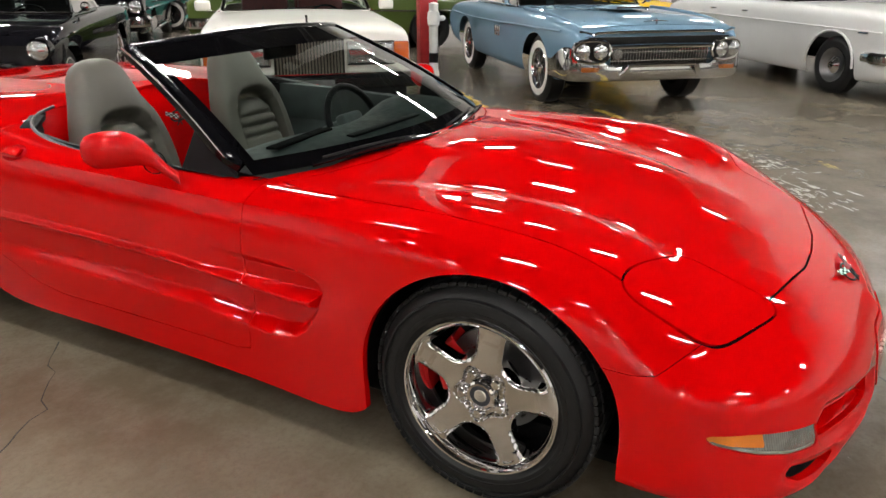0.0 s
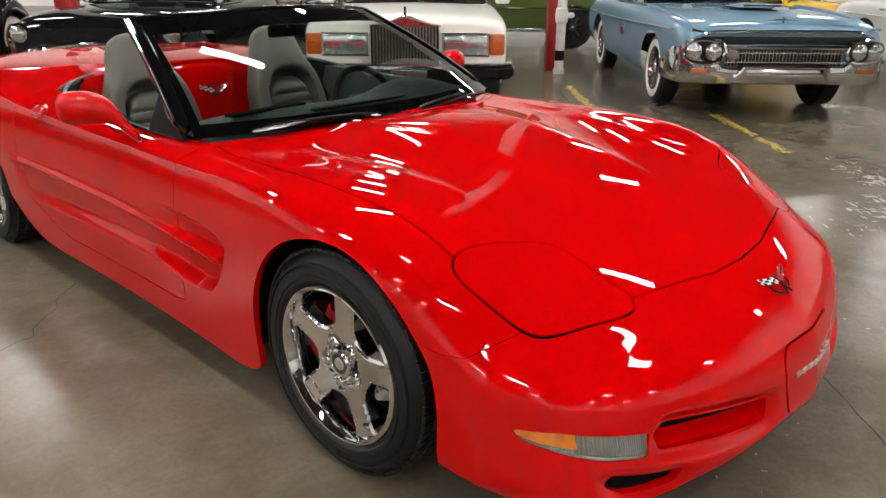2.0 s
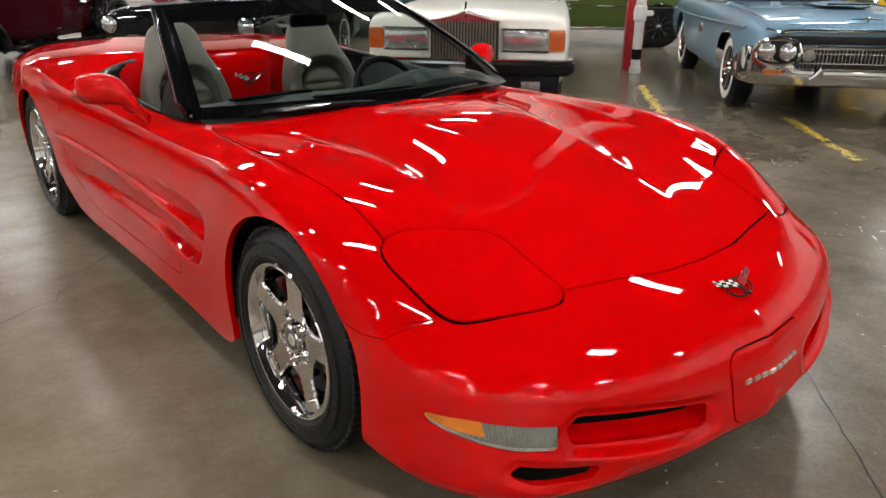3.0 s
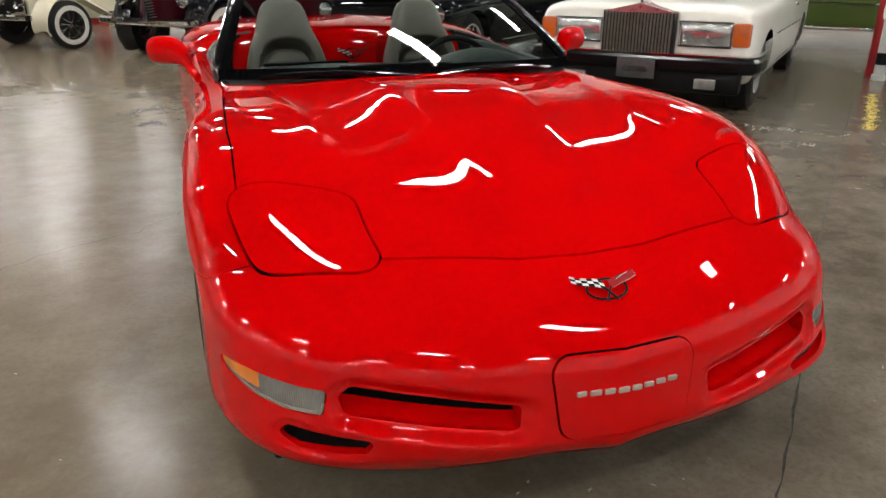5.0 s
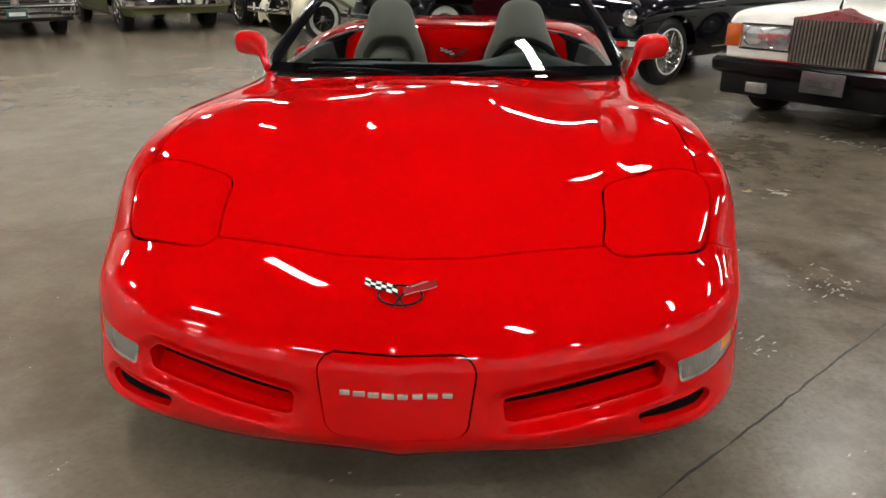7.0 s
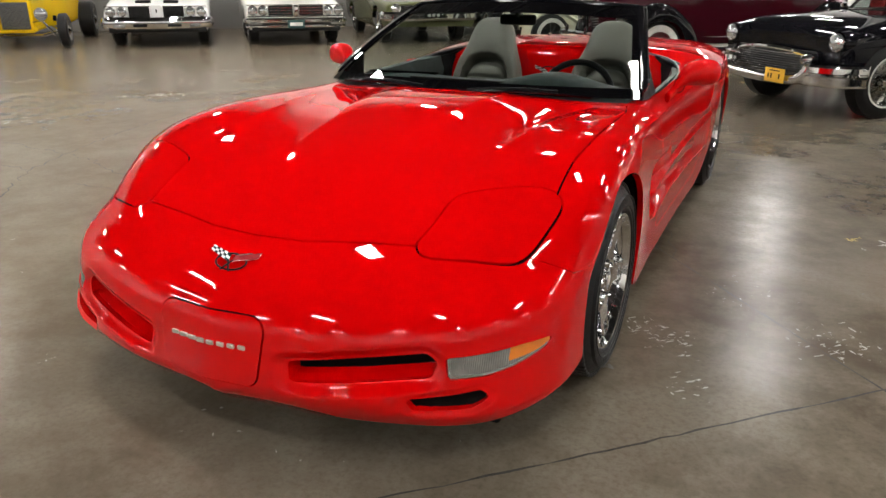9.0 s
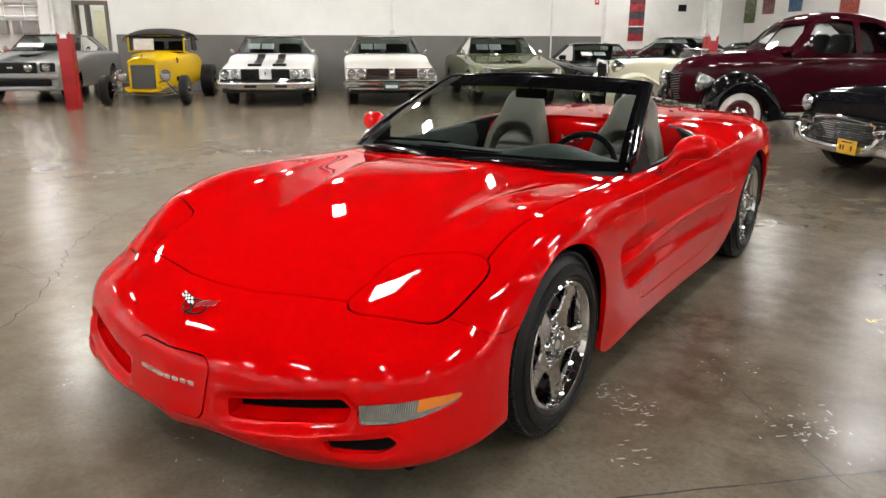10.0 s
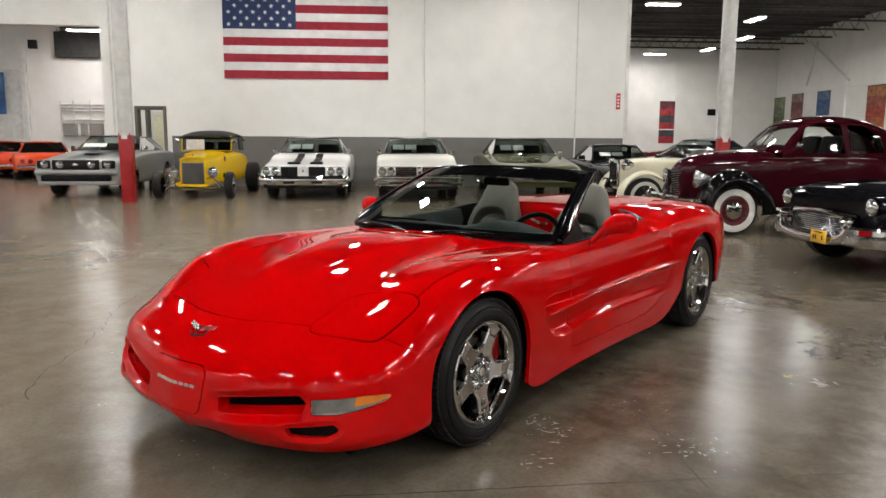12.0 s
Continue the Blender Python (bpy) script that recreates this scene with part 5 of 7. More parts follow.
def shell_half(stations, n=120, soft=True):
    """One half of a body: stations of (y, top, half width, shoulder height, underside)."""
    net = []
    for y, top, w, sh, bot in stations:
        mid = (sh + bot) / 2
        net.append([(0, y, top), (.40 * w, y, top - .004), (.70 * w, y, top * .55 + sh * .45), (.88 * w, y, sh), (.975 * w, y, sh - .030), (w, y, sh - .13),
                    (w, y, mid), (.985 * w, y, bot + .13), (.95 * w, y, bot + .02), (.90 * w, y, bot)])
    G = spline(np.array(net), n, soft)
    G = np.swapaxes(spline(np.swapaxes(G, 0, 1), 44), 0, 1)
    return sheet(G)


def capped(half, n=120, m=44):
    """Both halves, closed at the two ends."""
    V, F = np.asarray(half[0], float), list(half[1])
    k = len(V)
    V = np.concatenate([V, [(0, V[0][1], V[m - 1][2])], [(0, V[k - 1][1], V[k - 1][2])]])
    F += [tuple(list(range(m - 1, -1, -1)) + [k])[::-1][::-1], tuple([k + 1] + list(range(k - 1, k - m - 1, -1)))[::-1]]
    return V, F


def car_body(car, paint, stations, axles, r_arch, openings=(), slits=(), label="", hole_z=.6, arch_z=.33, arch_squash=1.0):
    half = shell_half(stations)
    half = capped(half)
    for y0 in axles:
        half = clip(half, np.where(half[0][:, 0] > .3, arch_field(half[0], y0, arch_z, r_arch, r_arch * arch_squash), 1))
    for poly in openings:
        d = poly_dist(half[0][:, :2], poly)
        half = clip(half, -np.minimum(d, np.where(half[0][:, 2] > hole_z, 1, -1)))
    for axis, poly in slits:
        d = np.abs(poly_dist(half[0][:, axis], poly)) - .0045
        if axis == [1, 2]:
            d = np.where(half[0][:, 0] > .45, d, 1)
        else:
            d = np.where(half[0][:, 2] > hole_z, d, 1)
        half = clip(half, d)
    return part("body", both(half), paint, car, label)


def car_wheel(car, x, y, r, style, width=.20, turn=0):
    s = 1 if x > 0 else -1
    w = thing_part("wheel", car, pose(x, y, r, 0, 0, (0 if s > 0 else 180) + turn))
    h = width / 2
    rr = r * (.64 if style == "ww_thin" else .60)
    ty = part("tyre", revolve([(-h, rr), (-h, r - .04), (-h + .03, r), (h - .03, r), (h, r - .04), (h + .004, r * .80), (h - .005, rr)], 44, "x"), TYRE, w)
    if style.startswith("ww"):
        inner = rr + .004
        outer = r * {"ww_wide": .86, "ww_thin": .695}.get(style, .80)
        part("whitewall", revolve([(h - .001, inner), (h + .009, (inner + outer) / 2), (h + .004, outer)], 44, "x"), WHITEWALL, ty, "white tyre sidewall")
    if style in ("ww", "ww_thin", "wire", "ww_cream"):
        part("rim", revolve([(h - .10, rr - .02), (h - .02, rr - .012), (h + .004, rr), (h - .006, rr + .006)], 40, "x"), CHROME, w)
        part("rim_well", revolve([(h - .085, rr - .02), (h - .085, .01)], 24, "x"), BRIGHT if style == "ww_thin" else RIB, w)
        part("hubcap", revolve([(h - .06, .06), (h - .01, .055), (h + .015, .035), (h + .02, .001)], 20, "x"), CHROME, w)
        for k in range(20):
            a, b = radians(18 * k), radians(18 * k + (14 if k % 2 else -14))
            part("wire_spoke", tube([(h - .02, .05 * math.cos(a), .05 * math.sin(a)), (h - .025, (rr - .015) * math.cos(b), (rr - .015) * math.sin(b))], .0045, 5), CHROME, w)
    elif style in ("cap", "ww_wide"):
        col = CHROME if style == "cap" else plain("wheel_maroon", (.10, .008, .012), .3, coat=1)
        part("rim", revolve([(h - .05, rr * .62), (h - .045, rr * .8), (h - .02, rr - .02), (h + .004, rr)], 40, "x"), col, w)
        part("hubcap", revolve([(h - .045, rr * .64), (h - .01, rr * .56), (h + .010, rr * .3), (h + .016, .001)], 36, "x"), CHROME, w, "chrome hubcap")
    elif style == "mag":
        part("rim", revolve([(h - .14, rr - .03), (h - .03, rr - .02), (h + .004, rr - .008), (h, rr + .006)], 40, "x"), BRIGHT, w)
        part("rim_well", revolve([(h - .10, rr - .02), (h - .10, .01)], 24, "x"), RIB, w)
        for k in range(5):
            part("spoke", moved(box((h - .035, 0, rr * .5), (.03, .055, rr * .95), .008), pose(0, 0, 0, 72 * k)), BRIGHT, w)
        part("hubcap", revolve([(h - .06, .05), (h - .005, .045), (h, .001)], 20, "x"), BRIGHT, w)
    elif style == "steel":
        part("rim", revolve([(h - .10, .03), (h - .09, rr * .5), (h - .05, rr * .75), (h - .02, rr - .02), (h + .004, rr)], 40, "x"), plain("wheel_steel", (.20, .20, .20), .35, metal=.7), w)
        part("hubcap", revolve([(h - .06, rr * .52), (h - .02, rr * .50), (h + .02, rr * .22), (h + .022, .001)], 32, "x"), CHROME, w, "small chrome hubcap")
    return w


def wheels(car, half_track, base, r, style, width=.20):
    for y in (0, base):
        for s in (1, -1):
            car_wheel(car, s * half_track, y, r, style, width)


def pane_grid(a, b, c, d, bow=(0, 0, 0), n=9):
    """A bent pane: corners a, b below and d, c above."""
    a, b, c, d, bow = (np.array(q, float) for q in (a, b, c, d, bow))
    rows = []
    for s in np.linspace(0, 1, n):
        rows.append([a * (1 - t) * (1 - s) + b * t * (1 - s) + c * t * s + d * (1 - t) * s + bow * (4 * t * (1 - t)) for t in np.linspace(0, 1, n)])
    return sheet(rows)


def cabin(car, paint, y1, y2, y3, y4, wb, wr, zb, zr, zd=None, roof=True, quarter=.35, glass=None, trim=CHROME, roof_paint=None, bow=.10, b_post=None):
    """Windows, pillars and roof over the belt line; without a roof only the windscreen."""
    glass = glass or DARKGLASS
    zd = zd or zb
    A, B = (-wb * .96, y1 + bow, zb), (wb * .96, y1 + bow, zb)
    C, D = (wr, y2 + bow * .5, zr), (-wr, y2 + bow * .5, zr)
    ws = part("windshield", pane_grid(A, B, C, D, (0, -bow, 0)), glass, car, "windshield glass", sharp=0)
    edge = [A, D, ((A[0] + D[0]) * 0, y2 - .02, zr + .012), C, B]
    part("windshield_trim", tube(spline(np.array([A, (np.array(A) + D) / 2, D]), 8, False), .018, 8), trim, ws)
    part("windshield_trim", tube(spline(np.array([B, (np.array(B) + C) / 2, C]), 8, False), .018, 8), trim, ws)
    part("windshield_trim", tube(spline(np.array([D, (0, y2 - bow * .5, zr + .004), C]), 14, False), .016, 8), trim, ws)
    part("windshield_trim", tube(spline(np.array([A, (0, y1 - .0, zb + .01), B]), 14, False), .012, 8), trim, ws)
    for s in (-1, 1):
        part("wiper", tube([(s * .10 - .25, y1 + .0, zb + .02), (s * .30 - .05, y1 - .02 + bow * .3, zb + .05)], .006, 6), BLACK, ws)
    if not roof:
        return ws
    y4q = y4 - quarter
    for s in (1, -1):
        base = [(s * wb, y1 + bow + .02, zb), (s * wb, y4q, zb + .01)]
        top = [(s * wr, y2 + bow * .5 + .02, zr - .03), (s * wr, y3 - quarter * .6, zr - .03)]
        g = pane_grid(base[0], base[1], top[1], top[0], (s * .02, 0, 0), 5)
        part("side_window", g if s < 0 else (g[0], [f[::-1] for f in g[1]]), glass, car, "side glass", sharp=0)
        q = pane_grid((s * wb, y4q, zb), (s * wb * .93, y4, zd), (s * wr * .97, y3, zr - .02), (s * wr, y3 - quarter * .6, zr - .02), (s * .02, 0, 0), 5)
        part("rear_pillar", lipped(q if s < 0 else (q[0], [f[::-1] for f in q[1]]), .02), roof_paint or paint, car)
        if b_post:
            t = (b_post - y1) / (y4q - y1)
            yt = y2 + (y3 - y2) * t
            part("door_post", tube([(s * (wb + .005), b_post, zb), (s * (wr + .005), yt, zr - .02)], .022, 8), trim if trim is not CHROME else paint, car)
        part("window_trim", tube([base[0], base[1]], .010, 6), trim, car)
    rear = pane_grid((-wb * .93, y4, zd), (wb * .93, y4, zd), (wr * .95, y3, zr - .01), (-wr * .95, y3, zr - .01), (0, .06, 0))
    part("rear_window", rear, glass, car, "rear glass", sharp=0)
    rows = []
    for s in np.linspace(0, 1, 13):
        y = (y2 - .01) + (y3 - y2 + .02) * s
        row = []
        for t in np.linspace(-1, 1, 17):
            e = (1 - abs(t) ** 3.5)
            f = 1 - abs(2 * s - 1) ** 4
            row.append((t * (wr + .02), y + bow * .5 * t * t * (1 - s), zr - .035 + .045 * e + .035 * f * (1 - t * t * .5)))
        rows.append(row)
    part("roof", lipped(sheet(rows), .03), roof_paint or paint, car)
    return ws


def seats_inside(car, y0, w, z, mat=None, rows=1):
    for k in range(rows):
        for s in (-1, 1):
            part("seat", join(box((s * w * .45, y0 + k * .9, z - .12), (w * .75, .5, .2), .06), moved(box((0, 0, .20), (w * .75, .14, .52), .06), pose(s * w * .45, y0 + .28 + k * .9, z - .08, -14))), mat or INSIDE, car)
    part("interior", box((0, y0 + .1, z - .42), (w * 1.75, 1.6 + .5 * rows, .10), .01), LINER, car)
    part("dashboard", box((0, y0 - .78, z - .04), (w * 1.75, .25, .16), .05), mat or INSIDE, car)
    part("steering_wheel", moved(tube([(.19 * math.cos(t), .19 * math.sin(t), 0) for t in np.linspace(0, 2 * math.pi, 25)[:-1]], .012, 8, True), pose(w * .45, y0 - .50, z + .02, 62)), BLACK, car)


def headlight(car, x, y, z, r=.09, ring=.016, name="headlight", mat=None):
    lamp = part(name, moved(revolve([(0, r), (-.025, r * .85), (-.038, r * .5), (-.042, .001)], 24, "y"), pose(x, y, z)), mat or LAMPGLASS, car, "round glass headlight")
    part("bezel", moved(tube([(r * math.cos(t), 0, r * math.sin(t)) for t in np.linspace(0, 2 * math.pi, 25)[:-1]], ring, 8, True), pose(x, y, z)), CHROME, lamp)
    return lamp


def bumper(car, w, y, z, h=.12, sweep=.10, mat=None, back=.35, thick=.05, name="bumper"):
    """A wrap-round bumper bar with a rounded face."""
    path = [(-w, y + back), (-w, y + sweep + .06), (-w * .86, y + sweep * .55), (-w * .5, y + sweep * .12), (0, y), (w * .5, y + sweep * .12), (w * .86, y + sweep * .55), (w, y + sweep + .06), (w, y + back)]
    P = spline(np.array(path), 49, False)
    rows = []
    for k, p in enumerate(P):
        d = P[min(k + 1, 48)] - P[max(k - 1, 0)]
        nrm = np.array((d[1], -d[0])) / max(np.hypot(*d), 1e-6)
        rows.append([(p[0] - nrm[0] * a * -1 - nrm[0] * 0, p[1] + nrm[1] * a, z + b) for a, b in ((-thick, h / 2), (0, h / 2), (thick * .55, h * .25), (thick * .55, -h * .25), (0, -h / 2), (-thick, -h / 2))])
    return part(name, sheet(rows, True), mat or CHROME, car)


def grille_bars(parent, x0, x1, z0, z1, y, n, vertical=False, mat=None, t=.008):
    for k in range(n):
        f = (k + .5) / n
        if vertical:
            c, s = (x0 + (x1 - x0) * f, y, (z0 + z1) / 2), (t, .02, z1 - z0)
        else:
            c, s = ((x0 + x1) / 2, y, z0 + (z1 - z0) * f), (x1 - x0, .02, t)
        part("grille_bar", box(c, s, .002, 1), mat or CHROME, parent)


def frame_rect(parent, x0, x1, z0, z1, y, r=.012, mat=None, name="frame"):
    return part(name, tube([(x0, y, z0), (x0, y, z1), (x1, y, z1), (x1, y, z0)], r, 6, True), mat or CHROME, parent)


def price_sheet(car, x, y, z, w=.28, h=.20, tilt=38):
    part("price_sheet", moved(box((0, 0, 0), (w, .003, h)), pose(x, y, z, -tilt)), PAPER, car, "white paper sheet behind the windshield")


def mirrors(car, w, y, z, mat=None, r=.05):
    for s in (1, -1):
        m = part("door_mirror", moved(revolve([(-.03, .001), (-.025, r * .7), (0, r), (.008, r * .95), (.008, .001)], 18, "y"), pose(s * (w + .05), y, z + .06)), mat or CHROME, car)
        part("mirror_stem", tube([(s * (w - .02), y + .01, z), (s * (w + .05), y, z + .05)], .010, 6), mat or CHROME, m)


def sedan_stations(nose, tail, hood, belt, deck, w, bot=.24, cowl=.75, deck_y=2.6, nose_h=.0, tail_w=.96, nose_w=.97, shoulder=.0):
    """Stations of an upright three-box body, lengths from the front axle."""
    return [(nose, hood - nose_h - .03, w * nose_w * .97, hood - nose_h - .06, bot + .06), (nose + .03, hood - nose_h, w * nose_w, hood - nose_h - .025, bot + .02), (nose + .25, hood - nose_h * .4, w * .985, hood - .02 + shoulder, bot),
            (0, hood + .015, w, hood + .0 + shoulder, bot), (cowl * .6, hood + .025, w, hood + .0 + shoulder, bot), (cowl, belt, w, belt - .01, bot), (1.3, belt, w, belt - .01, bot), (2.0, belt, w, belt - .005, bot),
            (deck_y, deck, w, deck - .01, bot), (tail - .5, deck - .01, w * .985, deck - .02, bot), (tail - .05, deck - .05, w * tail_w, deck - .08, bot + .04), (tail, deck - .12, w * tail_w * .97, deck - .15, bot + .1)]


def blue_hardtop(m):
    """A big light-blue two-door of the early sixties, its nose set in a heavy chrome bumper."""
    paint = car_paint("light_blue_paint", (.165, .275, .375), flake=.25)
    car = thing("vintage_coupe", "light blue sixties coupe with whitewall tyres and chrome bumper", "car", m, "parked cars")
    w = .965
    st = [(-.92, .80, .86, .77, .40), (-.86, .86, .90, .83, .36), (-.60, .93, .94, .885, .30), (0, .96, w, .90, .27), (.6, .97, w, .91, .27), (1.0, .96, w, .93, .27), (1.8, .95, w, .93, .27), (2.4, .96, w, .94, .27), (3.2, .95, w, .93, .29), (3.9, .90, w * .96, .87, .34), (4.2, .80, w * .9, .76, .42)]
    hole = [(-.2, 1.02), (.70, 1.05), (.80, 1.3), (.80, 2.25), (.6, 2.45), (-.2, 2.5)]
    hoodl = [(-.3, -.84), (.66, -.84), (.74, -.4), (.76, .6), (.72, .92), (-.3, .90)]
    door = [(1.02, .35), (1.02, 1.2), (2.25, 1.2), (2.25, .36), (2.1, .30), (1.1, .30)]
    car_body(car, paint, st, (0, 2.87), .405, [hole], [([0, 1], hoodl), ([1, 2], door)])
    wheels(car, .80, 2.87, .36, "ww", .20)
    cabin(car, paint, .98, 1.45, 2.35, 2.95, .80, .66, .95, 1.32, quarter=.5)
    seats_inside(car, 1.75, .75, .85)
    # sculpted crease along each side, rising into a rounded nacelle in front
    for side in SIDES:
        line = [(w - .012, -.70, .80), (w + .004, -.3, .79), (w + .008, .5, .775), (w + .006, 1.6, .75), (w, 2.6, .74), (w - .02, 3.6, .76)]
        part("side_crease", side(tube(spline(np.array(line), 40), [.012] * 40, 8)), paint, car)
        for k in range(3):
            part("side_ornament", side(box((w + .008, 1.22 + k * .075, .655), (.010, .050, .12), .004)), BRIGHT, car, "bright ribbed side ornament")
        fend = tube(spline(np.array([(.80, -.86, .80), (.80, -.6, .875), (.80, 0, .925), (.80, .8, .935)]), 20), [.02] * 20, 8)
        part("fender_edge", side(fend), paint, car)
    # dark gap under the hood lip, bright lip above it
    part("grille_opening", box((0, -.905, .705), (1.50, .07, .10), .01), RIB, car, "dark gap under the hood")
    part("hood_lip", tube(spline(np.array([(-.82, -.86, .80), (-.68, -.925, .775), (-.62, -.94, .795), (0, -.965, .800), (.62, -.94, .795), (.68, -.925, .775), (.82, -.86, .80)]), 40, False), .014, 8), CHROME, car, "chrome hood lip")
    bar = part("front_bumper", bumper_face(.965, -.93), CHROME, car, "heavy chrome bumper with headlight pods")
    for s in (1, -1):
        for x in (.64, .80):
            headlight(car, s * x, -.992 + (x - .6) * .25, .625, .070, .009)
        pod = tube(spline(np.array([(s * .54, -.985, .62), (s * .56, -.98, .71), (s * .72, -.965, .735), (s * .88, -.92, .71), (s * .90, -.90, .62), (s * .86, -.92, .535), (s * .72, -.965, .515), (s * .57, -.98, .53), (s * .54, -.985, .62)]), 32), .020, 8)
        part("light_pod", pod, CHROME, car, "chrome rim round two headlights")
        part("pod_back", moved(box((0, 0, 0), (.33, .03, .18), .014), pose(s * .72, -.950, .625, 0, 0, s * 14)), RIB, car, "dark recess behind the headlights")
        part("turn_signal", box((s * .72, -.965, .455), (.20, .03, .045), .01), plain("dark_amber", (.32, .085, .012), .2, coat=.6), car, "amber turn signal")
        part("bumper_guard", tube([(s * .42, -.99, .40), (s * .38, -1.03, .45), (s * .36, -1.04, .50)], .028, 10), CHROME, car)
        part("fog_lamp", moved(revolve([(0, .055), (-.02, .045), (-.025, .001)], 20, "y"), pose(s * .475, -1.0, .60)), LENS, car) if s < 0 else None
    back = part("grille", box((0, -.955, .57), (1.04, .02, .15), .01), RIB, car, "fine chrome mesh grille")
    grille_bars(back, -.52, .52, .50, .645, -.968, 34, True, CHROME, .008)
    grille_bars(back, -.54, .54, .495, .655, -.975, 2, False, CHROME, .012)
    for s in (1, -1):
        low = part("lower_grille", box((s * .56, -.962, .47), (.30, .02, .055), .006), RIB, car, "fine mesh beside the turn signal")
        grille_bars(low, min(s * .42, s * .70), max(s * .42, s * .70), .445, .495, -.975, 12, True, CHROME, .007)
    part("bumper_rail", tube(spline(np.array([(-.54, -.985, .665), (0, -1.0, .672), (.54, -.985, .665)]), 14), .024, 8), CHROME, car)
    part("guard_rail", tube([(-.36, -1.04, .50), (0, -1.05, .505), (.36, -1.04, .50)], .020, 8), CHROME, car)
    part("hood_scoop", sheet([[(x, y, .975 + .035 * math.sin(min(1, max(0, (y + .35) / .55)) * math.pi) * (1 - abs(x / .24) ** 3)) for x in np.linspace(-.24, .24, 11)] for y in np.linspace(-.35, .25, 13)]), paint, car)
    part("scoop_mouth", box((0, -.30, .985), (.36, .03, .022), .006), RIB, car)
    orn = part("hood_ornament", tube([(-.13, -.80, .885), (0, -.815, .892), (.13, -.80, .885)], [.006, .014, .006], 8, flat=.6), CHROME, car)
    part("ornament_drop", moved(revolve([(-.04, .001), (-.02, .012), (.02, .010), (.03, .001)], 10, "z"), pose(0, -.82, .888)), CHROME, orn)
    mirrors(car, .88, 1.12, .96)
    return car


def bumper_face(w, y):
    """A deep chrome apron that turns up round both corners."""
    P = [(-w, y + .50), (-w - .005, y + .22), (-w * .93, y + .03), (-w * .6, y - .045), (0, y - .065), (w * .6, y - .045), (w * .93, y + .03), (w + .005, y + .22), (w, y + .50)]
    P = spline(np.array(P), 61, False)
    rows = []
    for p in P:
        f = min(1, abs(p[0]) / w)
        up = .50 if f < .55 else .50 + .16 * smooth_step(f, .55, .8) * (1 if p[1] < y + .10 else max(.15, 1 - (p[1] - y - .1) * 3.2))
        rows.append([(p[0], p[1] + .03, up), (p[0], p[1], up - .01), (p[0] * 1.004, p[1] - .012, .45), (p[0], p[1] - .008, .40), (p[0] * .985, p[1] + .015, .35), (p[0] * .96, p[1] + .05, .335)])
    g = sheet(rows)
    return g[0], [f[::-1] for f in g[1]]


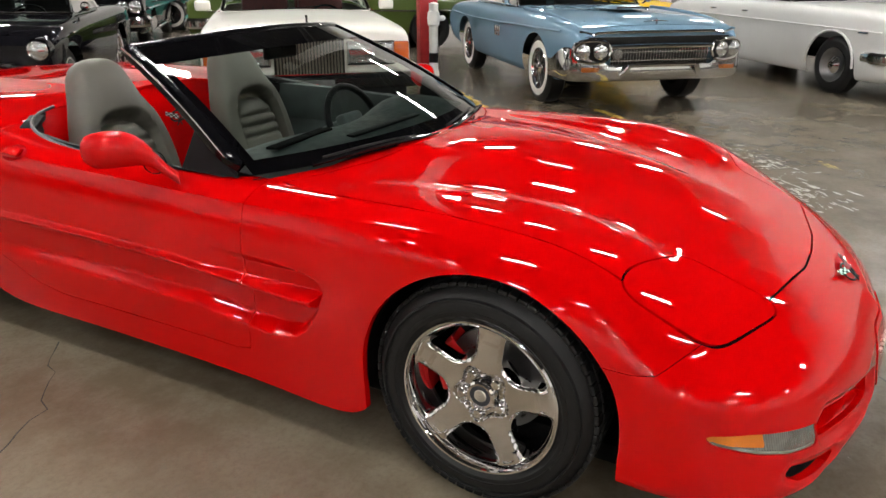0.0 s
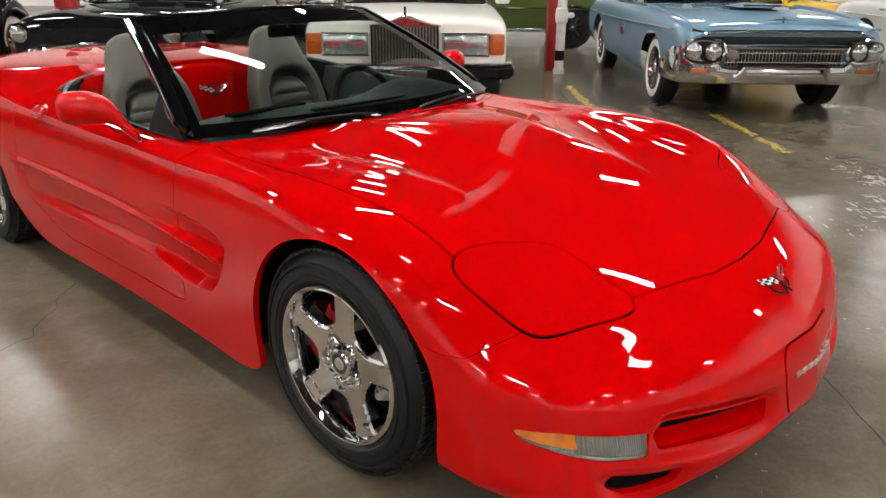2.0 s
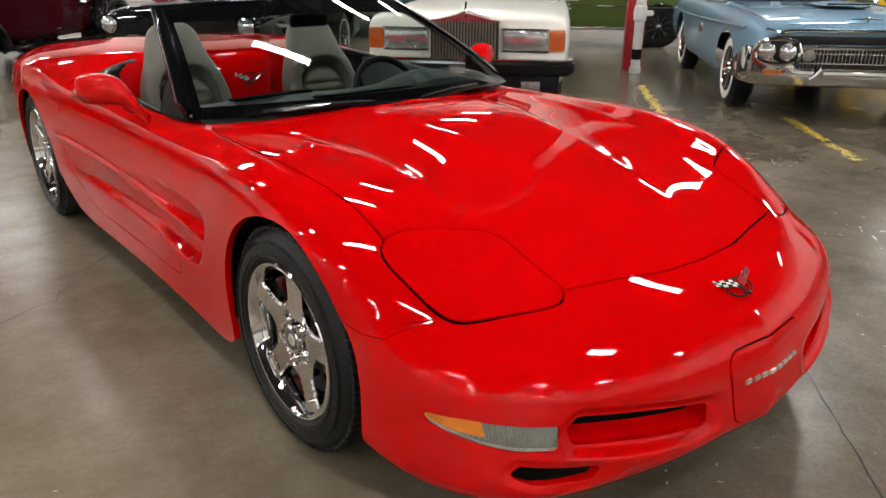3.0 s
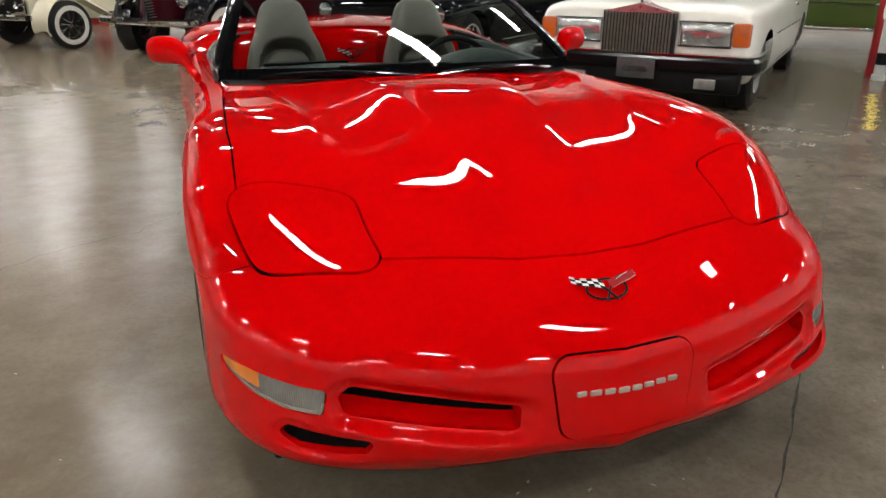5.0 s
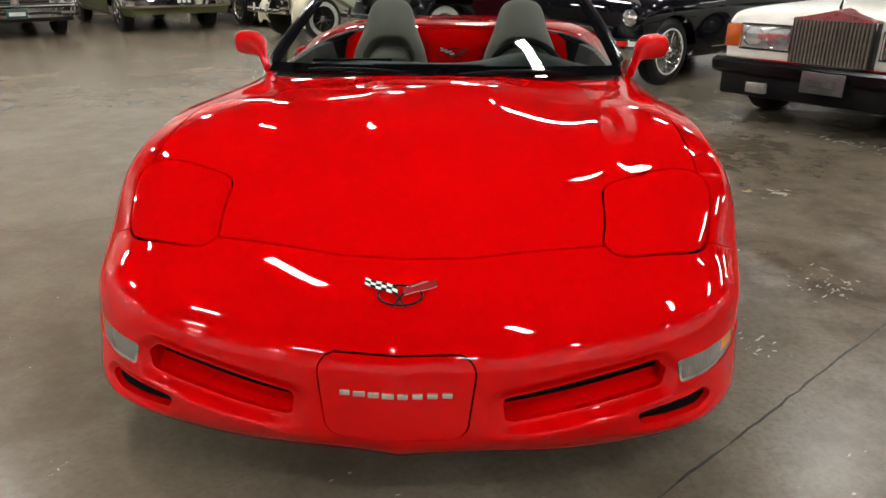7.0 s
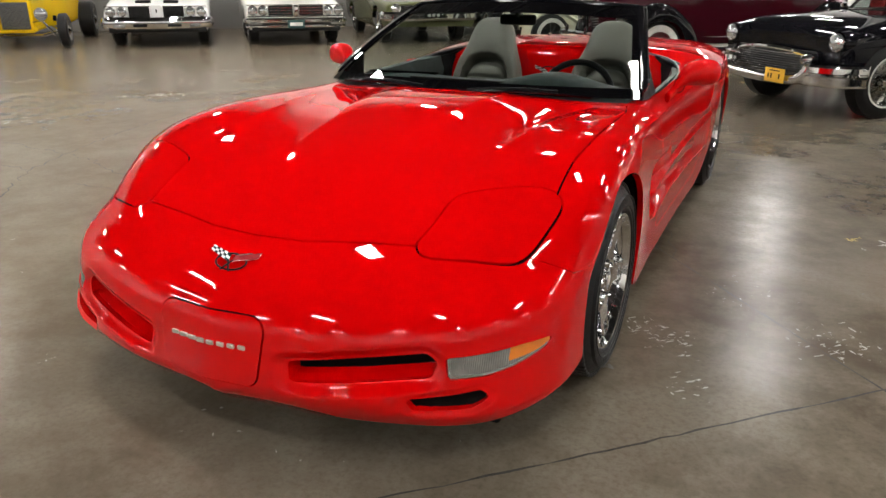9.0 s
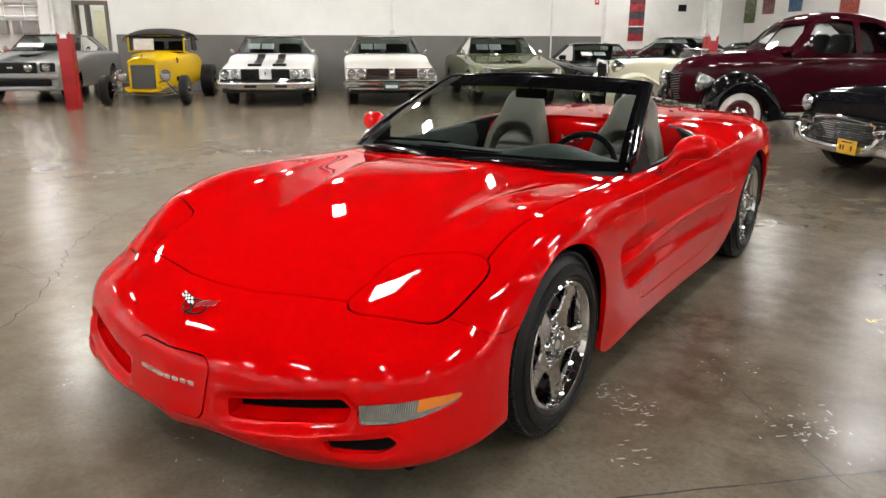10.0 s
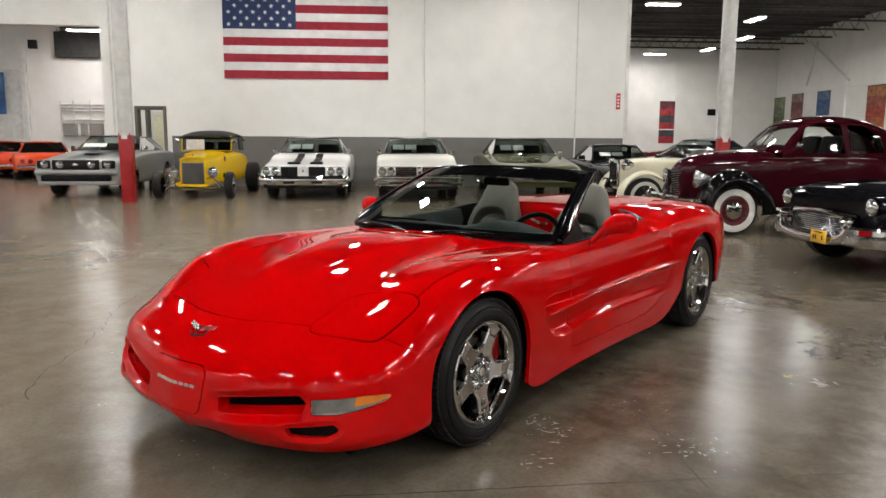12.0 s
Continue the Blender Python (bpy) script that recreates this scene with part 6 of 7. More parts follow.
def white_limousine(m):
    """A stately white saloon with an upright bright radiator."""
    paint = car_paint("ivory_paint", (.82, .81, .75))
    car = thing("luxury_saloon", "ivory luxury saloon with upright ribbed radiator grille", "car", m, "parked cars")
    w = .935
    st = [(-.72, .90, .86, .88, .40), (-.69, .955, .90, .93, .32), (-.45, .985, .925, .945, .28), (0, 1.0, w, .955, .25), (.6, 1.02, w, .965, .25), (.95, 1.02, w, .975, .25), (2.0, 1.02, w, .98, .25), (2.9, 1.02, w, .98, .25), (3.4, 1.0, w, .96, .26), (4.1, .96, w * .96, .92, .32), (4.3, .85, w * .92, .80, .4)]
    hole = [(-.2, .98), (.68, 1.02), (.78, 1.25), (.78, 2.75), (.6, 2.95), (-.2, 3.0)]
    hoodl = [(-.3, -.60), (.60, -.60), (.72, -.2), (.76, .7), (.72, .92), (-.3, .90)]
    door = [(.92, .35), (.92, 1.2), (1.95, 1.2), (1.95, .35)]
    door2 = [(1.96, .35), (1.96, 1.2), (2.95, 1.2), (2.8, .55), (2.65, .35)]
    car_body(car, paint, st, (0, 3.06), .40, [hole], [([0, 1], hoodl), ([1, 2], door), ([1, 2], door2)])
    car.scale = (1, 1, .945)
    wheels(car, .775, 3.06, .365, "steel", .21)
    cabin(car, paint, .92, 1.5, 2.75, 3.35, .80, .66, 1.0, 1.45, quarter=.4, b_post=1.95)
    seats_inside(car, 1.75, .72, .85, plain("oxblood_leather", (.12, .01, .012), .5), 2)
    rad = part("radiator", box((0, -.76, .70), (.60, .10, .40), .012), RIB, car, "upright ribbed radiator grille")
    grille_bars(rad, -.285, .285, .510, .885, -.812, 21, True, plain("slat_bronze", (.16, .145, .12), .42, metal=.5), .015)
    frame_rect(rad, -.295, .295, .505, .89, -.80, .010, BRIGHT)
    V = [(-.315, -.82, .885), (.315, -.82, .885), (.315, -.60, .895), (-.315, -.60, .895), (0, -.815, .962), (0, -.60, .975)]
    part("radiator_cap", (V, [(0, 1, 4), (1, 2, 5, 4), (3, 0, 4, 5), (2, 3, 5), (0, 3, 2, 1)]), plain("red_radiator_shell", (.22, .008, .016), .3, coat=1.0), rad, "dark red pediment", smooth=False)
    part("mascot", tube([(0, -.74, .965), (0, -.735, 1.01), (.0, -.70, 1.045), (0, -.66, 1.05)], [.018, .010, .012, .004], 8), CHROME, rad, "small bright ornament")
    for s in (1, -1):
        hl = part("headlight", box((s * .535, -.725, .720), (.40, .05, .195), .02), LAMPGLASS, car, "rectangular twin headlights")
        frame_rect(hl, s * .535 - .205, s * .535 + .205, .62, .82, -.745, .009, BRIGHT)
        for dx in (-.095, .095):
            part("bulb", moved(revolve([(0, .080), (.012, .07), (.03, .04), (.04, .001)], 20, "y"), pose(s * .535 + dx, -.756, .720)), CHROME, hl)
        part("turn_signal", box((s * .810, -.695, .720), (.14, .10, .195), .02), plain("deep_amber", (.55, .10, .012), .15, coat=1.0), car, "amber corner lamp")
        part("fog_lamp", box((s * .54 + .06, -.86, .325), (.17, .05, .09), .012), LENS, car, "clear fog lamp")
        part("side_mirror", box((s * .96, 1.02, 1.06), (.16, .06, .11), .03, 3), paint, car)
    bumper(car, .945, -.83, .475, .135, .07, plain("black_bumper", (.005, .005, .006), .22, spec=.3), .55, .06, "front_bumper")
    bumper(car, .93, -.815, .550, .022, .07, BRIGHT, .55, .05, "bumper_strip")
    part("valance", box((0, -.72, .33), (1.70, .14, .20), .03), BLACK, car, "black lower valance")
    pl = part("number_plate", box((.04, -.905, .425), (.32, .012, .165), .008), PLATE_GREY, car, "clear plate holder")
    part("plate_bar", box((.04, -.913, .42), (.20, .004, .05)), BRIGHT, pl)
    for s in (1, -1):
        part("side_moulding", tube([(s * .94, .45, .66), (s * .945, 2.5, .66)], .008, 6), BRIGHT, car)
        for y in (1.85, 2.85):
            part("door_handle", box((s * .945, y, .87), (.02, .13, .025), .006), CHROME, car)
    return car


def black_roadster(m):
    """A small black two-seater of the fifties with hooded round headlights."""
    paint = car_paint("black_paint", (.006, .006, .008))
    car = thing("vintage_two_seater", "glossy black fifties two-seater with whitewalls and yellow front plate", "car", m, "parked cars")
    w = .885
    st = [(-.58, .76, .80, .74, .34), (-.52, .84, .84, .81, .30), (-.36, .895, .87, .855, .28), (0, .93, w, .885, .26), (.6, .94, w, .90, .26), (1.0, .94, w, .91, .26), (1.8, .93, w, .91, .26), (2.59, .93, w, .92, .26), (3.2, .92, w, .92, .28), (3.6, .86, w * .95, .86, .34), (3.8, .75, w * .9, .72, .42)]
    hole = [(-.2, .88), (.62, .92), (.72, 1.1), (.72, 1.75), (.5, 1.95), (-.2, 1.98)]
    hoodl = [(-.3, -.50), (.50, -.50), (.58, -.2), (.62, .7), (-.3, .72)]
    door = [(.72, .36), (.72, 1.2), (1.78, 1.2), (1.78, .36)]
    car_body(car, paint, st, (0, 2.59), .395, [hole], [([0, 1], hoodl), ([1, 2], door)])
    wheels(car, .735, 2.59, .345, "ww_thin", .19)
    cabin(car, paint, .80, 1.18, 1.9, 2.3, .74, .62, .93, 1.30, quarter=.3, roof_paint=WHITE)
    seats_inside(car, 1.45, .66, .82)
    for s in (1, -1):
        cone = revolve([(.0, .098), (.08, .108), (.40, .10), (.70, .04)], 26, "y")
        part("fender_hood", moved(cone, pose(s * .735, -.585, .705)), paint, car)
        headlight(car, s * .735, -.592, .705, .074, .012)
        rows = []
        for x, y in spline(np.array([(.50, -.715), (.60, -.735), (.74, -.700), (.86, -.600), (.925, -.47), (.93, -.36)]), 20):
            rows.append([(s * (x + a * max(0, (x - .6) * 2)), y - a, .412 + b) for a, b in ((-.03, .098), (.0, .098), (.022, .075), (.026, .028), (.006, .016), (.006, .004), (.026, -.008), (.022, -.075), (.0, -.098), (-.03, -.098))])
        g = sheet(rows, True)
        part("bumper_end", g if s > 0 else (g[0], [f[::-1] for f in g[1]]), CHROME, car, "deep chrome bumper end")
        part("bumper_bullet", moved(revolve([(-.10, .001), (-.07, .04), (0, .055), (.06, .05)], 18, "y"), pose(s * .545, -.69, .545)), CHROME, car)
        part("fender_script", box((s * .893, .18, .80), (.006, .20, .016), .002), CHROME, car)
    g = part("grille", box((0, -.612, .485), (1.08, .03, .25), .05), RIB, car, "wide grille of fine chrome bars")
    for k in range(9):
        z = .400 + .0215 * k
        half = .535 - .09 * max(0, (z - .52) / .06)
        part("grille_bar", tube([(-half, -.642, z), (-half * .5, -.668, z), (0, -.676, z), (half * .5, -.668, z), (half, -.642, z)], .0075, 6), BRIGHT, g)
    part("grille_frame", tube(spline(np.array([(-.545, -.655, .43), (-.535, -.655, .55), (-.40, -.665, .600), (0, -.695, .625), (.40, -.665, .600), (.535, -.655, .55), (.545, -.655, .43)]), 40), .020, 8), CHROME, car)
    part("front_bumper", tube(spline(np.array([(-.57, -.70, .47), (-.555, -.715, .40), (-.47, -.725, .345), (0, -.745, .335), (.47, -.725, .345), (.555, -.715, .40), (.57, -.70, .47)]), 44), .056, 12), CHROME, car, "chrome lower bumper bar")
    pl = part("number_plate", box((.26, -.806, .372), (.265, .01, .132), .004), YELLOW, car, "yellow number plate")
    for x in (.18, .22, .33):
        part("plate_bar", box((x, -.812, .364), (.016, .004, .045)), BLACK, pl)
    part("plate_bar", box((.26, -.812, .416), (.14, .004, .010)), BLACK, pl)
    mirrors(car, .80, .95, .93)
    return car


def maroon_coupe(m):
    """A tall late-thirties coupe: maroon body between black pontoon fenders."""
    paint = car_paint("maroon_paint", (.038, .004, .008))
    black = car_paint("black_fender_paint", (.006, .006, .007))
    car = thing("prewar_coupe", "dark maroon prewar coupe with black fenders and whitewall tyres", "car", m, "parked cars")
    st = [(-.62, .90, .06, .86, .50), (-.54, 1.04, .17, .96, .46), (-.28, 1.13, .29, 1.02, .44), (.1, 1.18, .40, 1.05, .42), (.45, 1.21, .56, 1.08, .40), (.7, 1.22, .68, 1.11, .38), (1.4, 1.22, .75, 1.12, .38), (2.2, 1.21, .75, 1.10, .38), (2.8, 1.14, .70, 1.02, .40), (3.4, .96, .62, .84, .42), (3.8, .68, .5, .60, .45)]
    hole = [(-.2, .75), (.5, .78), (.62, .95), (.62, 1.9), (.4, 2.05), (-.2, 2.1)]
    door = [(.68, .48), (.68, 1.5), (1.75, 1.5), (1.75, .48)]
    half = capped(shell_half(st))
    half = clip(half, -np.minimum(poly_dist(half[0][:, :2], hole), np.where(half[0][:, 2] > .9, 1, -1)))
    half = clip(half, np.where(half[0][:, 0] > .45, np.abs(poly_dist(half[0][:, 1:], door)) - .004, 1))
    part("body", both(half), paint, car)
    wheels(car, .73, 2.85, .355, "ww_wide", .17)
    for side in SIDES:
        for y0, top in ((0, .92), (2.85, .90)):
            rows = []
            for a in np.linspace(-38, 205, 34):
                t = radians(a)
                r = .46 + .07 * math.sin(max(0, t)) + (.22 * smooth_step(a, 120, 205) if y0 == 0 else .10 * smooth_step(a, 110, 200))
                cy, cz = y0 - r * math.cos(t), .36 + r * math.sin(t) * (1.08 if a > 0 else 1.0)
                if a > 180 and y0 == 0:
                    cz = max(cz, .30)
                row = []
                for x, d in ((.52, .05), (.60, .0), (.70, -.012), (.80, .0), (.865, .05), (.885, .13)):
                    row.append((x, cy + d * math.cos(t) * .8, cz - d * math.sin(t)))
                # broad outer face down to the wheel opening
                ry, rz = y0 - .372 * math.cos(t), .350 + .372 * math.sin(t)
                row.append((.888, (row[-1][1] + ry) / 2, (row[-1][2] + rz) / 2))
                row.append((.880, ry, max(rz, .30)))
                rows.append(row)
            g = sheet(spline(np.swapaxes(np.array(rows), 0, 1), 26))
            part("fender", side(lipped(g, .012)), black, car, "black pontoon fender", sharp=60)
        part("running_board", side(box((.80, 1.45, .33), (.22, 1.75, .04), .012)), black, car)
        part("hood_trim", side(box((.47, .12, 1.03), (.012, .60, .018), .004)), CHROME, car)
        part("belt_trim", side(tube([(.60, .55, 1.09), (.755, 1.2, 1.105), (.76, 2.1, 1.09)], .008, 6)), CHROME, car)
        lamp = side(moved(revolve([(-.06, .001), (-.055, .05), (-.02, .098), (.02, .105), (.10, .08), (.22, .02)], 24, "y"), pose(.585, -.46, .79)))
        part("headlight", lamp, LAMPGLASS, car, "teardrop headlight")
        part("headlight_rim", side(moved(tube([(.10 * math.cos(t), 0, .118 * math.sin(t)) for t in np.linspace(0, 2 * math.pi, 25)[:-1]], .010, 8, True), pose(.585, -.485, .79))), CHROME, car)
        g = part("grille", side(moved(box((0, 0, 0), (.024, .24, .38), .010), pose(.125, -.54, .72, 8, 0, -32))), RIB, car, "chrome barred grille half")
        for k in range(11):
            part("grille_bar", side(moved(box((.014, 0, -.17 + k * .034), (.008, .23 - abs(k - 6) * .008, .007), .002, 1), pose(.125, -.54, .72, 8, 0, -32))), STEEL, g)
    # glasshouse: one domed roof with window panes set into it
    V = []
    rows = []
    prof = [(.72, 1.22, .60), (.90, 1.46, .58), (1.06, 1.63, .565), (1.33, 1.71, .56), (1.75, 1.725, .555), (2.15, 1.68, .54), (2.55, 1.53, .50), (2.90, 1.30, .44), (3.15, 1.08, .40)]
    for y, top, w in prof:
        zb = min(1.12, top - .04)
        rows.append([(0, y, top), (w * .5, y, top - .010), (w * .85, y, top - .06), (w * 1.05, y, (top * .6 + zb * .4)), (w * 1.15, y, zb + .06), (w * 1.2, y, zb - .02)])
    g = sheet(np.swapaxes(spline(np.swapaxes(spline(np.array(rows), 80), 0, 1), 30), 0, 1))
    side_win = [(1.10, 1.19), (1.02, 1.34), (1.16, 1.52), (1.35, 1.56), (1.62, 1.56), (1.66, 1.19)]
    side_win2 = [(1.80, 1.19), (1.78, 1.54), (2.02, 1.53), (2.22, 1.40), (2.28, 1.20)]
    front = [(-.03, 1.27), (-.03, 1.54), (.46, 1.52), (.52, 1.27)]
    f1 = np.where(g[0][:, 0] > .25, np.maximum(poly_dist(g[0][:, 1:], side_win, .03), poly_dist(g[0][:, 1:], side_win2, .03)), -1)
    f2 = np.where(g[0][:, 1] < 1.12, np.minimum(poly_dist(g[0][:, [0, 2]], front, .02), g[0][:, 0] - .022), -1)
    cut = np.maximum(np.where((g[0][:, 1] > 1.0), f1, -1), np.where((g[0][:, 1] < 1.06) & (g[0][:, 0] < .56), f2, -1))
    part("roof", both(clip(g, -cut)), paint, car, "domed maroon roof")
    glass = clip(g, cut)
    glass = (np.asarray(glass[0]) * (.985, 1, .998), glass[1])
    for side in SIDES:
        part("window", side(glass), PANE, car, "window glass")
        part("window_trim", side(tube([(.02, .76, 1.25), (.54, .85, 1.24)], .010, 6)), CHROME, car)
    seats_inside(car, 1.35, .58, 1.05)
    price_sheet(car, -.27, .96, 1.37, .24, .19, 52)
    bumper(car, .86, -.78, .50, .09, .12, CHROME, .25, .035, "front_bumper")
    for s in (1, -1):
        part("bumper_guard", tube([(s * .30, -.82, .42), (s * .30, -.845, .52), (s * .30, -.82, .62)], [.018, .03, .016], 10), CHROME, car)
    mirrors(car, .66, .95, 1.22)
    return car


def cream_roadster(m):
    """An open pre-war style roadster: swept cream fenders, free-standing lamps."""
    paint = car_paint("cream_paint", (.70, .67, .52))
    car = thing("vintage_roadster", "cream vintage roadster with wire wheels and chrome lamps", "car", m, "parked cars")
    st = [(-.30, .92, .24, .90, .45), (-.27, 1.0, .27, .96, .42), (.3, 1.02, .32, .97, .40), (.9, 1.03, .42, .98, .38), (1.3, .98, .56, .92, .36), (1.9, .95, .62, .90, .36), (2.5, .93, .60, .88, .38), (3.0, .80, .5, .75, .42)]
    hole = [(-.2, 1.15), (.42, 1.15), (.48, 1.4), (.48, 2.1), (-.2, 2.15)]
    half = capped(shell_half(st))
    half = clip(half, -np.minimum(poly_dist(half[0][:, :2], hole), np.where(half[0][:, 2] > .7, 1, -1)))
    part("body", both(half), paint, car)
    wheels(car, .66, 2.55, .34, "ww_cream", .15)
    for side in SIDES:
        for y0 in (0, 2.55):
            rows = []
            for a in np.linspace(-25, 200, 30):
                t = radians(a)
                r = .42 + (.45 * smooth_step(a, 120, 200) if y0 == 0 else .1 * smooth_step(a, 120, 200))
                cy, cz = y0 - r * math.cos(t), max(.28, .36 + .42 * math.sin(t) + .02)
                rows.append([(x, cy, cz - d) for x, d in ((.44, .03), (.55, 0), (.66, -.012), (.76, .01), (.80, .06))])
            g = sheet(spline(np.swapaxes(np.array(rows), 0, 1), 16))
            part("fender", side(lipped(g, .01)), paint, car, "swept cream fender", sharp=60)
        lamp = side(moved(revolve([(-.03, .001), (-.02, .08), (0, .105), (.05, .10), (.16, .05), (.20, .001)], 26, "y"), pose(.40, -.30, .90)))
        part("headlight", lamp, CHROME, car, "free-standing chrome headlight")
        part("horn", side(moved(revolve([(-.02, .05), (.0, .02), (.14, .012)], 16, "y"), pose(.24, -.46, .62))), CHROME, car)
    rad = part("radiator", box((0, -.335, .73), (.46, .06, .50), .03), CHROME, car, "chrome radiator shell")
    grille_bars(rad, -.19, .19, .52, .93, -.372, 14, True, RIB, .010)
    bumper(car, .72, -.72, .47, .075, .05, CHROME, .05, .03, "front_bumper")
    for s in (1, -1):
        part("bumper_guard", tube([(s * .22, -.75, .38), (s * .22, -.77, .47), (s * .22, -.75, .58)], .022, 8), CHROME, car)
        part("bumper_iron", tube([(s * .3, -.70, .47), (s * .3, -.2, .42)], .02, 6), BLACK, car)
    ws = cabin(car, paint, 1.18, 1.34, 2, 2.4, .52, .50, 1.0, 1.17, roof=False, bow=.02)
    seats_inside(car, 1.75, .5, .85)
    mirrors(car, .52, 1.2, 1.05)
    return car


def on_hood(hood, y, belt=1.0, nose=-.86):
    """Height of a sloping hood at a distance from the front axle."""
    return float(np.interp(y, [nose, nose + .25, 0, .57, .95], [hood - .145, hood - .10, hood - .042, hood + .016, belt]))


def muscle_coupe(m, paint, label, style="mag", hood=.945, w=.955, nose=-.86, base=2.84, tail=3.95, zr=1.36, belt=1.0, roof_paint=None, r=.34, quarter=.55, sheets=2):
    car = thing("muscle_car", label, "car", m, "parked cars")
    st = [(nose, hood - .165, w * .94, hood - .20, .33), (nose + .03, hood - .140, w * .97, hood - .165, .29), (nose + .25, hood - .105, w * .985, hood - .120, .27), (0, hood - .045, w, hood - .055, .27), (.57, hood + .015, w, hood - .005, .27)]
    st += sedan_stations(nose, tail, hood, belt, belt, w, .27, .95, 2.6, .12)[5:]
    hole = [(-.2, 1.05), (.66, 1.08), (.76, 1.3), (.76, 2.15), (.6, 2.35), (-.2, 2.4)]
    hoodl = [(-.3, nose + .05), (.72, nose + .05), (.78, .2), (.76, .92), (-.3, .92)]
    door = [(.95, .36), (.95, 1.2), (2.2, 1.2), (2.2, .36)]
    car_body(car, paint, st, (0, base), r + .05, [hole], [([0, 1], hoodl), ([1, 2], door)])
    wheels(car, .78, base, r, style, .22)
    cabin(car, paint, .95, 1.55, 2.35, 3.05, .80, .62, belt, zr, quarter=quarter, roof_paint=roof_paint)
    seats_inside(car, 1.8, .72, .85)
    mirrors(car, .84, 1.12, belt)
    for k in range(sheets):
        price_sheet(car, -.42 + k * .30, 1.28, belt + .16, .27, .20, 55)
    part("rear_bumper", box((0, tail + .02, .52), (1.75, .06, .12), .02), CHROME, car)
    return car


def white_striped(m):
    paint = car_paint("white_paint", (.82, .82, .81))
    car = muscle_coupe(m, paint, "white muscle car with twin black hood stripes and dark grilles", "mag", hood=.875)
    for s in (1, -1):
        for x in (.60, .79):
            headlight(car, s * x, -.885, .640, .078, .012)
        frame_rect(car, min(s * .50, s * .88), max(s * .50, s * .88), .545, .735, -.878, .010, CHROME, "light_surround")
        g = part("grille", box((s * .30, -.885, .640), (.36, .02, .20), .02), RIB, car, "black split grille")
        grille_bars(g, min(s * .13, s * .47), max(s * .13, s * .47), .555, .725, -.90, 10, True, RIB, .01)
        frame_rect(g, min(s * .12, s * .48), max(s * .12, s * .48), .54, .74, -.895, .007, CHROME)
        part("hood_stripe", sheet([[(s * .22 + q, y, on_hood(.875, y) + .008) for q in (.085, 0, -.085)] for y in np.linspace(-.42, .90, 12)]), BLACK, car, "black hood stripe with scoop")
        part("hood_scoop", moved(box((0, 0, 0), (.28, .14, .05), .02), pose(s * .25, -.40, on_hood(.875, -.40) + .012, 6)), BLACK, car)
        part("turn_signal", box((s * .66, -1.010, .40), (.20, .02, .05), .008), LENS, car)
    part("nose_panel", box((0, -.895, .645), (.20, .03, .23), .02), paint, car)
    part("badge", box((0, -.915, .655), (.025, .008, .06), .003), BLACK, car)
    bumper(car, .955, -.97, .445, .20, .10, CHROME, .45, .05, "front_bumper")
    for x in (-.30, .30):
        part("bumper_slot", box((x, -1.004, .405), (.24, .012, .05), .006), BLACK, car)
    part("valance", box((0, -.895, .325), (1.72, .08, .10), .02), RIB, car, "dark front valance")
    return car


def white_barred(m):
    paint = car_paint("warm_white_paint", (.80, .79, .73))
    car = muscle_coupe(m, paint, "warm white muscle car with horizontal split grille and chrome bumper", "cap", hood=.875)
    for s in (1, -1):
        for x in (.62, .81):
            headlight(car, s * x, -.885, .650, .080, .014)
        g = part("grille", box((s * .29, -.88, .650), (.46, .02, .18), .02), RIB, car, "black split grille with chrome bars")
        grille_bars(g, min(s * .07, s * .51), max(s * .07, s * .51), .575, .725, -.895, 3, False, BRIGHT, .012)
        frame_rect(g, min(s * .06, s * .92), max(s * .06, s * .92), .545, .75, -.892, .010, CHROME)
        part("turn_signal", box((s * .76, -.975, .41), (.22, .02, .04), .008), LENS, car)
    part("nose_panel", box((0, -.905, .645), (.09, .06, .22), .02), CHROME, car)
    bumper(car, .95, -.97, .465, .10, .09, CHROME, .40, .05, "front_bumper")
    part("bumper_gap", box((0, -.915, .40), (1.76, .09, .06), .01), RIB, car)
    bumper(car, .94, -.955, .365, .065, .09, CHROME, .30, .04, "lower_bumper")
    part("valance", box((0, -.885, .305), (1.70, .07, .08), .02), RIB, car, "dark front valance")
    pl = part("number_plate", box((-.02, -1.03, .405), (.32, .01, .155), .005), plain("green_plate", (.02, .07, .07), .5), car, "dark green number plate")
    part("plate_bar", box((-.02, -1.037, .405), (.24, .004, .06)), WHITE, pl)
    return car


def olive_coupe(m):
    paint = car_paint("olive_paint", (.098, .104, .048), flake=.2)
    car = muscle_coupe(m, paint, "olive green muscle car with twin hood scoops", "mag", hood=.935)
    for s in (1, -1):
        headlight(car, s * .72, -.885, .67, .085, .014)
        part("hood_scoop", moved(box((0, 0, 0), (.12, .28, .035), .012), pose(s * .085, -.05, on_hood(.935, -.05) + .012, 6)), BLACK, car)
    g = part("grille", box((0, -.885, .66), (1.25, .02, .15), .03), RIB, car, "dark full-width grille")
    grille_bars(g, -.6, .6, .59, .73, -.90, 4, False, CHROME, .008)
    bumper(car, .955, -.96, .53, .17, .11, CHROME, .45, .05, "front_bumper")
    part("plate_recess", box((0, -1.01, .55), (.36, .012, .10), .01), BLACK, car)
    for x in (-.09, 0, .09):
        part("plate_bar", box((x, -1.018, .55), (.06, .004, .05)), WHITE, car)
    return car


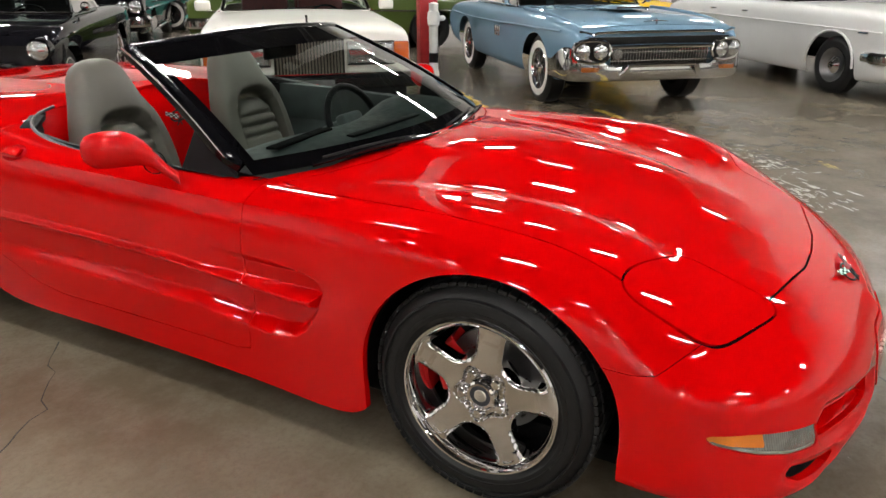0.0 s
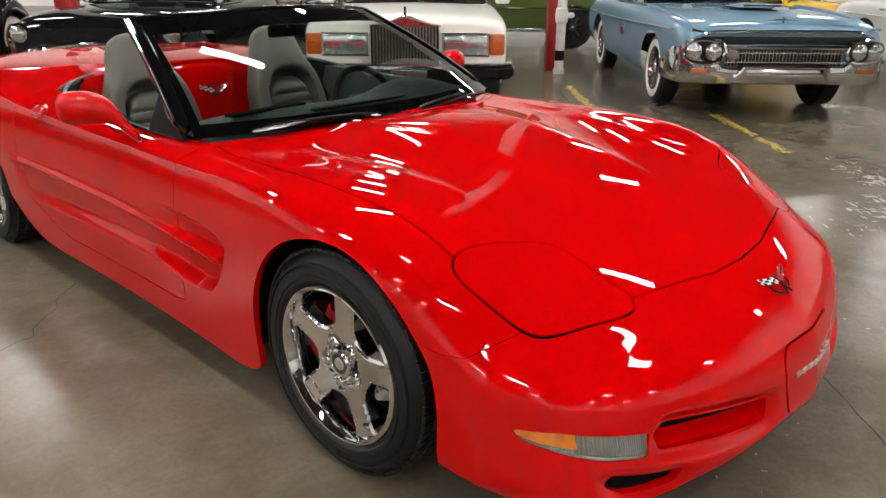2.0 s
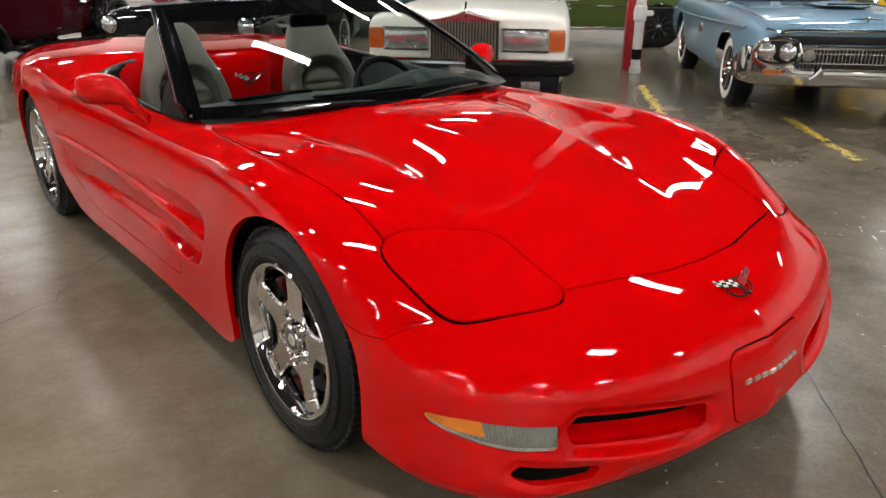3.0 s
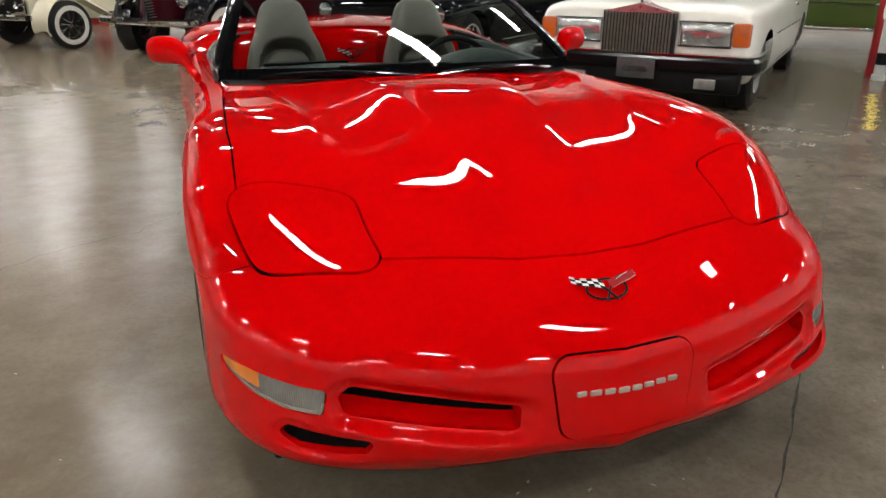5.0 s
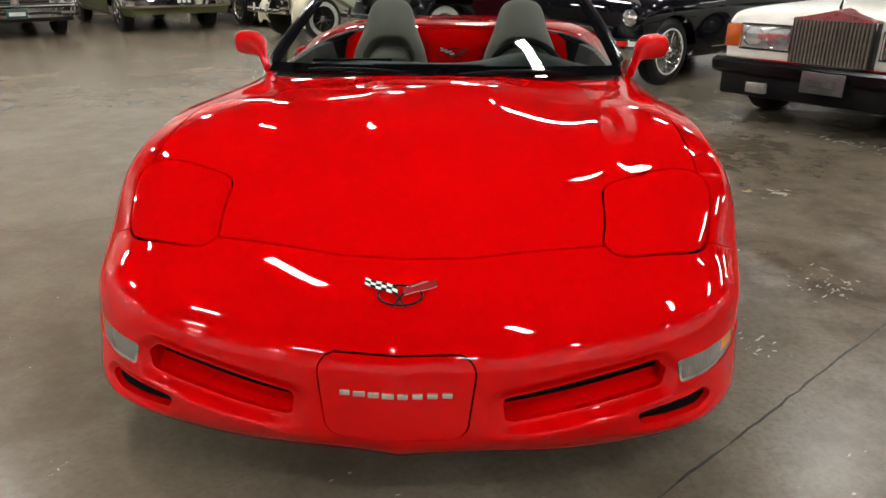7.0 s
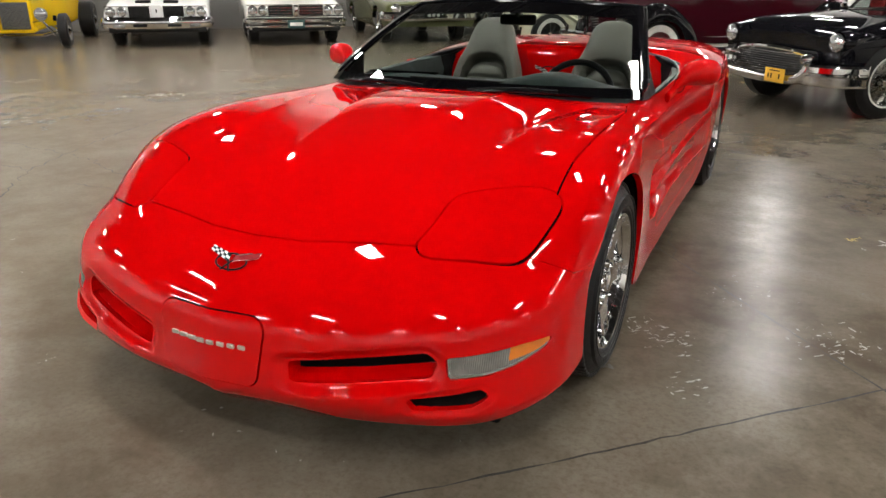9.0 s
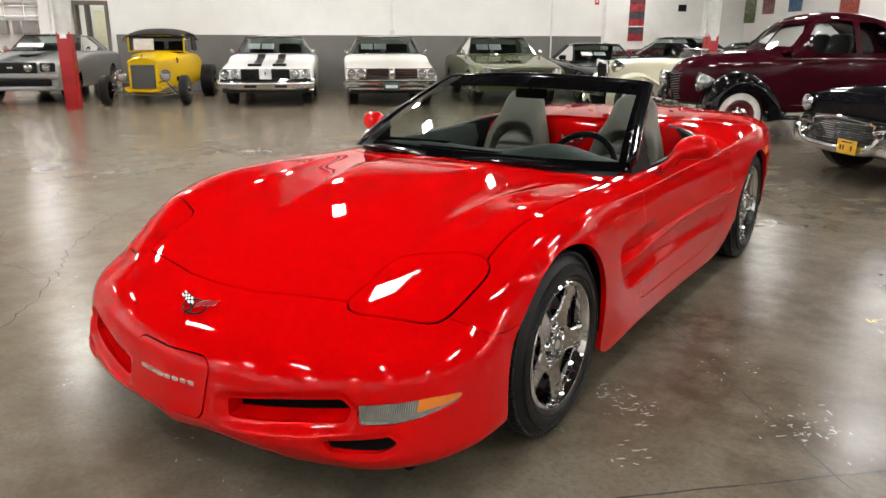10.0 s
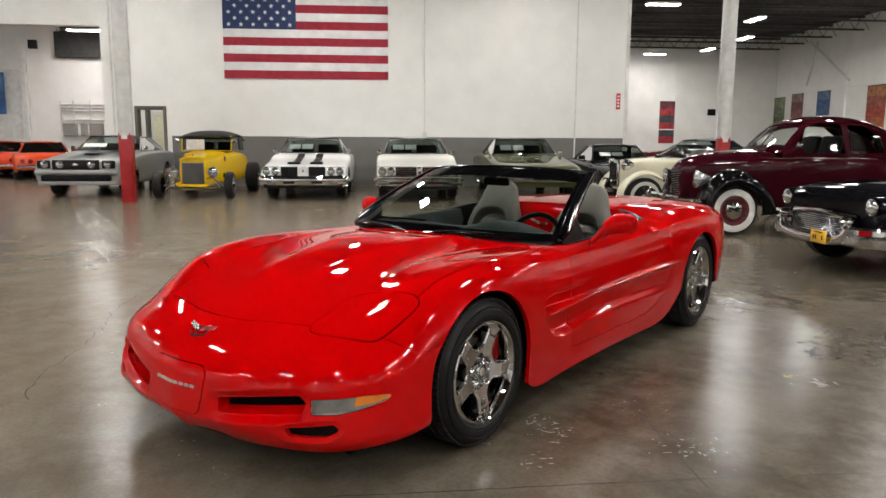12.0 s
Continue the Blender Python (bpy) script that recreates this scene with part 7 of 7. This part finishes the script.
def silver_fastback(m):
    paint = car_paint("silver_paint", (.36, .365, .37), flake=.45)
    car = muscle_coupe(m, paint, "silver modern muscle car with black hood scoop", "mag", hood=.98, w=.94, nose=-.92, base=2.72, tail=3.75, zr=1.38, belt=1.04, sheets=0, r=.35)
    g = part("grille", box((0, -.945, .74), (1.02, .03, .22), .04), RIB, car, "black front grille with round lamps")
    for s in (1, -1):
        headlight(car, s * .34, -.965, .745, .075, .010)
        part("headlight_unit", box((s * .70, -.905, .75), (.30, .08, .19), .05), RIB, car, "dark headlight housing")
        headlight(car, s * .68, -.945, .75, .075, .008)
        part("fog_signal", box((s * .74, -.955, .555), (.22, .03, .04), .012), plain("side_marker", (.45, .10, .06), .3), car)
    part("bumper_cover", box((0, -.92, .575), (1.78, .20, .12), .055, 4), paint, car)
    part("lower_intake", box((0, -.955, .445), (1.50, .12, .13), .03), BLACK, car)
    part("chin", box((0, -.90, .335), (1.66, .22, .09), .04, 3), paint, car)
    part("badge", box((0, -.975, .745), (.11, .01, .045), .01), BRIGHT, car)
    for q in (-.20, .20):
        part("hood_stripe", sheet([[(q + x, y, on_hood(.98, y, 1.04, -.92) + .010) for x in np.linspace(-.13, .13, 5)] for y in np.linspace(-.72, .84, 14)]), BLACK, car, "matt black hood stripe")
    part("hood_scoop", moved(box((0, 0, 0), (.34, .36, .07), .03, 3), pose(0, .15, on_hood(.98, .15, 1.04, -.92) + .015, 6)), BLACK, car, "black hood scoop")
    price_sheet(car, -.35, 1.15, 1.17, .55, .17, 60)
    return car


def yellow_hot_rod(m):
    """An open-wheeled yellow hot rod with a black soft top."""
    paint = car_paint("yellow_paint", (.72, .46, .008))
    car = thing("hot_rod", "bright yellow hot rod with open wheels and black top", "car", m, "parked cars")
    st = [(-.02, .86, .24, .84, .36), (.02, .90, .27, .87, .34), (.5, .95, .34, .90, .34), (1.0, 1.02, .46, .96, .34), (1.2, 1.06, .58, 1.00, .34), (1.8, 1.08, .66, 1.02, .34), (2.4, 1.08, .68, 1.00, .36), (2.9, 1.00, .66, .90, .40), (3.3, .80, .58, .74, .46)]
    hole = [(-.2, 1.22), (.45, 1.22), (.50, 1.4), (.50, 2.4), (-.2, 2.45)]
    half = capped(shell_half(st))
    half = clip(half, -np.minimum(poly_dist(half[0][:, :2], hole), np.where(half[0][:, 2] > .8, 1, -1)))
    part("body", both(half), paint, car)
    for s in (1, -1):
        car_wheel(car, s * .78, 0, .305, "steel", .17)
        car_wheel(car, s * .80, 2.75, .375, "steel", .30)
        headlight(car, s * .435, -.12, .60, .105, .014)
        part("light_bar", tube([(s * .10, -.07, .42), (s * .435, -.08, .49)], .016, 8), CHROME, car)
        part("radius_rod", tube([(s * .70, .0, .29), (s * .34, 1.1, .36)], .016, 8), CHROME, car)
        part("frame_rail", tube([(s * .32, -.20, .34), (s * .34, .8, .36), (s * .36, 3.0, .42)], .045, 8), paint, car)
        part("shock_absorber", tube([(s * .62, -.08, .22), (s * .44, -.08, .47)], .022, 8), CHROME, car)
    part("front_axle", tube([(-.72, 0, .30), (-.4, -.02, .22), (.4, -.02, .22), (.72, 0, .30)], .026, 8), CHROME, car)
    g = part("radiator_shell", box((0, -.05, .615), (.58, .10, .60), .08, 4), paint, car, "yellow radiator shell")
    part("grille", box((0, -.105, .575), (.47, .02, .47), .05, 3), plain("mesh_grey", (.12, .12, .12), .5), g, "grey mesh grille")
    grille_bars(g, -.225, .225, .355, .795, -.12, 22, True, STEEL, .004)
    part("spreader_bar", box((0, -.18, .305), (.62, .10, .06), .02), paint, car)
    cabin(car, paint, 1.20, 1.26, 2.5, 2.75, .60, .58, 1.05, 1.385, quarter=.7, roof_paint=plain("black_cloth_top", (.02, .02, .02), .85, bumps=.4), trim=paint, bow=.02)
    cloth = plain("black_cloth_top", (.016, .016, .016), .85, bumps=.4)
    rows = []
    for q in np.linspace(0, 1, 15):
        lift = .13 * math.sin(math.pi * min(1, q * 1.15)) ** .7 if q < .87 else .13 * math.sin(math.pi * 1.0) ** .7
        rows.append([(t * .61, 1.19 + 1.62 * q, 1.410 + lift * (1 - .35 * t * t) - .05 * abs(t) ** 4 - .20 * max(0, q - .72)) for t in np.linspace(-1, 1, 15)])
    part("soft_top", lipped(sheet(rows), .03), cloth, car, "black cloth folding top")
    part("shell_crown", tube(spline(np.array([(-.27, -.05, .84), (-.18, -.06, .90), (0, -.07, .92), (.18, -.06, .90), (.27, -.05, .84)]), 16), .05, 10), paint, car)
    part("mascot", tube([(0, -.06, .95), (0, -.02, 1.00)], [.02, .008], 8), CHROME, car)
    price_sheet(car, -.25, 1.19, 1.20, .42, .24, 8)
    seats_inside(car, 1.85, .55, .90)
    mirrors(car, .62, 1.22, 1.24)
    return car


def white_wagon(m):
    """A plain white sixties saloon, seen from its flank."""
    paint = car_paint("dart_white_paint", (.68, .68, .67))
    car = thing("sixties_saloon", "plain white sixties saloon with small chrome hubcaps", "car", m, "parked cars")
    w = .885
    st = sedan_stations(-.82, 3.8, .95, .98, .96, w, .20, .85, 2.8, .05)
    hole = [(-.2, .95), (.62, .98), (.72, 1.2), (.72, 2.5), (-.2, 2.6)]
    d1 = [(.86, .34), (.86, 1.3), (1.80, 1.3), (1.80, .34)]
    d2 = [(1.81, .34), (1.81, 1.3), (2.55, 1.3), (2.45, .6), (2.3, .34)]
    car_body(car, paint, st, (0, 2.82), .385, [hole], [([1, 2], d1), ([1, 2], d2), ([0, 1], [(-.3, -.76), (.70, -.76), (.74, .8), (-.3, .82)])])
    wheels(car, .73, 2.82, .325, "steel", .18)
    cabin(car, paint, .86, 1.4, 2.7, 3.2, .76, .62, .98, 1.40, quarter=.4, b_post=1.82)
    seats_inside(car, 1.6, .68, .82, None, 2)
    for s in (1, -1):
        headlight(car, s * .66, -.84, .70, .085)
        part("arch_trim", tube([(s * (w + .006), -.385 * math.cos(t) , .33 + .385 * math.sin(t)) for t in np.linspace(0, math.pi, 20)], .014, 6), paint, car)
        part("side_crease", tube([(s * (w - .002), -.70, .735), (s * (w + .004), .6, .745), (s * (w + .004), 2.4, .755), (s * w, 3.5, .76)], .010, 6), paint, car)
        for y in (1.68, 2.42):
            part("door_handle", box((s * (w + .012), y, .84), (.025, .12, .022), .006), CHROME, car)
        part("side_script", box((s * (w + .004), -.45, .72), (.006, .15, .022), .002), BRIGHT, car)
        part("bumper_wrap", box((s * (w - .03), -.62, .47), (.05, .34, .11), .02), CHROME, car)
        part("side_mirror", box((s * .93, 1.02, 1.04), (.13, .05, .09), .025, 3), CHROME, car)
    g = part("grille", box((0, -.835, .68), (1.1, .02, .18), .02), RIB, car)
    grille_bars(g, -.55, .55, .60, .76, -.85, 7, False, CHROME, .008)
    bumper(car, .88, -.90, .47, .12, .08, CHROME, .3, .05, "front_bumper")
    return car


def long_sedan(m, paint, label, style="ww", w=.98, base=3.1, nose=-.95, tail=4.4, hood=.98, belt=1.02, zr=1.42, fins=0.0, trim=True, dual=True, two_tone=None):
    """A long chrome-laden car of the fifties or sixties."""
    car = thing("vintage_sedan", label, "car", m, "parked cars")
    st = sedan_stations(nose, tail, hood, belt, belt - .02 + fins * .3, w, .28, .9, 3.0, .06)
    hole = [(-.2, 1.0), (.68, 1.02), (.8, 1.3), (.8, 2.7), (-.2, 2.8)]
    door = [(.95, .36), (.95, 1.3), (2.2, 1.3), (2.2, .36)]
    car_body(car, paint, st, (0, base), .40, [hole], [([1, 2], door), ([0, 1], [(-.3, nose + .06), (.74, nose + .06), (.80, .86), (-.3, .88)])])
    wheels(car, .78, base, .35, style, .20)
    cabin(car, paint, .90, 1.35, 2.75, 3.3, .84, .70, belt, zr, quarter=.45, roof_paint=two_tone)
    seats_inside(car, 1.7, .75, .86, None, 2)
    for s in (1, -1):
        for x in ((.62, .82) if dual else (.78,)):
            headlight(car, s * x, nose - .02, .74, .085, .016)
        if trim:
            part("side_trim", tube([(s * (w + .008), nose + .3, .70), (s * (w + .012), 1.2, .68), (s * (w + .008), tail - .5, .66)], .016, 8), CHROME, car)
            part("sill_trim", box((s * (w - .008), base / 2, .315), (.02, base - .95, .05), .008), BRIGHT, car)
        if fins:
            part("tail_fin", tube([(s * .86, 2.6, belt - .02), (s * .90, tail - .6, belt + fins * .6), (s * .90, tail, belt + fins)], [.02, .04, .05], 8), paint, car)
        part("door_handle", box((s * (w + .012), 2.05, .88), (.025, .14, .025), .006), CHROME, car)
    g = part("grille", box((0, nose - .005, .66), (1.30, .02, .20), .03), RIB, car, "chrome barred grille")
    grille_bars(g, -.65, .65, .57, .75, nose - .022, 5, False, CHROME, .012)
    bumper(car, w, nose - .10, .50, .17, .10, CHROME, .45, .06, "front_bumper")
    bumper2 = bumper(car, w, -(tail + .08), .50, .15, .08, CHROME, .4, .05, "rear_bumper")
    bumper2.matrix_local = pose(0, 0, 0, 0, 0, 180)
    mirrors(car, .88, 1.05, belt)
    return car


def low_sports(m, paint, label, sheets=0, zr=1.22):
    """A low wedge-shaped sports coupe."""
    car = thing("sports_coupe", label, "car", m, "parked cars")
    w = .92
    st = [(-.90, .55, .70, .53, .22), (-.82, .62, .80, .58, .18), (-.5, .72, .89, .70, .18), (0, .80, w, .78, .19), (.6, .84, w, .80, .19), (1.0, .87, w, .82, .19), (1.8, .88, w, .84, .19), (2.5, .90, w, .88, .19), (3.1, .90, w, .86, .22), (3.5, .82, w * .95, .78, .28), (3.6, .62, w * .9, .58, .34)]
    hole = [(-.2, .85), (.6, .92), (.70, 1.15), (.70, 1.95), (-.2, 2.05)]
    car_body(car, paint, st, (0, 2.55), .375, [hole], [([1, 2], [(.85, .28), (.85, 1.2), (1.95, 1.2), (1.95, .28)]), ([0, 1], [(-.3, -.66), (.62, -.66), (.72, .7), (-.3, .76)])])
    wheels(car, .78, 2.55, .33, "mag", .24)
    cabin(car, paint, .82, 1.45, 2.1, 2.8, .74, .55, .86, zr, quarter=.35, trim=BLACK)
    seats_inside(car, 1.6, .62, .72)
    for s in (1, -1):
        part("headlight", moved(box((0, 0, 0), (.26, .22, .09), .04, 3), pose(s * .62, -.68, .63, 24, 0, s * -18)), LAMPGLASS, car, "swept headlight")
        part("side_duct", moved(box((0, 0, 0), (.28, .06, .11), .03), pose(s * .58, -.855, .34, 0, 0, s * -14)), BLACK, car)
        m2 = part("door_mirror", moved(box((0, 0, 0), (.17, .09, .10), .035, 3), pose(s * .95, 1.02, .94)), paint, car)
        part("mirror_arm", tube([(s * .84, 1.05, .86), (s * .93, 1.03, .92)], .015, 6), BLACK, m2)
    part("intake", box((0, -.90, .36), (.62, .05, .13), .03), BLACK, car, "black front intake")
    for k in range(sheets):
        price_sheet(car, -.35 + k * .30, 1.10, 1.02, .27, .16, 62)
    return car


def red_tail(m, paint, label):
    """A far sports car seen from behind."""
    car = low_sports(m, paint, label, 0, 1.20)
    for x in (-.62, -.40, .40, .62):
        part("tail_lamp", moved(revolve([(.0, .07), (.02, .06), (.025, .001)], 18, "y"), pose(x, 3.60, .62)), plain("tail_red", (.25, .01, .01), .2, coat=1), car)
    part("rear_bumper", box((0, 3.62, .45), (1.6, .08, .10), .03), CHROME, car)
    return car


def build_cars():
    # the row that faces the red car's right
    white_wagon(hall_pose(5.15, -6.15, 0, -90))
    blue_hardtop(hall_pose(5.37, -2.70, 0, -90))
    white_limousine(hall_pose(5.04, .70, 0, -90))
    black_roadster(hall_pose(5.42, 3.70, 0, -90))
    maroon_coupe(hall_pose(5.15, 7.15, 0, -90))
    cream_roadster(hall_pose(4.85, 9.85, 0, -90))
    # the row along the partition
    silver_fastback(hall_pose(-6.68, 14.25, 0, 0))
    yellow_hot_rod(hall_pose(-4.05, 13.1, 0, 0))
    white_striped(hall_pose(-1.58, 13.4, 0, 0))
    white_barred(hall_pose(.95, 13.2, 0, 0))
    olive_coupe(hall_pose(3.55, 12.8, 0, 0))
    low_sports(hall_pose(5.90, 12.8, 0, 0), car_paint("dark_grey_paint", (.012, .012, .014)), "black modern sports coupe with price sheets in its windshield", 2)
    # second row behind the posts
    long_sedan(hall_pose(11.7, 1.3, 0, 180), car_paint("moss_green_paint", (.070, .100, .026)), "moss green sixties sedan with bright sill trim", "wire", hood=.96, belt=1.0)
    long_sedan(hall_pose(12.35, 3.95, 0, -90), car_paint("black_sedan_paint", (.007, .007, .008)), "black fifties sedan with heavy chrome front", "cap")
    long_sedan(hall_pose(17.0, 6.2, 0, -180), car_paint("teal_paint", (.10, .36, .31)), "teal fifties sedan with grey side panel and chrome", "ww", two_tone=WHITE)
    low_sports(hall_pose(10.2, -5.4, 0, -90), car_paint("bright_yellow_paint", (.70, .42, .01)), "bright yellow sports car behind the blue coupe")
    # dark cars in the part of the hall past the partition
    low_sports(hall_pose(8.6, 20.3, 0, -90), car_paint("graphite_paint", (.020, .022, .024)), "dark grey sports coupe past the end of the partition")
    long_sedan(hall_pose(10.2, 23.2, 0, -90), car_paint("wine_paint", (.10, .008, .012)), "wine red vintage sedan with a black roof", "cap", zr=1.40, two_tone=BLACK)
    low_sports(hall_pose(11.6, 20.6, 0, -90), car_paint("graphite_paint", (.012, .012, .013)), "black sports coupe parked behind the cream roadster", 1)
    # the far room beyond the wide opening
    red_tail(hall_pose(-12.0, 23.6, 0, 205), car_paint("orange_red_paint", (.65, .065, .015)), "orange sports car seen from behind")
    red_tail(hall_pose(-13.6, 24.6, 0, 200), car_paint("orange_red_paint", (.62, .05, .015)), "orange red sports car in the far room")
    long_sedan(hall_pose(-14.2, 26.2, 0, 90), car_paint("far_white_paint", (.75, .75, .72)), "white vintage sedan in the far room", "cap", zr=1.45)


build_cars()
